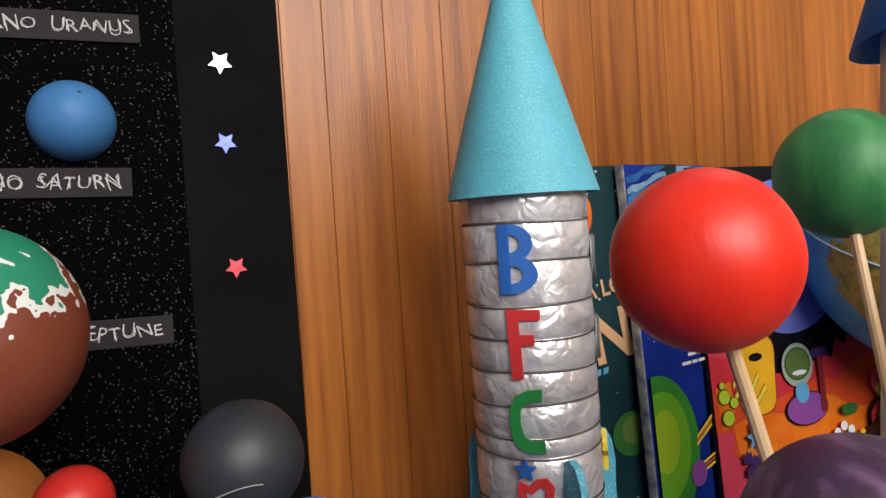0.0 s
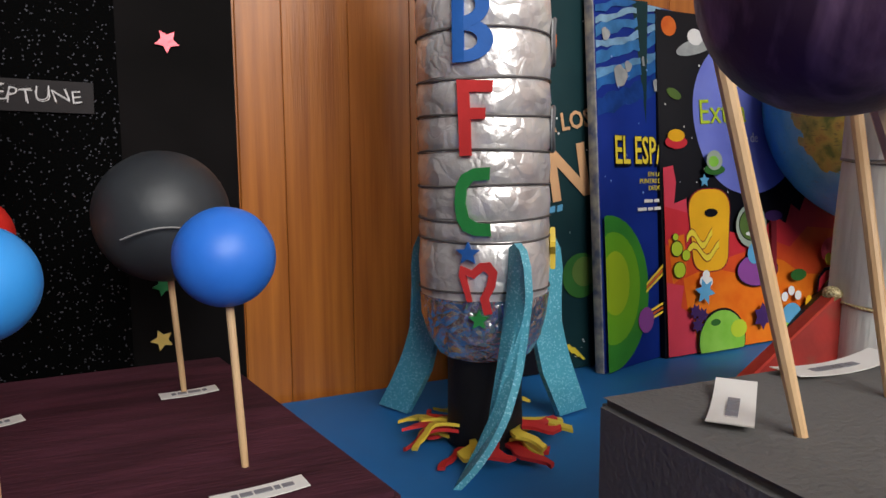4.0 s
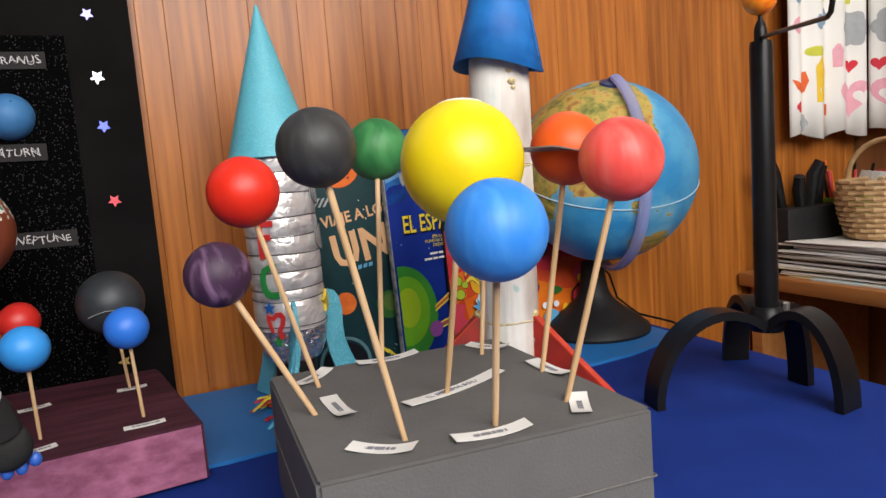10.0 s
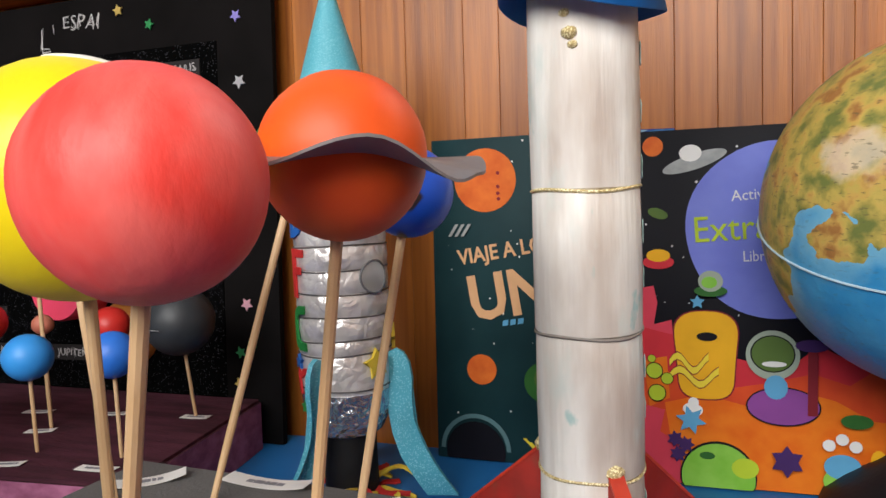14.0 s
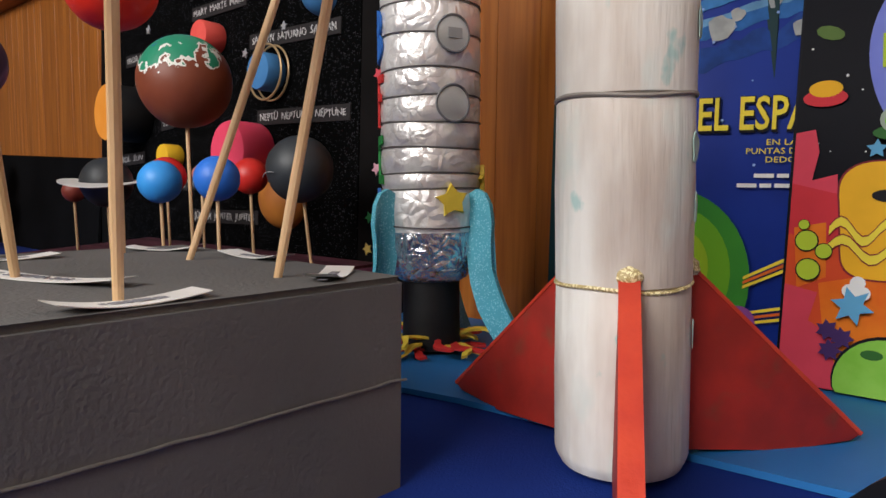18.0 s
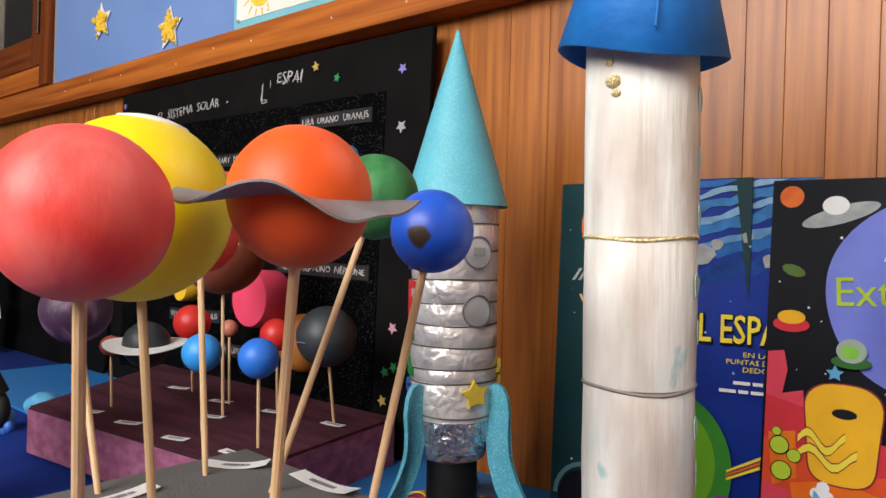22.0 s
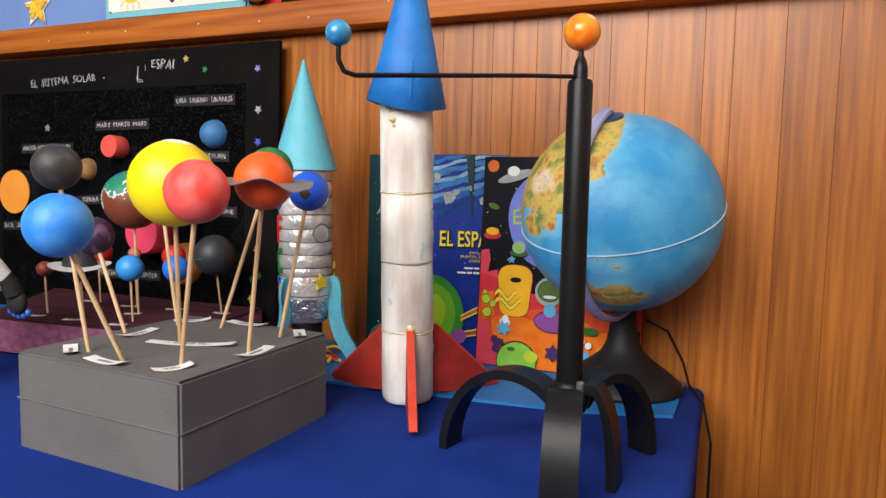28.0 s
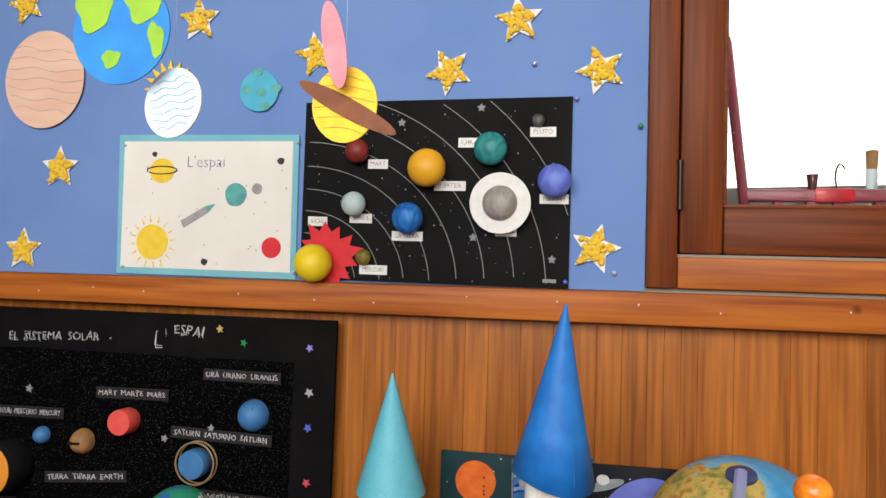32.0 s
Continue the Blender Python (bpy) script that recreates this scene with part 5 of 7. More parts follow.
part("cord", bm, BLACK_PLASTIC, globe, "black electric cord")

# ---- orrery ----
OC = (0.929, -0.340)
orr = thing("orrery", "black plastic orrery with orange sun and small blue earth", "orrery", Matrix.Translation((*OC, TABLE)))
part("pole", lathe(B(), [(0.0105, 0.072), (0.0112, 0.076), (0.0108, 0.20), (0.0105, 0.335), (0.0095, 0.340)], 28), BLACK_PLASTIC, orr)
part("collar", lathe(B(), [(0.006, 0.340), (0.006, 0.350), (0.0045, 0.356), (0.0022, 0.360), (0.0022, 0.375)], 20), BLACK_PLASTIC, orr)
SUNP = mat("sun_globe_paint", (0.80, 0.15, 0.012), (0.86, 0.34, 0.02), 70, 0.25, 0.1)
part("sun_ball", ball(B(), 0.0152, (0, 0, 0), 32), SUNP, orr, "glossy orange sun", Matrix.Translation((0, 0, 0.379)))
d = Vector((-0.128, -0.171, 0)).normalized()
ln = 0.2135
pts = [Vector((0, 0, 0.343)), d * 0.05 + Vector((0, 0, 0.339)), d * (ln - 0.012) + Vector((0, 0, 0.324)), d * (ln - 0.004) + Vector((0, 0, 0.326)), d * ln + Vector((0, 0, 0.333)), d * ln + Vector((0, 0, 0.346))]
part("arm", tube(B(), pts, 0.0018, 10), BLACK_PLASTIC, orr, "thin black bent arm")
EARTHP = mat("earth_ball_paint", (0.02, 0.16, 0.42), (0.05, 0.30, 0.45), 120, 0.25, 0.1)
part("earth_ball", ball(B(), 0.0088, (0, 0, 0), 28), EARTHP, orr, "small blue earth", Matrix.Translation(d * ln + Vector((0, 0, 0.3505))))
for a, reach, w in ((167, 0.127, 0.0135), (60, 0.112, 0.0135), (-82, 0.082, 0.0145), (-4, 0.046, 0.0125)):
    n = 18
    bm = B()
    rings = []
    u0 = radians(52)
    b_ = (reach - 0.006) / (1 + math.cos(u0))
    for k in range(n + 1):
        u = u0 + (pi - u0) * k / n
        x, z = reach - b_ - b_ * math.cos(u), 0.0005 + 0.0875 * math.sin(u)
        nx, nz = -math.cos(u), math.sin(u)
        t_ = 0.0085
        rings.append([bm.verts.new((x - nx * t_, -w, max(z - nz * t_, 0.0005))), bm.verts.new((x - nx * t_, w, max(z - nz * t_, 0.0005))), bm.verts.new((x, w, max(z, 0.0005))), bm.verts.new((x, -w, max(z, 0.0005)))])
    for p_, q_ in zip(rings, rings[1:]):
        for k in range(4):
            bm.faces.new((p_[k], p_[(k + 1) % 4], q_[(k + 1) % 4], q_[k]))
    bm.faces.new(rings[0]), bm.faces.new(rings[-1][::-1])
    bmesh.ops.bevel(bm, geom=[e for e in bm.edges if e.calc_face_angle(0) > 0.9], offset=0.0012, segments=2, affect="EDGES")
    part("foot", bm, BLACK_PLASTIC, orr, "arched black plastic foot", Matrix.Rotation(radians(a), 4, "Z"))
part("hub", lathe(B(), [(0.0155, 0.062), (0.018, 0.068), (0.018, 0.078), (0.0125, 0.086)], 28), BLACK_PLASTIC, orr)
part("screw", lathe(B(), [(0.0035, 0.076), (0.0035, 0.089), (0.002, 0.090)], 12, Matrix.Translation((0.012, -0.012, 0))), plain("steel_screw", (0.5, 0.5, 0.5), 0.3, metal=0.9), orr)

# ---- books ----
def book(name, label, w, h, t, corner, right, lean_deg, cover, pages=None, spine=None):
    """A closed book: corner is the foot of its left edge, right a point that its foot runs towards; it leans back."""
    c, r = Vector((*corner, SHEET + 0.0006)), Vector((*right, SHEET + 0.0006))
    d = (r - c).normalized()
    m = Matrix.Translation(c) @ Matrix.Rotation(math.atan2(d.y, d.x), 4, "Z") @ Matrix.Rotation(radians(-lean_deg), 4, "X")
    b = thing(name, label, "book", m)
    part("pages", box(B(), (0.002, 0.0018, 0.002), (w - 0.003, t - 0.0018, h - 0.002)), pages or WHITE_PAPER, b)
    front = part("front_cover", box(B(), (0, 0, 0), (w, 0.0016, h), 0.0005), cover, b)
    part("back_cover", box(B(), (0, t - 0.0016, 0), (w, t, h), 0.0005), cover, b)
    part("spine", box(B(), (-0.0012, 0.0, 0.0), (0.0006, t, h), 0.0005), spine or cover, b)
    return b, front


class Print:
    """Lays printed shapes on a cover, each a little above the last."""

    def __init__(self, front, w, h):
        self.front, self.w, self.h, self.y = front, w, h, -0.0001

    def shape(self, name, outline, material, label=""):
        self.y -= 0.00012
        pts = [(min(max(x, 0.0008), self.w - 0.0008), min(max(z, 0.0008), self.h - 0.0008)) for x, z in outline]
        clean = [p for i, p in enumerate(pts) if (Vector(p) - Vector(pts[i - 1])).length > 1e-5]
        return part(name, slab(B(), clean, self.y, self.y + 0.0001), material, self.front, label)

    def text(self, body, x, z, size, material, turn=0.0, fit=0.0, label="", bold=0.0):
        self.y -= 0.00012
        return writing("title", body, size, material, self.front, on(x, z, self.y - 0.0002, turn), fit=fit, label=label, thin=bold)

    def speckle(self, n, material, seed, z0=0.0, r=(0.0003, 0.0011)):
        rnd = random.Random(seed)
        self.y -= 0.00012
        bm = B()
        for _ in range(n):
            k = rnd.uniform(*r)
            slab(bm, disc(k, 6, (rnd.uniform(0.004, self.w - 0.004), rnd.uniform(z0 + 0.004, self.h - 0.004))), self.y, self.y + 0.0001)
        return part("star_dots", bm, material, self.front)


def ink(name, c, b=None, scale=30, rough=0.5):
    return mat(name, c, b or tuple(v * 0.88 for v in c), scale, rough, 0.0, spec=0.12)


I_BLACK = ink("cover_black", (0.006, 0.006, 0.010))
I_TEAL = ink("cover_dark_teal", (0.008, 0.030, 0.036), (0.012, 0.042, 0.048), 15)
I_ORANGE = ink("print_orange", (0.72, 0.17, 0.03), (0.60, 0.11, 0.02), 60)
I_PEACH = ink("print_peach", (0.72, 0.42, 0.22))
I_WHITE = ink("print_white", (0.82, 0.82, 0.80))
I_RED = ink("print_red", (0.62, 0.035, 0.05))
I_PINK = ink("print_pink", (0.68, 0.06, 0.10))
I_GROUND = ink("print_ground", (0.78, 0.20, 0.015), (0.70, 0.13, 0.01), 40)
I_YELLOW = ink("print_yellow", (0.86, 0.45, 0.02))
I_GOLD = ink("print_gold", (0.85, 0.68, 0.06))
I_GREEN = ink("print_green", (0.20, 0.48, 0.05), (0.26, 0.55, 0.08), 60)
I_LIME = ink("print_lime", (0.48, 0.62, 0.04))
I_DKGREEN = ink("print_dark_green", (0.035, 0.14, 0.03))
I_OLIVE = ink("print_olive", (0.10, 0.17, 0.04))
I_VIOLET = ink("print_violet", (0.16, 0.19, 0.62), (0.20, 0.24, 0.68), 25)
I_PURPLE = ink("print_purple", (0.26, 0.07, 0.30))
I_DKPURPLE = ink("print_dark_purple", (0.06, 0.025, 0.12))
I_SKY = ink("print_sky", (0.12, 0.38, 0.62))
I_GREY = ink("print_grey", (0.42, 0.44, 0.44), (0.30, 0.32, 0.32), 90)
I_GLASS = ink("print_glass", (0.36, 0.42, 0.34))
I_MAROON = ink("print_maroon", (0.22, 0.02, 0.03))

# dark universe book
b, f = book("picture_book", "dark teal universe picture book leaning on the wall", 0.166, 0.293, 0.009, (0.549, -0.010), (0.75, -0.010), 1.2, I_TEAL)
pr = Print(f, 0.166, 0.293)
pr.speckle(46, I_WHITE, 3)
pr.shape("planet", disc(0.0285, 36, (0.049, 0.255)), I_ORANGE, "mottled orange planet")
for dx, dz in ((0.012, 0.006), (0.012, -0.006), (0.012, -0.012), (0.0125, -0.017)):
    pr.shape("crater", disc(0.0017, 8, (0.049 + dx, 0.255 + dz)), I_MAROON)
pr.text("VIAJE A LOS CO", 0.081, 0.194, 0.0190, I_PEACH, 9, 0.118, "peach printed title", 0.0004)
pr.text("UNIV", 0.092, 0.155, 0.056, I_PEACH, 9, 0.122, "large peach printed title", 0.0016)
for k in range(3):
    pr.shape("small_print", [(0.063 + 0.007 * k, 0.124 + k * 0.001), (0.068 + 0.007 * k, 0.125 + k * 0.001), (0.0685 + 0.007 * k, 0.130 + k * 0.001), (0.0635 + 0.007 * k, 0.129 + k * 0.001)], I_SKY)
pr.shape("planet", disc(0.0138, 24, (0.043, 0.084)), I_ORANGE, "red planet")
pr.shape("planet", disc(0.018, 24, (0.100, 0.075)), I_DKGREEN, "green planet")
pr.shape("planet", disc(0.012, 20, (0.103, 0.078)), I_OLIVE)
pr.shape("ring_arc", ring_shape(0.033, 0.029, 0, pi, (0.036, 0.010), 1.0, 1.0, 20), ink("print_slate", (0.10, 0.20, 0.22)), "pale arc")
pr.shape("planet", disc(0.028, 28, (0.036, 0.008)), I_BLACK)
for k in range(3):
    pr.shape("streak", [(0.080 + 0.005 * k, 0.024 - 0.003 * k), (0.083 + 0.005 * k, 0.024 - 0.003 * k), (0.094 + 0.005 * k, 0.013 - 0.003 * k), (0.091 + 0.005 * k, 0.013 - 0.003 * k)], I_GOLD)
    pr.shape("streak", [(0.014 + 0.006 * k, 0.205), (0.017 + 0.006 * k, 0.205), (0.024 + 0.006 * k, 0.216), (0.021 + 0.006 * k, 0.216)], I_GREY)

# blue space book
I_NAVY = ink("cover_navy", (0.006, 0.022, 0.20), (0.010, 0.035, 0.28), 12)
b, f = book("picture_book", "worn deep blue space book with yellow title and a green planet", 0.112, 0.293, 0.008, (0.6555, -0.033), (0.7555, -0.008), 3.5, I_NAVY, spine=mat("worn_spine", (0.42, 0.40, 0.33), (0.10, 0.12, 0.20), 90, 0.7, 0.2))
pr = Print(f, 0.112, 0.293)
for k, (z, h, tone) in enumerate(((0.205, 0.016, (0.012, 0.06, 0.30)), (0.222, 0.012, (0.03, 0.16, 0.48)), (0.231, 0.007, (0.16, 0.38, 0.66)), (0.243, 0.010, (0.05, 0.22, 0.54)), (0.252, 0.006, (0.26, 0.48, 0.72)), (0.262, 0.009, (0.06, 0.24, 0.55)), (0.271, 0.005, (0.30, 0.52, 0.72)), (0.279, 0.006, (0.04, 0.18, 0.50)))):
    up = [(0.112 * u / 16, z + 0.030 * u / 16 + 0.0035 * noise.noise((u * 0.45, k * 3.1, 0.5)) + h * (0.55 + 0.45 * noise.noise((u * 0.6, k * 1.7, 4.0)))) for u in range(17)]
    dn = [(0.112 * u / 16, z + 0.030 * u / 16 + 0.0035 * noise.noise((u * 0.45, k * 3.1, 0.5)) - h * 0.35 * (1 + noise.noise((u * 0.8, k * 2.3, 8.0)))) for u in range(16, -1, -1)]
    pr.shape("cloud_band", up + dn, ink("print_cloud", tone, tuple(v * 0.6 for v in tone), 70), "pale blue star cloud")
for x, z, r in ((0.030, 0.232, 0.0085), (0.040, 0.240, 0.0045), (0.062, 0.246, 0.004), (0.078, 0.228, 0.005), (0.012, 0.262, 0.005), (0.095, 0.222, 0.004)):
    pr.shape("asteroid", disc(r, 12, (x, z), rag=0.12), I_GREY, "grey asteroid")
pr.speckle(16, ink("print_star_blue", (0.25, 0.40, 0.75)), 8, 0.10)
pr.text("EL ESPAC", 0.060, 0.172, 0.032, I_BLACK, 0, 0.083, "", 0.0012)
pr.text("EL ESPAC", 0.0595, 0.1727, 0.031, I_GOLD, 0, 0.082, "yellow printed title", 0.0004)
pr.text("EN LAS", 0.072, 0.1545, 0.0054, I_GOLD, 0, 0.021)
pr.text("PUNTAS DE SUS", 0.072, 0.1488, 0.0054, I_GOLD, 0, 0.045)
pr.text("DEDOS", 0.072, 0.1431, 0.0054, I_GOLD, 0, 0.021)
for z, a, e in ((0.1315, 0.055, 0.108), (0.1250, 0.045, 0.108)):
    x = a
    k = 0
    while x < e:
        wd = (0.012, 0.007, 0.009, 0.014)[k % 4]
        pr.shape("small_print", [(x, z), (min(x + wd, e), z), (min(x + wd, e), z + 0.0026), (x, z + 0.0026)], I_WHITE)
        x += wd + 0.0018
        k += 1
pr.shape("planet", disc(0.052, 40, (0.004, 0.062), 1.0, 1.18), ink("print_planet_green", (0.03, 0.20, 0.03), (0.05, 0.28, 0.03), 14), "large green planet")
pr.shape("planet", disc(0.034, 32, (0.010, 0.066), 1.0, 1.3), ink("print_planet_light", (0.12, 0.36, 0.02), (0.16, 0.42, 0.02), 14))
pr.shape("planet", disc(0.018, 28, (0.012, 0.070), 1.0, 1.4), ink("print_planet_lime", (0.34, 0.50, 0.02), (0.28, 0.46, 0.02), 14))
for k, c in enumerate((I_GOLD, I_ORANGE, I_GOLD)):
    pr.shape("planet_ring", [(0.055, 0.034 + 0.0035 * k), (0.15, 0.046 + 0.004 * k), (0.15, 0.048 + 0.004 * k), (0.055, 0.036 + 0.0035 * k)], c)
    pr.shape("planet_ring", [(0.052, 0.058 + 0.003 * k), (0.10, 0.082 + 0.004 * k), (0.10, 0.085 + 0.004 * k), (0.052, 0.060 + 0.003 * k)], c)
pr.shape("planet", disc(0.030, 28, (0.118, 0.078)), I_ORANGE, "orange planet")
pr.shape("planet", disc(0.0105, 20, (0.050, 0.036)), I_PURPLE, "small purple planet")

# bright activity book
b, f = book("activity_book", "bright activity book with blue planet over orange alien landscape", 0.224, 0.291, 0.006, (0.730, -0.021), (0.951, -0.017), 4.6, I_BLACK)
pr = Print(f, 0.224, 0.291)
pr.speckle(60, I_WHITE, 5, 0.12)
pr.shape("planet", disc(0.071, 56, (0.108, 0.207), rag=0.010), I_VIOLET, "large periwinkle planet")
pr.shape("planet", disc(0.0083, 20, (0.0125, 0.278)), I_ORANGE, "small orange planet")
pr.shape("saucer", disc(0.026, 24, (0.045, 0.264), 1.0, 0.25, radians(17)), I_GREY, "grey flying saucer")
pr.shape("saucer", disc(0.0088, 16, (0.042, 0.271), 1.0, 0.8), I_WHITE)
pr.shape("probe", disc(0.0085, 10, (0.016, 0.222), 1.0, 0.5, radians(-20)), I_OLIVE)
pr.text("Activi", 0.086, 0.235, 0.0125, I_WHITE, 3, 0.026)
pr.text("Extra", 0.072, 0.208, 0.030, I_LIME, 3, 0.056, "lime green printed title")
pr.text("Libro de", 0.098, 0.186, 0.0125, I_WHITE, 2, 0.034)
pr.shape("rock", [(0.001, 0.001), (0.001, 0.160), (0.012, 0.162), (0.015, 0.148), (0.012, 0.130), (0.026, 0.134), (0.028, 0.110), (0.020, 0.075), (0.03, 0.001)], I_PINK, "pink red rock")
pr.shape("hill", [(0.001, 0.001), (0.001, 0.128), (0.030, 0.121), (0.050, 0.112), (0.075, 0.104), (0.095, 0.100), (0.12, 0.104), (0.135, 0.116), (0.150, 0.108), (0.158, 0.126), (0.170, 0.119), (0.180, 0.136), (0.2232, 0.131), (0.2232, 0.001)], I_RED, "red hills")
pr.shape("hill", [(0.001, 0.001), (0.001, 0.096), (0.040, 0.089), (0.07, 0.080), (0.10, 0.086), (0.13, 0.094), (0.155, 0.086), (0.18, 0.104), (0.2232, 0.100), (0.2232, 0.001)], ink("print_rust", (0.68, 0.085, 0.02), (0.60, 0.06, 0.02), 40))
pr.shape("ground", [(0.030, 0.001), (0.020, 0.066), (0.050, 0.074), (0.085, 0.066), (0.12, 0.080), (0.145, 0.074), (0.17, 0.060), (0.2232, 0.055), (0.2232, 0.001)], I_GROUND, "orange ground")
pr.shape("ledge", [(0.004, 0.100), (0.022, 0.104), (0.024, 0.070), (0.008, 0.062)], I_GROUND)
pr.shape("rock", [(0.001, 0.001), (0.001, 0.064), (0.020, 0.060), (0.016, 0.042), (0.030, 0.034), (0.034, 0.001)], I_PINK)
pr.shape("lander", disc(0.0125, 18, (0.016, 0.1815), 1.0, 0.45), I_RED)
pr.shape("lander", disc(0.0095, 18, (0.016, 0.187), 1.0, 0.55), I_YELLOW)


def sack(cx, cz, w, h, pinch=0.12):
    """A rounded upright sack outline, narrower at its waist."""
    out = []
    for k in range(40):
        u = 2 * pi * k / 40
        c, s_ = math.cos(u), math.sin(u)
        x = math.copysign(abs(c) ** 0.7, c) * w * (1 - pinch * math.cos(s_ * 3.0 + 0.6))
        out.append((cx + x, cz + math.copysign(abs(s_) ** 0.75, s_) * h))
    return out


pr.shape("blob", sack(0.052, 0.106, 0.0262, 0.0365), I_MAROON)
pr.shape("blob", sack(0.052, 0.106, 0.0250, 0.0355), I_YELLOW, "large yellow blob")
for cz, k in ((0.099, 1), (0.088, 1.25)):
    run = [(0.024 + 0.030 * k * u / 10, cz + 0.006 * math.sin(u * 0.75)) for u in range(11)]
    pr.shape("tentacle", [(x, z + 0.0036) for x, z in run] + [(x, z - 0.0036) for x, z in run[::-1]], I_MAROON)
    pr.shape("tentacle", [(x, z + 0.0027) for x, z in run] + [(x, z - 0.0027) for x, z in run[::-1]], I_GOLD, "pale yellow tentacle")
pr.shape("band", disc(0.008, 14, (0.053, 0.121), 1.0, 0.45), I_BLACK)
pr.shape("plume", star(0.006, (0.046, 0.149), 0.5), I_SKY)
for x, z, r in ((0.012, 0.092, 0.0062), (0.022, 0.086, 0.0045), (0.014, 0.074, 0.0065), (0.010, 0.102, 0.003)):
    pr.shape("bubble", disc(r * 1.12, 16, (x, z)), I_BLACK)
    pr.shape("bubble", disc(r, 16, (x, z)), I_LIME, "lime bubble")
pr.shape("saucer", disc(0.0255, 30, (0.108, 0.068), 1.05, 0.6), I_BLACK)
pr.shape("saucer", disc(0.0245, 30, (0.108, 0.068), 1.05, 0.58), I_PURPLE, "purple hover seat")
pr.shape("bubble", disc(0.0195, 30, (0.101, 0.108)), I_GLASS, "clear round helmet shape")
pr.shape("blob", disc(0.0155, 24, (0.101, 0.109), 1.05, 0.95), I_BLACK)
pr.shape("blob", disc(0.0145, 24, (0.101, 0.109), 1.05, 0.95), I_OLIVE, "dark green blob")
pr.shape("band", disc(0.0075, 14, (0.102, 0.101), 1.2, 0.3), I_WHITE)
pr.shape("blob", disc(0.0095, 16, (0.103, 0.083), 0.9, 1.0), I_SKY)
pr.shape("post", [(0.125, 0.062), (0.132, 0.062), (0.133, 0.112), (0.126, 0.112)], I_MAROON)
pr.shape("post", disc(0.012, 18, (0.129, 0.116), 1.0, 0.4), I_DKPURPLE)
pr.shape("ship", disc(0.0115, 18, (0.056, 0.158), 1.1, 0.4), I_DKGREEN)
pr.shape("ship", disc(0.0095, 18, (0.056, 0.166), 1.0, 0.9), I_GLASS)
pr.shape("ship", disc(0.006, 14, (0.055, 0.165), 1.0, 0.8), I_GREEN)
pr.shape("blob", disc(0.0285, 32, (0.060, 0.010), 1.0, 0.98), I_BLACK)
pr.shape("blob", disc(0.0275, 32, (0.060, 0.009), 1.0, 0.98), I_GREEN, "green dome blob")
pr.shape("blob", disc(0.006, 12, (0.052, 0.026), 1.0, 0.5), I_DKGREEN)
pr.shape("pouch", disc(0.010, 16, (0.080, 0.018), 1.0, 0.8), I_LIME)
for x, z in ((0.042, 0.068), (0.038, 0.063), (0.045, 0.062)):
    pr.shape("bead", disc(0.0042, 12, (x, z)), I_WHITE)
pr.shape("blob", star(0.012, (0.040, 0.054), 0.5, 0.3, 6), I_SKY)
for x, z in ((0.028, 0.038), (0.036, 0.034), (0.030, 0.026)):
    pr.shape("blot", star(0.007, (x, z), 0.6, 0.2, 7), I_DKPURPLE, "dark purple blot")
pr.shape("blob", star(0.0125, (0.110, 0.026), 0.62, 0.0, 6), I_DKPURPLE)
pr.shape("blob", disc(0.0135, 20, (0.148, 0.014), 1.0, 0.75), I_GREEN)
pr.shape("blob", disc(0.0128, 20, (0.148, 0.025), 1.0, 0.75), I_SKY, "sky blue blob")
for x, z in ((0.139, 0.041), (0.148, 0.046), (0.157, 0.041)):
    pr.shape("bead", disc(0.0045, 12, (x, z)), I_WHITE)
pr.shape("blob", disc(0.007, 14, (0.172, 0.030), 0.8, 1.4), I_YELLOW)
pr.shape("mound", disc(0.011, 16, (0.158, 0.060), 1.0, 0.5), I_DKGREEN)
pr.shape("badge", [(0.176, 0.001), (0.181, 0.030), (0.185, 0.056), (0.195, 0.064), (0.222, 0.066), (0.2232, 0.001)], I_BLACK)
pr.shape("badge", [(0.178, 0.001), (0.183, 0.030), (0.187, 0.054), (0.196, 0.061), (0.220, 0.063), (0.2232, 0.001)], I_RED)
pr.shape("badge", disc(0.0175, 20, (0.206, 0.034), 0.95, 1.15), I_LIME, "lime green badge")
pr.text("400", 0.206, 0.036, 0.011, I_BLACK, 3, 0.016)
pr.shape("small_print", [(0.197, 0.046), (0.214, 0.047), (0.214, 0.050), (0.197, 0.049)], I_DKGREEN)
pr.shape("small_print", [(0.197, 0.021), (0.214, 0.022), (0.214, 0.025), (0.197, 0.024)], I_DKGREEN)
pr.shape("bag", disc(0.013, 18, (0.205, 0.080), 1.2, 1.0), I_PINK)
pr.shape("bead", disc(0.005, 12, (0.200, 0.072), 1.0, 1.2), I_GOLD)

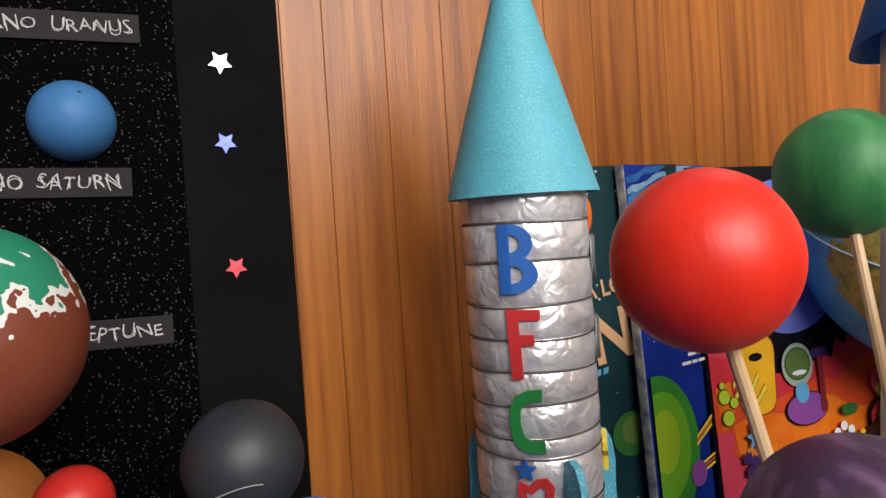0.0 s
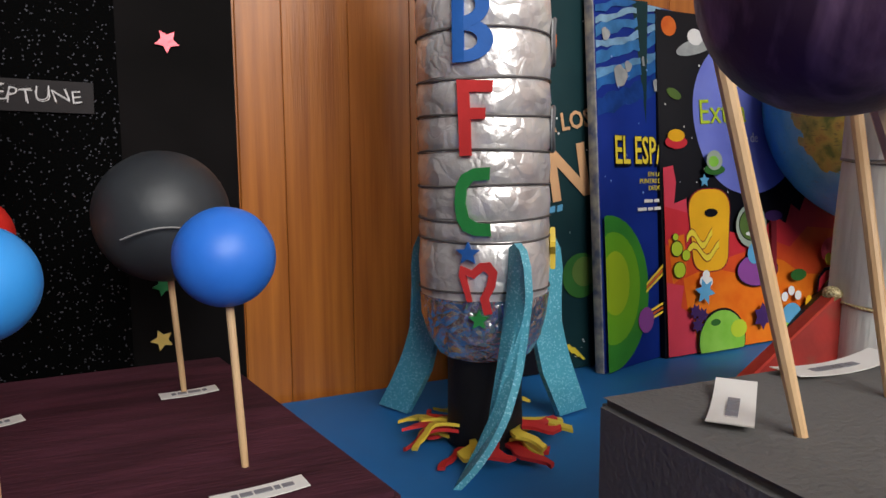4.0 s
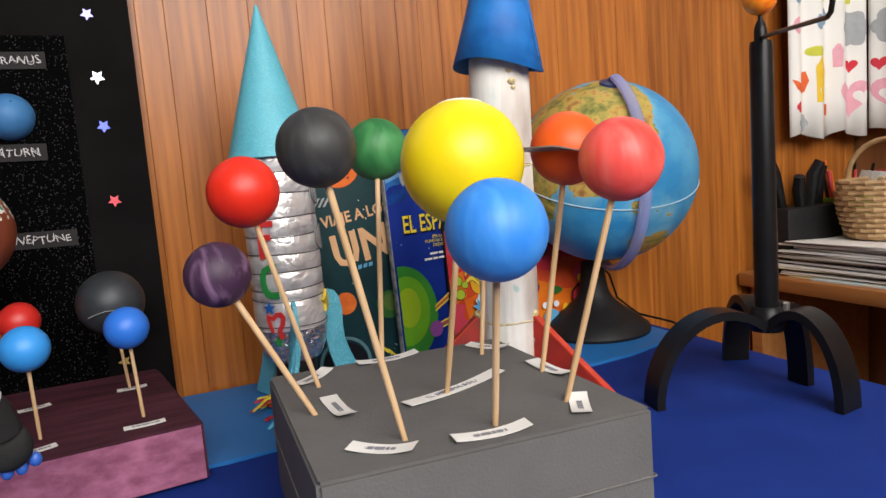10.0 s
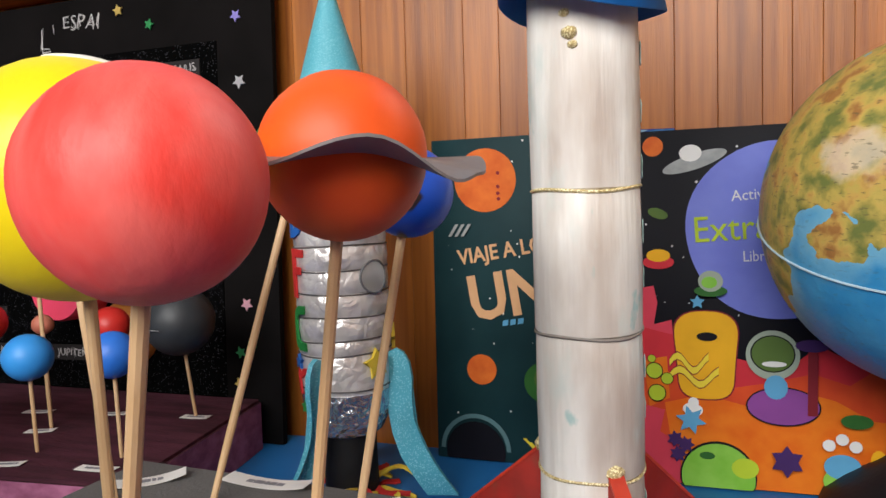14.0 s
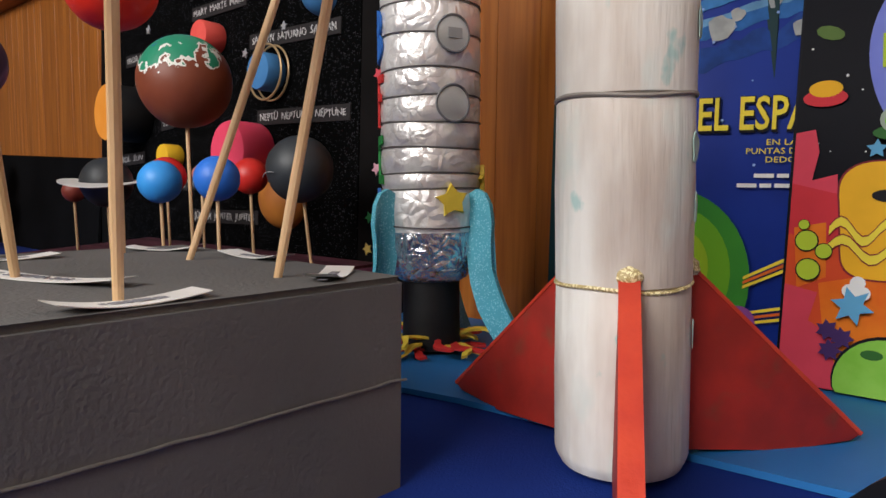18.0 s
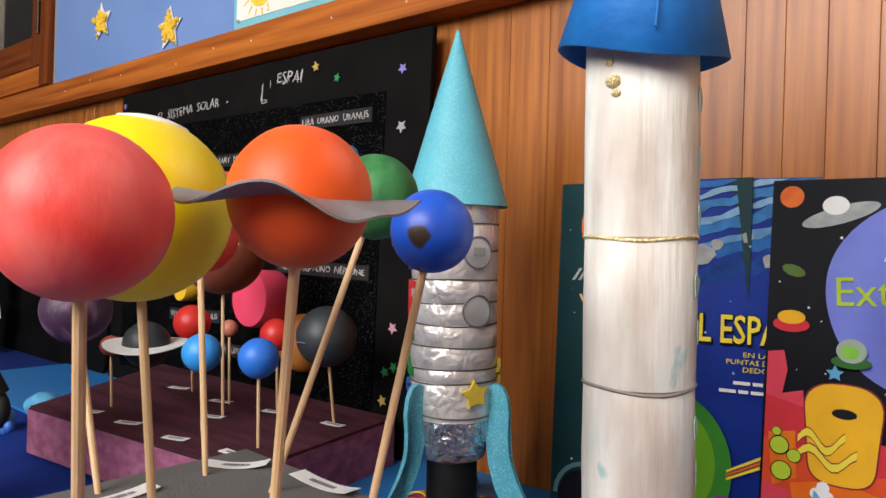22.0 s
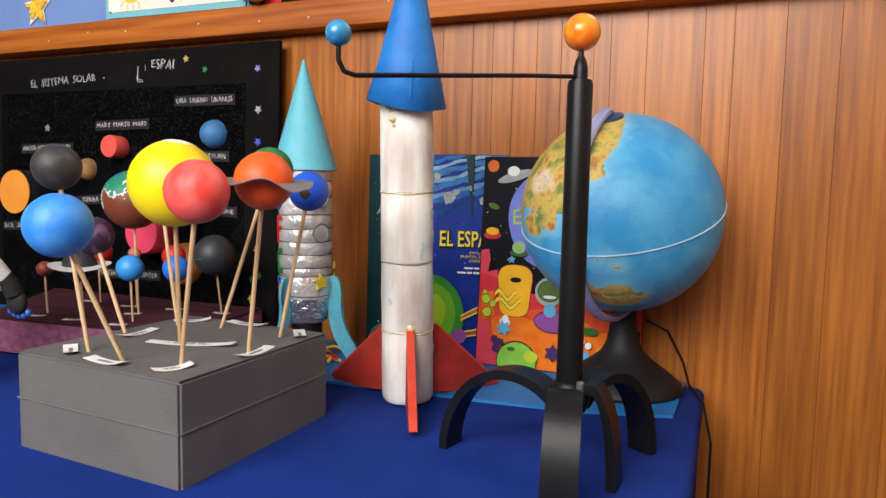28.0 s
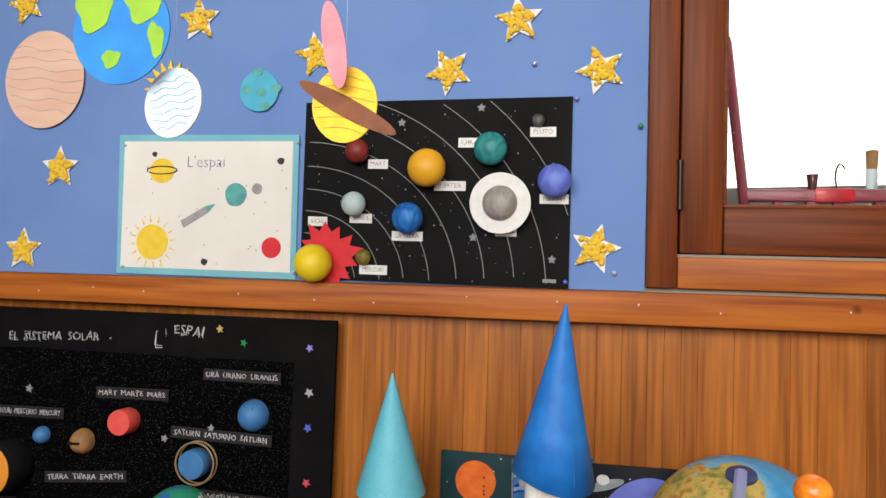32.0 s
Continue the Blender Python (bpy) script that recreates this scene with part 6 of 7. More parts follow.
# ---- wall display ----
WHITE_DRAW = mat("drawing_paper", (0.80, 0.77, 0.71), (0.76, 0.73, 0.67), 12, 0.8, 0.05)
AQUA = mat("aqua_card", (0.20, 0.50, 0.58), (0.16, 0.44, 0.54), 8, 0.7, 0.05)
D_YELLOW = mat("yellow_crayon", (0.86, 0.62, 0.05), (0.80, 0.52, 0.04), 90, 0.8, 0.1)
D_GREY = mat("grey_pencil", (0.30, 0.28, 0.29), (0.38, 0.36, 0.36), 90, 0.8, 0.1)
D_TEAL = mat("teal_pencil", (0.12, 0.42, 0.38), (0.08, 0.30, 0.30), 90, 0.8, 0.1)
D_RED = plain("red_card", (0.68, 0.02, 0.03), 0.7)
D_BLACK = plain("black_marker", (0.03, 0.025, 0.03), 0.7)
D_BLUE_INK = plain("blue_ink", (0.10, 0.09, 0.25), 0.6)
draw = thing("space_drawing", "white paper drawing of sun and planets on aqua card, pinned up", "drawing")
part("card", slab(B(), [(0.015, 1.27), (0.318, 1.268), (0.317, 1.486), (0.012, 1.49)], -0.0016, -0.0004), AQUA, draw, "aqua card border")
part("paper", slab(B(), [(0.022, 1.28), (0.309, 1.278), (0.308, 1.476), (0.022, 1.479)], -0.0024, -0.0014), WHITE_DRAW, draw)


def drawn(name, outline, material, parent, y=-0.0028, label=""):
    return part(name, slab(B(), outline, y - 0.0003, y + 0.0002), material, parent, label)


drawn("saturn", disc(0.0215, 28, (0.09, 1.432), 1, 0.9), D_YELLOW, draw, label="yellow ringed planet")
bm = tube(B(), [(0.090 + 0.026 * math.cos(a), -0.0034, 1.433 + 0.006 * math.sin(a)) for a in [2 * pi * k / 24 for k in range(24)]], 0.0010, 5, True)
part("ring", bm, D_BLACK, draw)
drawn("earth", disc(0.0180, 24, (0.217, 1.395), rag=0.02), D_TEAL, draw, label="teal planet")
drawn("moon", disc(0.0085, 16, (0.252, 1.404)), D_GREY, draw)
drawn("rocket", [(0.125, 1.3537), (0.1307, 1.3429), (0.1718, 1.367), (0.1661, 1.3768)], D_GREY, draw)
drawn("rocket_tip", [(0.1661, 1.3768), (0.1718, 1.367), (0.1836, 1.3806)], D_TEAL, draw)
drawn("sun", disc(0.0275, 32, (0.077, 1.32), rag=0.01), D_YELLOW, draw, label="yellow crayon sun")
for k in range(16):
    a = 2 * pi * k / 16 + 0.1
    c, s = math.cos(a), math.sin(a)
    drawn("ray", [(0.077 + 0.031 * c - 0.0017 * s, 1.320 + 0.031 * s + 0.0017 * c), (0.077 + 0.031 * c + 0.0017 * s, 1.320 + 0.031 * s - 0.0017 * c), (0.077 + 0.043 * c, 1.320 + 0.043 * s)], D_YELLOW, draw)
drawn("red_planet", disc(0.0158, 24, (0.278, 1.315)), D_RED, draw, label="red planet")
for x, z, r in ((0.0762, 1.4583, 0.0045), (0.1677, 1.291, 0.006), (0.2893, 1.4461, 0.006)):
    drawn("meteor", disc(r, 7, (x, z), 1, 0.9, 0.4, 0.08), D_BLACK, draw)
rnd = random.Random(21)
bm = B()
for _ in range(26):
    slab(bm, disc(0.0009, 6, (rnd.uniform(0.03, 0.30), rnd.uniform(1.276, 1.4508))), -0.0030, -0.0025)
part("dots", bm, D_BLACK, draw)
writing("heading", "L'espai", 0.026, D_BLUE_INK, draw, on(0.1652, 1.445, -0.0031, 0), thin=-0.0006, fit=0.062, label="blue handwritten heading")
for x, z in ((0.023, 1.4723), (0.3169, 1.4732), (0.0269, 1.2803), (0.3149, 1.2773)):
    part("pin", ball(B(), 0.003, (x, -0.0026, z), 12, 0.8), SILVER, draw)

poster = thing("planet_poster", "black card poster with chalk orbits and glued painted planets", "poster")
POST = mat("black_poster_card", (0.008, 0.008, 0.008), (0.012, 0.012, 0.012), 10, 0.8, 0.05, spec=0.08)
part("card", slab(B(), [(0.325, 1.27), (0.72, 1.267), (0.721, 1.534), (0.327, 1.534)], -0.0016, -0.0004), POST, poster)
CHALK_GREY = plain("chalk_grey", (0.28, 0.28, 0.28), 0.9)
for r in (0.085, 0.122, 0.158, 0.196, 0.236, 0.276, 0.318, 0.362, 0.408):
    run = []
    for k in range(49):
        a = radians(90 * k / 48)
        x, z = 0.327 + r * math.cos(a), 1.262 + 0.90 * r * math.sin(a)
        if 0.329 < x < 0.718 and 1.272 < z < 1.532:
            run.append((x, -0.0018, z))
    if len(run) > 2:
        part("orbit", tube(B(), run, 0.00075, 4), CHALK_GREY, poster, "chalk orbit line")
rnd = random.Random(31)
bm = B()
for _ in range(120):
    k = rnd.choice((0.0006, 0.0008, 0.0012))
    slab(bm, disc(k, 6, (rnd.uniform(0.332, 0.712), rnd.uniform(1.272, 1.5239))), -0.0019, -0.0014)
part("dots", bm, CHALK_GREY, poster)
for x, z in ((0.4764, 1.5013), (0.5931, 1.5209), (0.5855, 1.3358), (0.6966, 1.3068), (0.4836, 1.3346)):
    part("grey_star", slab(B(), star(0.0065, (x, z), 0.55), -0.0024, -0.0015), GREY_INK, poster)
part("name_mark", slab(B(), [(0.6844, 1.2747), (0.7029, 1.2746), (0.7029, 1.2794), (0.6845, 1.2796)], -0.002, -0.0015), CHALK_GREY, poster)


def glued(x, z, r, material, label, squash=0.85):
    bm = ball(B(), r, (0, 0, 0), 36, 1.0, 0.015)
    for v in bm.verts:
        v.co.y *= squash
    return part("planet", bm, material, poster, label, Matrix.Translation((x, -0.0016 - r * squash * 0.95, z)))


def tag(x, z, w, text):
    s = part("name_slip", slab(B(), [(x - w / 2, z - 0.0068), (x + w / 2, z - 0.0072), (x + w / 2, z + 0.0066), (x - w / 2, z + 0.0070)], -0.0028, -0.0016), WHITE_PAPER, poster, "white name slip")
    writing("lettering", text, 0.0095, D_BLACK, s, on(x, z, -0.0031), fit=w * 0.74, thin=-0.0002)


tag(0.442, 1.441, 0.030, "MART"), tag(0.55, 1.409, 0.046, "JÚPITER"), tag(0.578, 1.471, 0.034, "URÀ"), tag(0.681, 1.485, 0.036, "PLUTÓ"), tag(0.418, 1.361, 0.034, "VENUS")
tag(0.489, 1.336, 0.046, "LA TERRA"), tag(0.632, 1.345, 0.030, "SATURN"), tag(0.698, 1.391, 0.040, "NEPTÚ"), tag(0.439, 1.286, 0.042, "MERCURI"), tag(0.351, 1.356, 0.030, "SOL")
glued(0.414, 1.458, 0.0175, marbled("mars_paint", (0.24, 0.02, 0.012), (0.16, 0.012, 0.01), 60, 2), "dark red ball")
glued(0.52, 1.432, 0.0272, mat("jupiter_paint", (0.80, 0.42, 0.015), (0.74, 0.36, 0.012), 30, 0.5, 0.15), "golden yellow ball")
glued(0.61, 1.459, 0.0235, marbled("uranus_paint", (0.01, 0.16, 0.16), (0.03, 0.28, 0.27), 40, 3), "teal marbled ball")
glued(0.674, 1.5, 0.0090, marbled("pluto_paint", (0.04, 0.04, 0.035), (0.12, 0.12, 0.10), 120, 2), "tiny dark grey ball")
glued(0.699, 1.414, 0.0232, marbled("neptune_paint", (0.09, 0.13, 0.52), (0.14, 0.20, 0.62), 50, 1), "violet blue ball")
glued(0.411, 1.381, 0.0178, mat("venus_paint", (0.50, 0.62, 0.62), (0.44, 0.56, 0.57), 60, 0.5, 0.1), "pale grey green ball")
glued(0.493, 1.361, 0.0225, marbled("terra_paint", (0.008, 0.09, 0.40), (0.02, 0.22, 0.60), 60, 2), "deep blue ball")
glued(0.426, 1.304, 0.0115, marbled("mercury_paint", (0.12, 0.10, 0.01), (0.24, 0.17, 0.02), 80, 2), "small olive ball")
s = glued(0.625, 1.383, 0.0245, marbled("saturn_paint", (0.27, 0.25, 0.22), (0.36, 0.34, 0.31), 50, 2), "grey marbled ball with white card ring")
bm = slab(B(), ring_shape(0.0425, 0.024, 0, 2 * pi, (0, 0), 1, 1, 40), -0.001, 0.001)
part("ring", bm, WHITE_CARD, s, "white card ring")
drawn("red_burst", star(0.052, (0.3687, 1.3042), 0.68, 0.1, 13, 0.12), D_RED, poster, -0.0042, "red spiky paper burst")
glued(0.356, 1.2935, 0.0275, mat("sun_ball_paint", (0.86, 0.64, 0.012), (0.80, 0.58, 0.012), 30, 0.5, 0.1), "bright yellow ball", 1.0)

CREPE = mat("crumpled_yellow_crepe", (0.86, 0.60, 0.05), (0.74, 0.44, 0.03), 160, 0.8, 1.0, bump_scale=260)


def paper_star(x, z, r, turn):
    t = thing("paper_star", "yellow crumpled crepe paper star with white card edge", "paper star", Matrix.Translation((x, 0.0005, z)), "yellow stars on the wall")
    part("card", slab(B(), star(r * 1.06, inner=0.47, turn=turn), -0.0012, 0.0), WHITE_PAPER, t)
    bm = B()
    rnd = random.Random(int((x + 3) * 1000))
    pts = star(r * 0.93, inner=0.43, turn=turn)
    for i in range(10):
        p, q = Vector(pts[i]), Vector(pts[(i + 1) % 10])
        for k in range(9):
            u, v = rnd.random(), rnd.random() ** 0.6
            c = (p * u + q * (1 - u)) * v
            ball(bm, rnd.uniform(0.0026, 0.0044), (c.x, -0.0025 - rnd.uniform(0, 0.0012), c.y), 8, 1.0)
    part("crepe", bm, CREPE, t, "crumpled yellow crepe")


for x, z, a in ((0.144, 1.669, 0.05), (0.341, 1.607, 0.2), (0.544, 1.575, 0.5), (0.643, 1.645, 0.1), (0.758, 1.57, 0.35), (0.755, 1.323, -0.25), (-0.097, 1.438, 0.0), (-0.16, 1.304, 0.0), (-0.1722, 1.7105, 0.3), (-0.345, 1.538, 0.15), (-0.28, 1.42, 0.25), (-0.391, 1.357, 0.1)):
    paper_star(x, z, 0.034, a)


def cutout(name, label, outline, material, y=-0.001):
    t = thing(name, label, "paper cutout")
    part("paper", slab(B(), outline, y - 0.0008, y), material, t)
    return t


PEACH_DRAW = mat("peach_crayon", (0.80, 0.55, 0.42), (0.74, 0.46, 0.34), 14, 0.8, 0.1, stretch=(0.4, 1, 3))
t = cutout("jupiter_cutout", "peach crayoned paper planet with pencilled bands", disc(0.076, 40, (-0.132, 1.583), 0.98, 1.06), PEACH_DRAW, -0.002)
for k in range(7):
    z = 1.533 + 0.0165 * k
    hw = math.sqrt(max(0.0001, 0.072 ** 2 - (z - 1.583) ** 2))
    part("pencil_line", tube(B(), [(-0.132 - hw + 2 * hw * u / 12, -0.0031, z + 0.003 * math.sin(u * 0.9 + k) - 0.012 * (u / 12 - 0.5)) for u in range(13)], 0.0004, 4), D_GREY, t)
EARTH_BLUE = mat("blue_felt_pen", (0.012, 0.17, 0.55), (0.02, 0.24, 0.62), 25, 0.7, 0.05)
LEAF = mat("green_felt_pen", (0.30, 0.52, 0.03), (0.22, 0.44, 0.03), 40, 0.7, 0.05)


def hanging(name, label, outline, material, x, y, z, top):
    """A paper shape that hangs from the ceiling on a thin clear thread."""
    t = thing(name, label, "paper cutout", Matrix.Translation((x, y, z)), "hanging paper planets")
    part("paper", slab(B(), outline, -0.0008, 0.0008), material, t)
    part("thread", tube(B(), [(0, 0, top - 0.001), (0, 0, TOP - z)], 0.00018, 4), THREAD, t, "thin clear thread")
    return t


THREAD = plain("clear_thread", (0.55, 0.56, 0.58), 0.3)
t = hanging("earth_cutout", "blue and green felt pen paper Earth hanging on a thread", disc(0.0455, 44), EARTH_BLUE, 0.357, -0.460, 1.483, 0.0455)
for x, z, r, sx, sz in ((-0.026, 0.019, 0.019, 0.9, 1.0), (0.021, 0.024, 0.020, 0.9, 0.9), (0.0335, -0.009, 0.0125, 0.55, 1.2), (-0.008, -0.024, 0.0085, 1.0, 0.9)):
    part("land", slab(B(), disc(r, 22, (x, z), sx, sz, 0.2, 0.12), -0.0014, -0.0009), LEAF, t, "lime green land")
CRAYON = plain("blue_crayon_stroke", (0.25, 0.48, 0.66), 0.8)
OCHRE = plain("ochre_line", (0.62, 0.40, 0.05), 0.8)
SCRIB = mat("pale_blue_crayon", (0.55, 0.70, 0.80), (0.75, 0.80, 0.82), 22, 0.8, 0.1, stretch=(0.6, 1, 2.5))
RAYS = plain("mustard_card", (0.60, 0.45, 0.10), 0.8)
t = cutout("little_sun_cutout", "yellow paper sun behind a pale planet", star(0.046, (0.0970, 1.5621), 0.62, 0, 16), D_YELLOW, -0.0005)
t = hanging("pale_planet_cutout", "pale blue crayoned paper planet hanging on a thread", disc(0.0285, 36, (0, 0), 0.92, 1.06, -0.3), SCRIB, 0.3955, -0.4414, 1.4257, 0.029)
for k in range(7):
    z = -0.020 + 0.0066 * k
    hw = 0.9 * math.sqrt(max(0.00001, 0.0265 ** 2 - z ** 2)) * 0.9
    part("crayon_stroke", tube(B(), [(-hw + 2 * hw * u / 10, -0.0009, z + 0.0016 * math.sin(u * 1.1 + k) + 0.007 * (u / 10 - 0.5)) for u in range(11)], 0.0005, 4), CRAYON, t)
t = cutout("teal_planet_cutout", "small teal paper planet with green spots", disc(0.0315, 30, (0.25, 1.554)), mat("teal_felt_pen", (0.06, 0.38, 0.55), (0.08, 0.44, 0.58), 30, 0.7, 0.05), -0.002)
for x, z in ((0.2468, 1.5828), (0.2299, 1.5556), (0.2541, 1.5516), (0.2774, 1.5573), (0.2596, 1.5301)):
    part("spot", slab(B(), disc(0.0085, 14, (x, z), 1, 0.8), -0.0033, -0.0027), D_TEAL, t)
t = hanging("saturn_cutout", "yellow paper Saturn with a brown ring hanging on a thread", disc(0.0325, 40, (0, 0), 0.95, 1.07), D_YELLOW, 0.5247, -0.3761, 1.4369, 0.034)
part("ring", slab(B(), disc(0.0525, 36, (0.003, -0.003), 1.0, 0.17, radians(-28)), -0.0022, -0.0012), mat("brown_crayon", (0.17, 0.055, 0.025), (0.24, 0.09, 0.04), 40, 0.8, 0.1), t, "brown ring")
for k in range(6):
    z = -0.024 + 0.0095 * k
    hw = 0.92 * math.sqrt(max(0.00001, 0.0315 ** 2 - z ** 2))
    part("stripe", tube(B(), [(-hw + 2 * hw * u / 8, -0.0010, z + 0.003 * math.sin(u * 0.4) - 0.006 * (u / 8 - 0.5)) for u in range(9)], 0.0006, 4), OCHRE, t)
t = hanging("comet_cutout", "pink crayoned paper comet tail hanging on a thread", disc(0.0401, 30, (0, 0), 0.26, 1.0, radians(10.6)), mat("pink_crayon", (0.80, 0.20, 0.24), (0.74, 0.30, 0.34), 30, 0.8, 0.1), 0.5192, -0.392, 1.4869, 0.0401 * 0.97)
for x, z, c in ((0.7261, 1.5307, STAR_COL["v"]), (0.8118, 1.4911, FOAM_GREEN), (0.7807, 1.2906, SILVER), (0.6667, 1.5818, SILVER), (0.7155, 1.2764, STAR_COL["b"])):
    solo("push_pin", ball(B(), 0.0035, (x, -0.003, z), 12), c, "small round push pin in the wall paper", "pin", group="push pins")

# ---- left of the board ----
VEIL = mat("black_backdrop_card", (0.003, 0.003, 0.0035), (0.005, 0.005, 0.006), 8, 0.8, 0.05, spec=0.04)
bd = thing("black_backdrop", "tall black card backdrop leaning on the panelling", "display board", Matrix.Translation((0, -0.018, TABLE + 0.0002)) @ Matrix.Rotation(radians(-4), 4, "X"))
part("card", slab(B(), [(-1.25, 0.0), (-0.312, 0.0), (-0.312, 0.168), (-1.25, 0.200)], 0, 0.004), VEIL, bd)
AS_WHITE = plain("paper_white_suit", (0.74, 0.74, 0.78), 0.7)
bm = B()
slab(bm, disc(0.034, 24, (0, 0.135), 1, 1.05), -0.002, 0)
slab(bm, [(-0.040, 0.095), (0.040, 0.100), (0.052, 0.060), (0.034, 0.052), (0.030, 0.030), (0.040, 0.0), (0.010, -0.005), (0.0, 0.02), (-0.012, -0.005), (-0.040, 0.0), (-0.034, 0.05)], -0.002, 0)
solo("paper_astronaut", bm, AS_WHITE, "white paper astronaut cutout against the black backdrop", "paper cutout", Matrix.Translation((-0.70, -0.060, TABLE + 0.012)))
CLAY = mat("light_blue_clay", (0.10, 0.36, 0.58), (0.06, 0.26, 0.46), 60, 0.8, 0.8, bump_scale=120)
for x, y, r in ((-0.062, -0.262, 0.021), (-0.095, -0.195, 0.022)):
    bm = ball(B(), r, (0, 0, r * 0.72), 28, 0.75, 0.12)
    solo("clay_rock", bm, CLAY, "lumpy light blue clay rock on the navy cloth", "clay rock", Matrix.Translation((x, y, TABLE)), "clay rocks")

# ---- astronaut doll ----
SUIT = mat("white_suit_cloth", (0.78, 0.78, 0.78), (0.70, 0.70, 0.71), 30, 0.8, 0.3, bump_scale=200)
GLOVE = mat("black_glove", (0.014, 0.0135, 0.013), (0.02, 0.02, 0.019), 60, 0.7, 0.2, spec=0.25)
TIP = plain("blue_fingertips", (0.03, 0.12, 0.50), 0.5)
PATCH = plain("patch_blue", (0.17, 0.24, 0.38), 0.7)
PATCH2 = plain("patch_red", (0.62, 0.22, 0.22), 0.7)
bm = B()


def blob(c, r, sx=1.0, sy=1.0, sz=1.0, slot=0, seg=24, lumps=0.04, m=None):
    got = bmesh.ops.create_uvsphere(bm, u_segments=seg, v_segments=seg // 2, radius=r)
    for v in got["verts"]:
        v.co *= 1 + lumps * noise.noise(v.co / r * 1.4 + Vector(c) * 30)
        v.co = Vector((v.co.x * sx, v.co.y * sy, v.co.z * sz))
        if m is not None:
            v.co = m @ v.co
        v.co += Vector(c)
    for f in {f for v in got["verts"] for f in v.link_faces}:
        f.material_index = slot


def limb(pts, radii, slot=0):
    k = len(bm.faces)
    tube(bm, pts, radii, 18)
    bm.faces.ensure_lookup_table()
    for f in bm.faces[k:]:
        f.material_index = slot


blob((0.192, -0.425, 0.893), 0.038, 0.95, 0.85, 1.25)
blob((0.188, -0.425, 0.838), 0.036, 0.95, 0.85, 0.9)
blob((0.186, -0.425, 0.965), 0.033, 1.0, 1.0, 1.1)
limb([(0.200, -0.428, 0.938), (0.225, -0.435, 0.940), (0.249, -0.440, 0.930), (0.2585, -0.435, 0.9225), (0.270, -0.420, 0.910), (0.2775, -0.409, 0.896), (0.2845, -0.399, 0.882), (0.2890, -0.391, 0.8730)], [0.017, 0.0165, 0.0155, 0.0152, 0.0150, 0.0140, 0.0118, 0.0088])
limb([(0.2875, -0.393, 0.876), (0.2905, -0.387, 0.865), (0.2925, -0.382, 0.852)], [0.0082, 0.0098, 0.0104], 1)
blob((0.2925, -0.380, 0.842), 0.0145, 1.0, 0.55, 1.0, 1)
for k in range(5):
    blob((0.2760 + 0.0074 * k, -0.376, 0.8325 - 0.0066 * math.sin(0.35 + 0.62 * k)), 0.0037, 1, 1, 1.2, 2, 12)
limb([(0.182, -0.425, 0.930), (0.158, -0.432, 0.925), (0.142, -0.437, 0.895), (0.140, -0.440, 0.860)], [0.016, 0.018, 0.016, 0.012])
limb([(0.198, -0.425, 0.830), (0.208, -0.432, 0.806), (0.212, -0.436, 0.775), (0.212, -0.440, 0.748)], [0.022, 0.022, 0.020, 0.017])
limb([(0.176, -0.425, 0.830), (0.168, -0.428, 0.790), (0.166, -0.432, 0.750)], [0.022, 0.020, 0.017])
blob((0.216, -0.438, 0.7485), 0.0175, 1.4, 0.9, 0.75, 1)
blob((0.172, -0.434, 0.7485), 0.0175, 1.4, 0.9, 0.75, 1)
axis_n = Vector((0.61, -0.755, -0.236)).normalized()
axis_l = Vector((0.0031, 0.0051, -0.0084))
axis_l = (axis_l - axis_n * axis_l.dot(axis_n)).normalized()
pm = Matrix((axis_l.cross(axis_n), axis_n, axis_l)).transposed()
blob((0.2710, -0.4432, 0.9206), 0.0098, 0.58, 0.12, 1.0, 3, 18, 0.0, pm)
blob((0.2704, -0.4456, 0.9240), 0.0056, 0.66, 0.24, 0.85, 0, 14, 0.0, pm)
blob((0.2733, -0.4414, 0.9170), 0.0050, 0.90, 0.30, 0.70, 4, 14, 0.0, pm)
limb([(0.205, -0.420, 0.905), (0.2300, -0.410, 0.895), (0.2500, -0.400, 0.886), (0.2610, -0.390, 0.8755), (0.2740, -0.383, 0.8640)], [0.009, 0.0080, 0.0075, 0.0070, 0.005])
limb([(0.205, -0.422, 0.880), (0.2300, -0.412, 0.876), (0.2490, -0.402, 0.8714), (0.2610, -0.392, 0.8620), (0.2730, -0.384, 0.8590)], [0.009, 0.0080, 0.0075, 0.0070, 0.005])
solo("astronaut_doll", bm, [SUIT, GLOVE, TIP, PATCH, PATCH2], "white cloth astronaut doll with black gloves on the table", "doll")

# ---- side counter ----
COUNTER = wood("counter_wood", (0.44, 0.19, 0.06), (0.32, 0.12, 0.035), 8, 0.4, "y")
cab = thing("side_cabinet", "long brown wooden side cabinet with shelves under a cluttered top", "cabinet")
part("top", box(B(), (1.262, -1.20, 0.749), (1.545, 0.014, 0.772), 0.004), COUNTER, cab)
part("side_panel", box(B(), (1.285, -0.012, 0.0), (1.545, 0.008, 0.7485)), COUNTER, cab)
part("side_panel", box(B(), (1.285, -1.19, 0.0), (1.545, -1.17, 0.7485)), COUNTER, cab)
part("side_panel", box(B(), (1.285, -0.55, 0.0), (1.545, -0.53, 0.7485)), COUNTER, cab)
part("shelf", box(B(), (1.290, -1.169, 0.38), (1.54, -0.551, 0.398)), COUNTER, cab)
part("shelf", box(B(), (1.290, -0.529, 0.38), (1.54, -0.013, 0.398)), COUNTER, cab)
part("back_panel", box(B(), (1.53, -1.169, 0.0), (1.544, -0.551, 0.37)), COUNTER, cab)
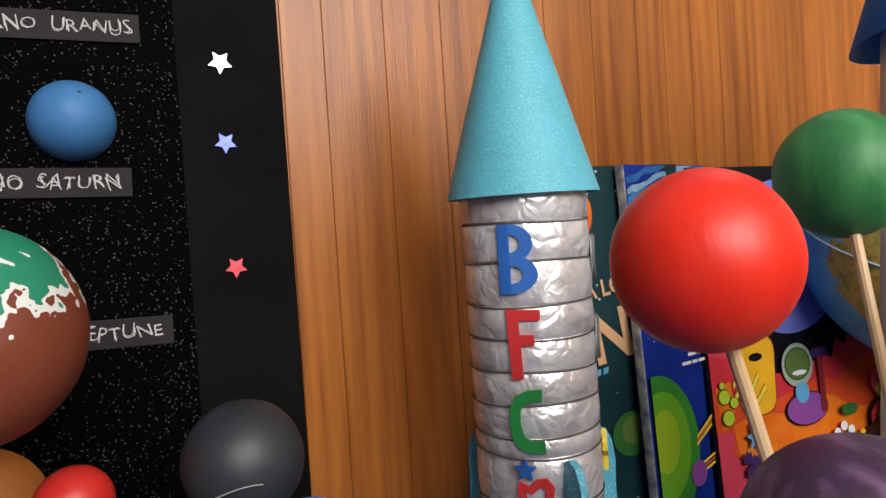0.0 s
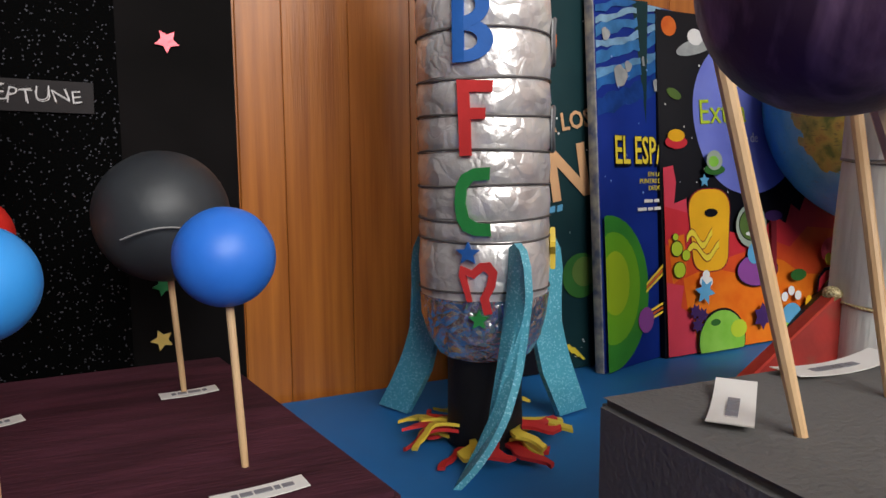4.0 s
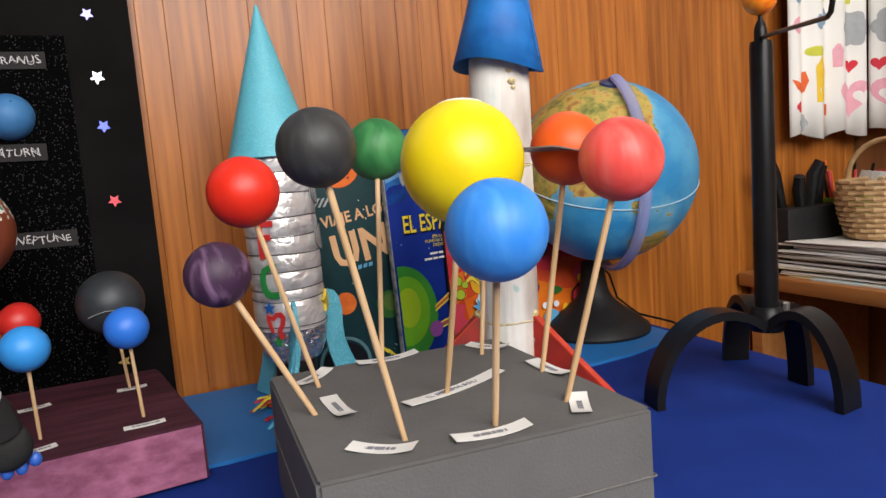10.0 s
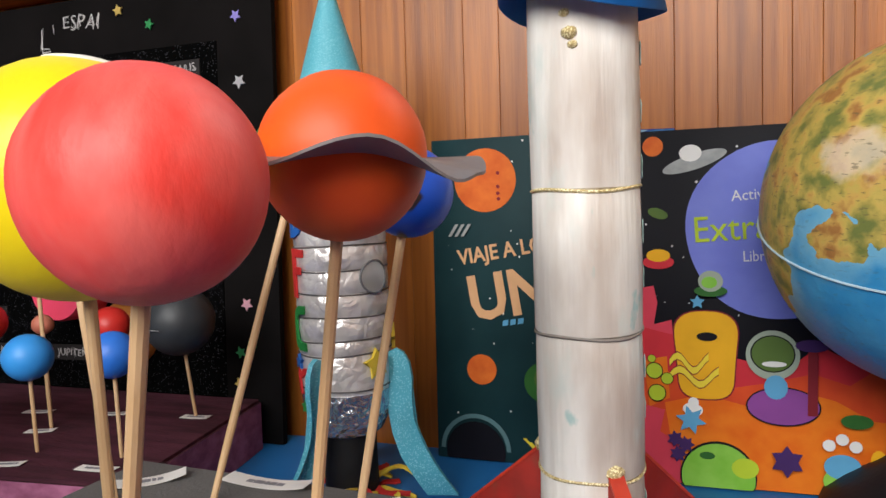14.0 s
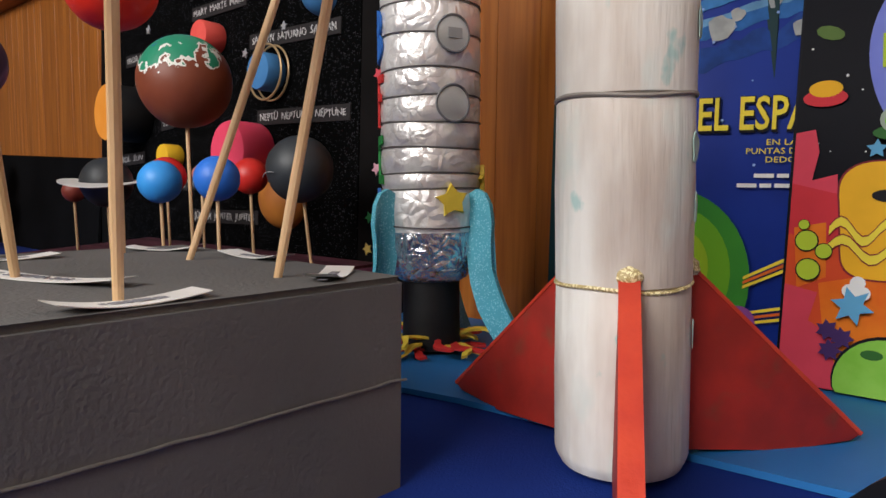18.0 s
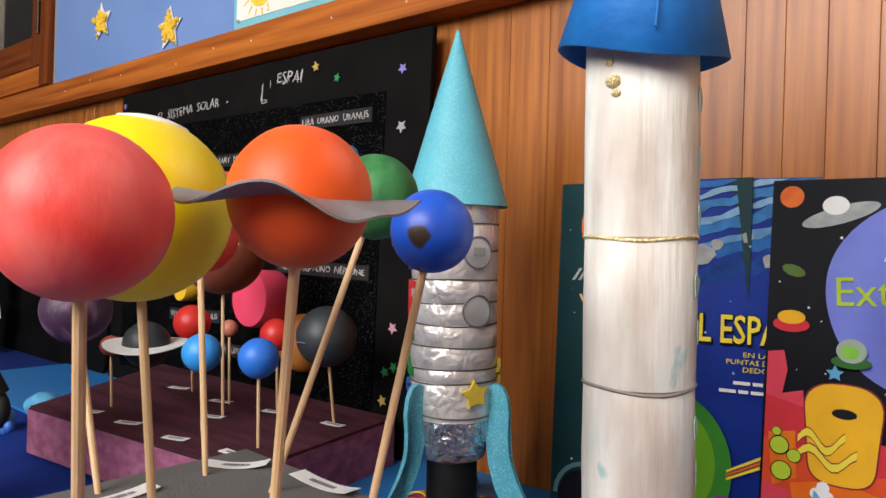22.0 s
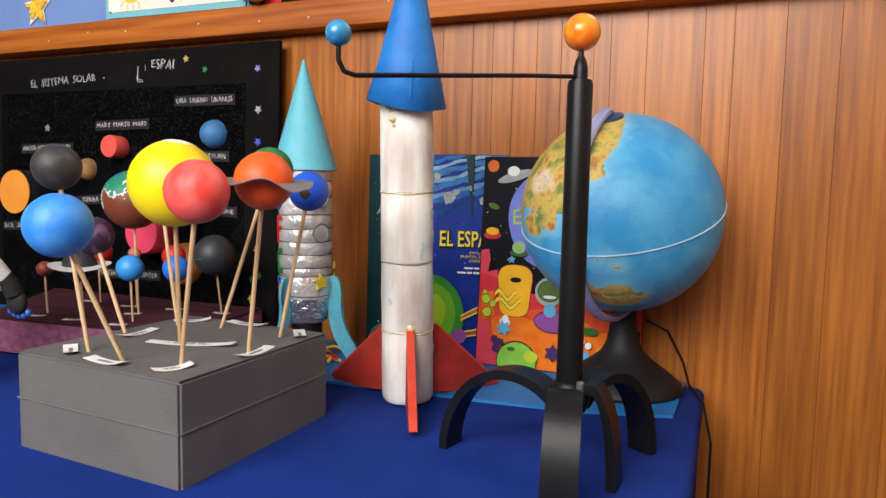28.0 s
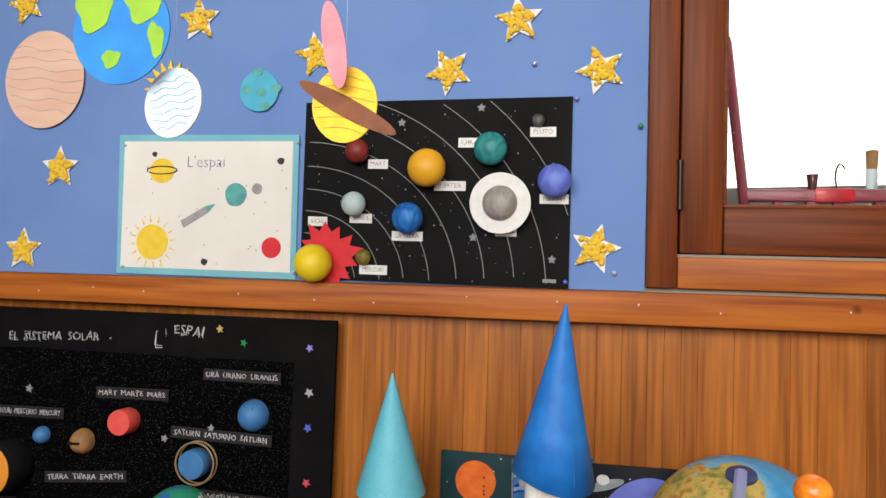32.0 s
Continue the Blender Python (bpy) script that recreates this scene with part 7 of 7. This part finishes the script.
part("back_panel", box(B(), (1.53, -0.529, 0.0), (1.544, -0.013, 0.37)), COUNTER, cab)
CLUTTER = Matrix.Translation((0.434, -0.846, 0.991)) @ Matrix.Scale(0.69, 4) @ Matrix.Translation((-0.394, 0.846, -0.991))
earlier = set(scene.objects)
rnd = random.Random(51)
SHEETS = [tint(mat("paper_sheet_" + n, c, tuple(v * 0.93 for v in c), 20, 0.8, 0.1), 0.08) for n, c in (("white", (0.74, 0.72, 0.68)), ("cream", (0.66, 0.58, 0.42)), ("grey", (0.50, 0.48, 0.46)))]
pile = thing("paper_pile", "untidy tall pile of white and cream drawing papers", "paper pile", Matrix.Translation((1.775, 0.115, 0.673)))
z = 0.0005
for k in range(20):
    h = rnd.uniform(0.002, 0.0055)
    w, d_ = rnd.uniform(0.135, 0.15), rnd.uniform(0.19, 0.21)
    bm = B()
    n = 6
    g = [[bm.verts.new((-w + 2 * w * i / n, -d_ + 2 * d_ * j / n, lay + 0.010 * max(0, (n - i * 2.2) / n) * k / 20)) for i in range(n + 1) for j in (0, n)] for lay in (0, h * 0.85)]
    lo, hi = g
    for i in range(n):
        a = 2 * i
        bm.faces.new((lo[a], lo[a + 1], lo[a + 3], lo[a + 2])), bm.faces.new((hi[a], hi[a + 2], hi[a + 3], hi[a + 1]))
        bm.faces.new((lo[a], lo[a + 2], hi[a + 2], hi[a])), bm.faces.new((lo[a + 1], hi[a + 1], hi[a + 3], lo[a + 3]))
    bm.faces.new((lo[0], hi[0], hi[1], lo[1])), bm.faces.new((lo[-2], lo[-1], hi[-1], hi[-2]))
    part("sheet", bm, SHEETS[0 if k > 12 else rnd.choice((0, 1, 1, 2))], pile, m=pose(rnd.uniform(-0.012, 0.012), rnd.uniform(-0.02, 0.02), z, 0, 0, rnd.uniform(-5, 5)))
    z += h
PILE_TOP = 0.673 + z
for nm, o, c in (("drawing", star(0.06, (0, 0), 0.5, 0.3, 6), D_YELLOW), ("drawing", disc(0.03, 16, (0.03, 0.02), 1.6, 0.5, 0.5), LEAF)):
    part(nm, slab(B(), o, -0.0003, 0.0003), c, pile, "coloured drawing", pose(-0.06, -0.12, z + 0.004 + (0.001 if c is LEAF else 0), 90, 0, 0))
mag = thing("magazine", "flat pale blue magazines on the cabinet top", "magazine", pose(1.72, 0.02, 0.6735, 0, 0, 4))
part("cover", box(B(), (-0.10, -0.16, 0.0), (0.02, 0.20, 0.004), 0.0005), mat("magazine_cover", (0.45, 0.60, 0.66), (0.62, 0.62, 0.55), 25, 0.4, 0.0), mag)
sh = thing("yellow_sheet", "pale yellow paper lying near the cabinet corner", "paper", pose(1.70, 0.20, 0.6735))
part("paper", box(B(), (-0.08, -0.07, 0.0), (0.08, 0.08, 0.0012)), mat("pale_yellow_paper", (0.72, 0.64, 0.36), (0.68, 0.60, 0.32), 20, 0.8), sh)


def pot(name, label, cat, c, r, h, material, m2=None):
    t = thing(name, label, cat, Matrix.Translation(c))
    part("body", lathe(B(), [(r * 0.82, 0.0), (r * 0.9, h * 0.4), (r, h), (r * 0.93, h), (r * 0.82, h * 0.4), (r * 0.75, 0.006)], 24), material, t)
    return t


LIME = mat("lime_plastic", (0.26, 0.40, 0.03), (0.22, 0.34, 0.02), 20, 0.45, 0.05)
t = pot("pencil_cup", "lime green plastic cup stuffed with papers and pens", "pencil cup", (1.875, 0.325, 0.673 + 0.0005), 0.072, 0.160, LIME)
rnd = random.Random(61)
for k in range(10):
    c = rnd.choice((STAR_COL["r"], FOAM_GREEN, BLACK_PLASTIC, I_ORANGE, D_RED))
    a = rnd.uniform(0, 6.28)
    q = Vector((0.02 * math.cos(a), 0.02 * math.sin(a), 0.02))
    part("pen", tube(B(), [q, q + Vector((0.035 * math.cos(a), 0.045 * math.sin(a), rnd.uniform(0.19, 0.23)))], 0.0035, 8), c, t)
for k in range(9):
    a = radians(-95 + k * 6)
    bm = slab(B(), [(0, 0.10), (0.03, 0.10), (0.09 + 0.008 * k, 0.215), (0.06 + 0.008 * k, 0.222)], -0.0004, 0.0004)
    part("folded_paper", bm, SHEETS[0], t, m=Matrix.Rotation(a, 4, "Z") @ Matrix.Translation((-0.01, -0.01 + 0.003 * k, -0.002 * k)))
t = thing("pen_organiser", "black plastic desk organiser with dark tools", "organiser", Matrix.Translation((1.735, 0.350, 0.6735)))
part("body", box(B(), (-0.10, -0.06, 0.0), (0.08, 0.012, 0.15), 0.006), BLACK_MATT, t)
for x, y, h, tl in ((-0.06, -0.02, 0.26, -0.06), (0.0, -0.03, 0.25, 0.03), (-0.03, -0.04, 0.22, -0.02), (0.04, -0.02, 0.24, 0.01)):
    part("tool", tube(B(), [(x, y, 0.10), (x + tl * 0.6, y, h - 0.03), (x + tl, y - 0.01, h)], [0.010, 0.015, 0.012], 10), BLACK_PLASTIC, t)
WICKER = mat("tan_wicker", (0.52, 0.34, 0.17), (0.36, 0.21, 0.09), 40, 0.7, 0.3)
t = thing("wicker_basket", "round tan wicker basket with a hooped handle on the paper pile", "basket", Matrix.Translation((1.815, 0.185, PILE_TOP + 0.004)))
part("base", lathe(B(), [(0.075, 0.0), (0.078, 0.006)], 28), WICKER, t)
for k in range(11):
    rr = 0.078 + 0.018 * math.sin(k / 10 * 2.2)
    part("weave", tube(B(), [((rr + 0.003 * (1 if (i + k) % 2 else -1)) * math.cos(2 * pi * i / 36), (rr + 0.003 * (1 if (i + k) % 2 else -1)) * math.sin(2 * pi * i / 36), 0.010 + 0.0115 * k) for i in range(36)], 0.0055, 6, True), WICKER, t)
part("handle", tube(B(), [(0.0, 0.093 * math.cos(a), 0.13 + 0.085 * math.sin(a)) for a in [pi * k / 16 for k in range(17)]], 0.006, 8), WICKER, t)
t = thing("paper_roll", "white paper sheet standing behind the basket", "paper", Matrix.Translation((2.00, 0.06, 0.6735)))
part("sheet", slab(B(), [(-0.09, 0), (0.07, 0), (0.08, 0.27), (-0.10, 0.28)], -0.001, 0.001), WHITE_PAPER, t, m=Matrix.Rotation(radians(90), 4, "Z"))
# Plain red box in place of a rounded red mesh basket.
t = thing("red_basket", "plain red box for the red mesh basket on the cabinet", "folder", Matrix.Translation((1.985, 0.27, 0.6735)))
part("cover", box(B(), (-0.025, -0.07, 0.0), (0.025, 0.07, 0.215), 0.012), mat("red_basket_colour", (0.42, 0.05, 0.035), (0.36, 0.04, 0.03), 20, 0.5), t)


for ob in set(scene.objects) - earlier:
    if ob.parent is None:
        ob.matrix_world = CLUTTER @ ob.matrix_world


CLOTH = mat("white_curtain_cloth", (0.80, 0.78, 0.74), (0.74, 0.72, 0.68), 8, 0.85, 0.1, bump_scale=600)
PRINTS = {n: plain("print_" + n, c, 0.85) for n, c in (("orange", (0.72, 0.13, 0.03)), ("yellow", (0.80, 0.52, 0.03)), ("grey", (0.36, 0.37, 0.38)), ("lime", (0.56, 0.56, 0.06)), ("pink", (0.78, 0.38, 0.45)), ("blue", (0.22, 0.32, 0.44)), ("red", (0.62, 0.03, 0.05)))}


def heart(r):
    return [(r * 0.0625 * 16 * math.sin(a) ** 3, r * 0.0625 * (13 * math.cos(a) - 5 * math.cos(2 * a) - 2 * math.cos(3 * a) - math.cos(4 * a))) for a in [2 * pi * k / 28 for k in range(28)]]


def blossom(r, petals=6):
    return [(r * (0.82 + 0.2 * abs(math.cos(petals * a / 2))) * math.cos(a), r * (0.82 + 0.2 * abs(math.cos(petals * a / 2))) * math.sin(a)) for a in [2 * pi * k / 48 for k in range(48)]]


def bird(r):
    return [(-r, 0.3 * r), (-0.7 * r, -0.35 * r), (-0.1 * r, -0.75 * r), (0.6 * r, -0.5 * r), (0.9 * r, 0.2 * r), (0.7 * r, 0.85 * r), (0.25 * r, 0.8 * r), (0.2 * r, 0.2 * r), (-0.25 * r, 0.0)]


def crayon(r):
    return [(-0.42 * r, -r), (0.36 * r, -r), (0.45 * r, 0.55 * r), (0.12 * r, 1.1 * r), (-0.12 * r, 1.1 * r), (-0.45 * r, 0.6 * r)]


MOTIFS = [(0.147, 0.113, heart(0.012), "red"), (0.168, 0.062, heart(0.034), "pink"), (0.170, 0.060, heart(0.014), "white"), (0.073, 0.090, crayon(0.036), "yellow"), (0.082, 0.042, [(-0.011, -0.009), (0.010, -0.009), (0.011, 0.009), (-0.010, 0.010)], "orange"),
          (0.016, 0.085, bird(0.024), "orange"), (0.018, 0.048, blossom(0.009, 4), "red"), (0.030, 0.022, blossom(0.016), "grey"), (0.160, 0.173, blossom(0.030), "grey"), (0.020, 0.176, disc(0.014, 18), "pink"), (0.060, 0.136, disc(0.018, 18, (0, 0), 1.0, 0.45), "lime"),
          (0.024, 0.222, blossom(0.015, 5), "blue"), (0.066, 0.182, disc(0.009, 16, (0, 0), 0.8, 1.4), "blue"), (0.086, 0.192, disc(0.010, 16, (0, 0), 0.8, 1.4), "blue"), (0.078, 0.236, bird(0.030), "lime"), (0.140, 0.240, crayon(0.026), "lime"), (0.110, 0.128, crayon(0.018), "pink")]
rnd = random.Random(77)
for (xa, ya), (xb, yb), ph in (((1.345, -0.022), (1.528, -0.022), 0.0), ((1.530, -0.030), (1.530, -0.230), 1.3), ((1.530, -0.236), (1.530, -0.50), 2.1)):
    bm = B()
    n = 40
    ux, uy = (xb - xa) / n, (yb - ya) / n
    ln = math.hypot(ux, uy)

    def cloth(d_, z, proud=0.0):
        f = 0.007 * math.sin(d_ / ln * 0.55 + ph) * (1 - 0.3 * (z - 0.985) / 0.75) + proud
        return xa + ux * d_ / ln - f * abs(uy) / ln, ya + uy * d_ / ln - f * abs(ux) / ln, z

    rows = []
    for j in range(13):
        row = []
        for i in range(n + 1):
            row.append(bm.verts.new(cloth(i * ln, 0.985 + 0.75 * j / 12 + (0.006 * math.sin(i * 0.3 + ph) if j == 0 else 0))))
        rows.append(row)
    for a, b_ in zip(rows, rows[1:]):
        for i in range(n):
            bm.faces.new((a[i], a[i + 1], b_[i + 1], b_[i]))
    c = solo("curtain", bm, CLOTH, "white cotton curtain printed with colourful birds, hearts and flowers", "curtain", group="curtains")
    s_ = c.modifiers.new("cloth", "SOLIDIFY")
    s_.thickness, s_.offset = 0.0012, 0
    width = ln * n
    for up in (0.0, 0.262, 0.524):
        shift = 0.0 if ph == 0.0 and up == 0.0 else rnd.uniform(0, 0.18)
        for u, v, shape, colour in MOTIFS:
            u = (u + shift) % 0.185
            half = max(abs(q[0]) for q in shape)
            if u < half + 0.003:
                u = half + 0.003
            if u + half > width - 0.002 or up + v > 0.74:
                u = width - half - 0.003
            if up + v + 0.04 > 0.75:
                continue
            proud = 0.0013 if colour == "white" else 0.0010
            bm = B()
            bm.faces.new([bm.verts.new((q[0] + u, 0, q[1] + v + up + 0.985)) for q in shape])
            for _ in range(2):
                bmesh.ops.triangulate(bm, faces=bm.faces[:])
                bmesh.ops.subdivide_edges(bm, edges=[e for e in bm.edges if e.calc_length() > 0.006], cuts=1)
            bmesh.ops.triangulate(bm, faces=bm.faces[:])
            for w_ in bm.verts:
                w_.co = cloth(w_.co.x, w_.co.z, proud)
            part("print", bm, CLOTH if colour == "white" else PRINTS[colour], c)

# ---- outside the window ----
fr = thing("balcony_frame", "dark red metal frame outside the window", "frame")
part("rail", box(B(), (1.000, 0.243, 1.4146), (1.55, 0.262, 1.4344), 0.003), RED_METAL, fr)
part("post", tube(B(), [(1.010, 0.25, 0.005), (1.000, 0.25, 1.405), (0.9622, 0.25, 1.7346), (0.92, 0.25, 2.1)], 0.0085, 10), RED_METAL, fr)
part("post", tube(B(), [(1.290, 0.262, 1.43), (1.2676, 0.262, 1.528), (1.2495, 0.262, 1.7175), (1.21, 0.262, 2.1)], 0.007, 10), RED_METAL, fr)
part("sleeve", box(B(), (1.105, 0.241, 1.4130), (1.165, 0.264, 1.4360), 0.003), mat("bright_red_sleeve", (0.42, 0.012, 0.02), (0.34, 0.01, 0.018), 30, 0.4), fr, "bright red plastic sleeve")
for x in (1.045, 1.094, 1.135, 1.195, 1.26):
    part("bar", box(B(), (x, 0.246, 0.005), (x + 0.014, 0.259, 1.4142)), RED_METAL, fr)
t = thing("outside_cup", "small dark red cup on the outer rail", "cup", Matrix.Translation((1.1038, 0.2525, 1.4347)))
part("body", lathe(B(), [(0.0068, 0.0), (0.0074, 0.012), (0.0092, 0.025), (0.0080, 0.025)], 16), mat("dark_red_cup", (0.07, 0.012, 0.018), (0.05, 0.01, 0.014), 30, 0.5), t)
t = thing("outside_hook", "thin bent wire hook on the outer rail", "hook", Matrix.Translation((1.1399, 0.2525, 1.4347)))
part("wire", tube(B(), [(0.001, 0, 0), (-0.002, 0, 0.018), (-0.0005, 0, 0.033), (0.004, 0, 0.043), (0.009, 0, 0.040), (0.013, 0, 0.033)], 0.0016, 8), mat("rusty_wire", (0.10, 0.025, 0.03), (0.06, 0.02, 0.02), 60, 0.6), t)
t = thing("outside_brush", "short brush with a pale handle standing on the outer rail", "brush", Matrix.Translation((1.1918, 0.2525, 1.4347)))
part("handle", lathe(B(), [(0.0080, 0.0), (0.0085, 0.004), (0.0085, 0.030), (0.0078, 0.033)], 16), mat("pale_blue_handle", (0.42, 0.50, 0.52), (0.36, 0.44, 0.46), 40, 0.5), t)
part("bristles", lathe(B(), [(0.0078, 0.0331), (0.0088, 0.045), (0.0092, 0.063), (0.006, 0.064)], 16), mat("tan_bristles", (0.30, 0.16, 0.05), (0.20, 0.10, 0.03), 300, 0.8, 0.4), t)
t = thing("outside_jar", "cloudy plastic jar on the outer rail", "jar", Matrix.Translation((1.256, 0.2525, 1.4347)))
part("body", lathe(B(), [(0.010, 0.0), (0.0115, 0.004), (0.0115, 0.018), (0.006, 0.025), (0.0035, 0.040), (0.002, 0.041)], 18), mat("cloudy_plastic", (0.55, 0.52, 0.50), (0.48, 0.45, 0.44), 40, 0.4), t)
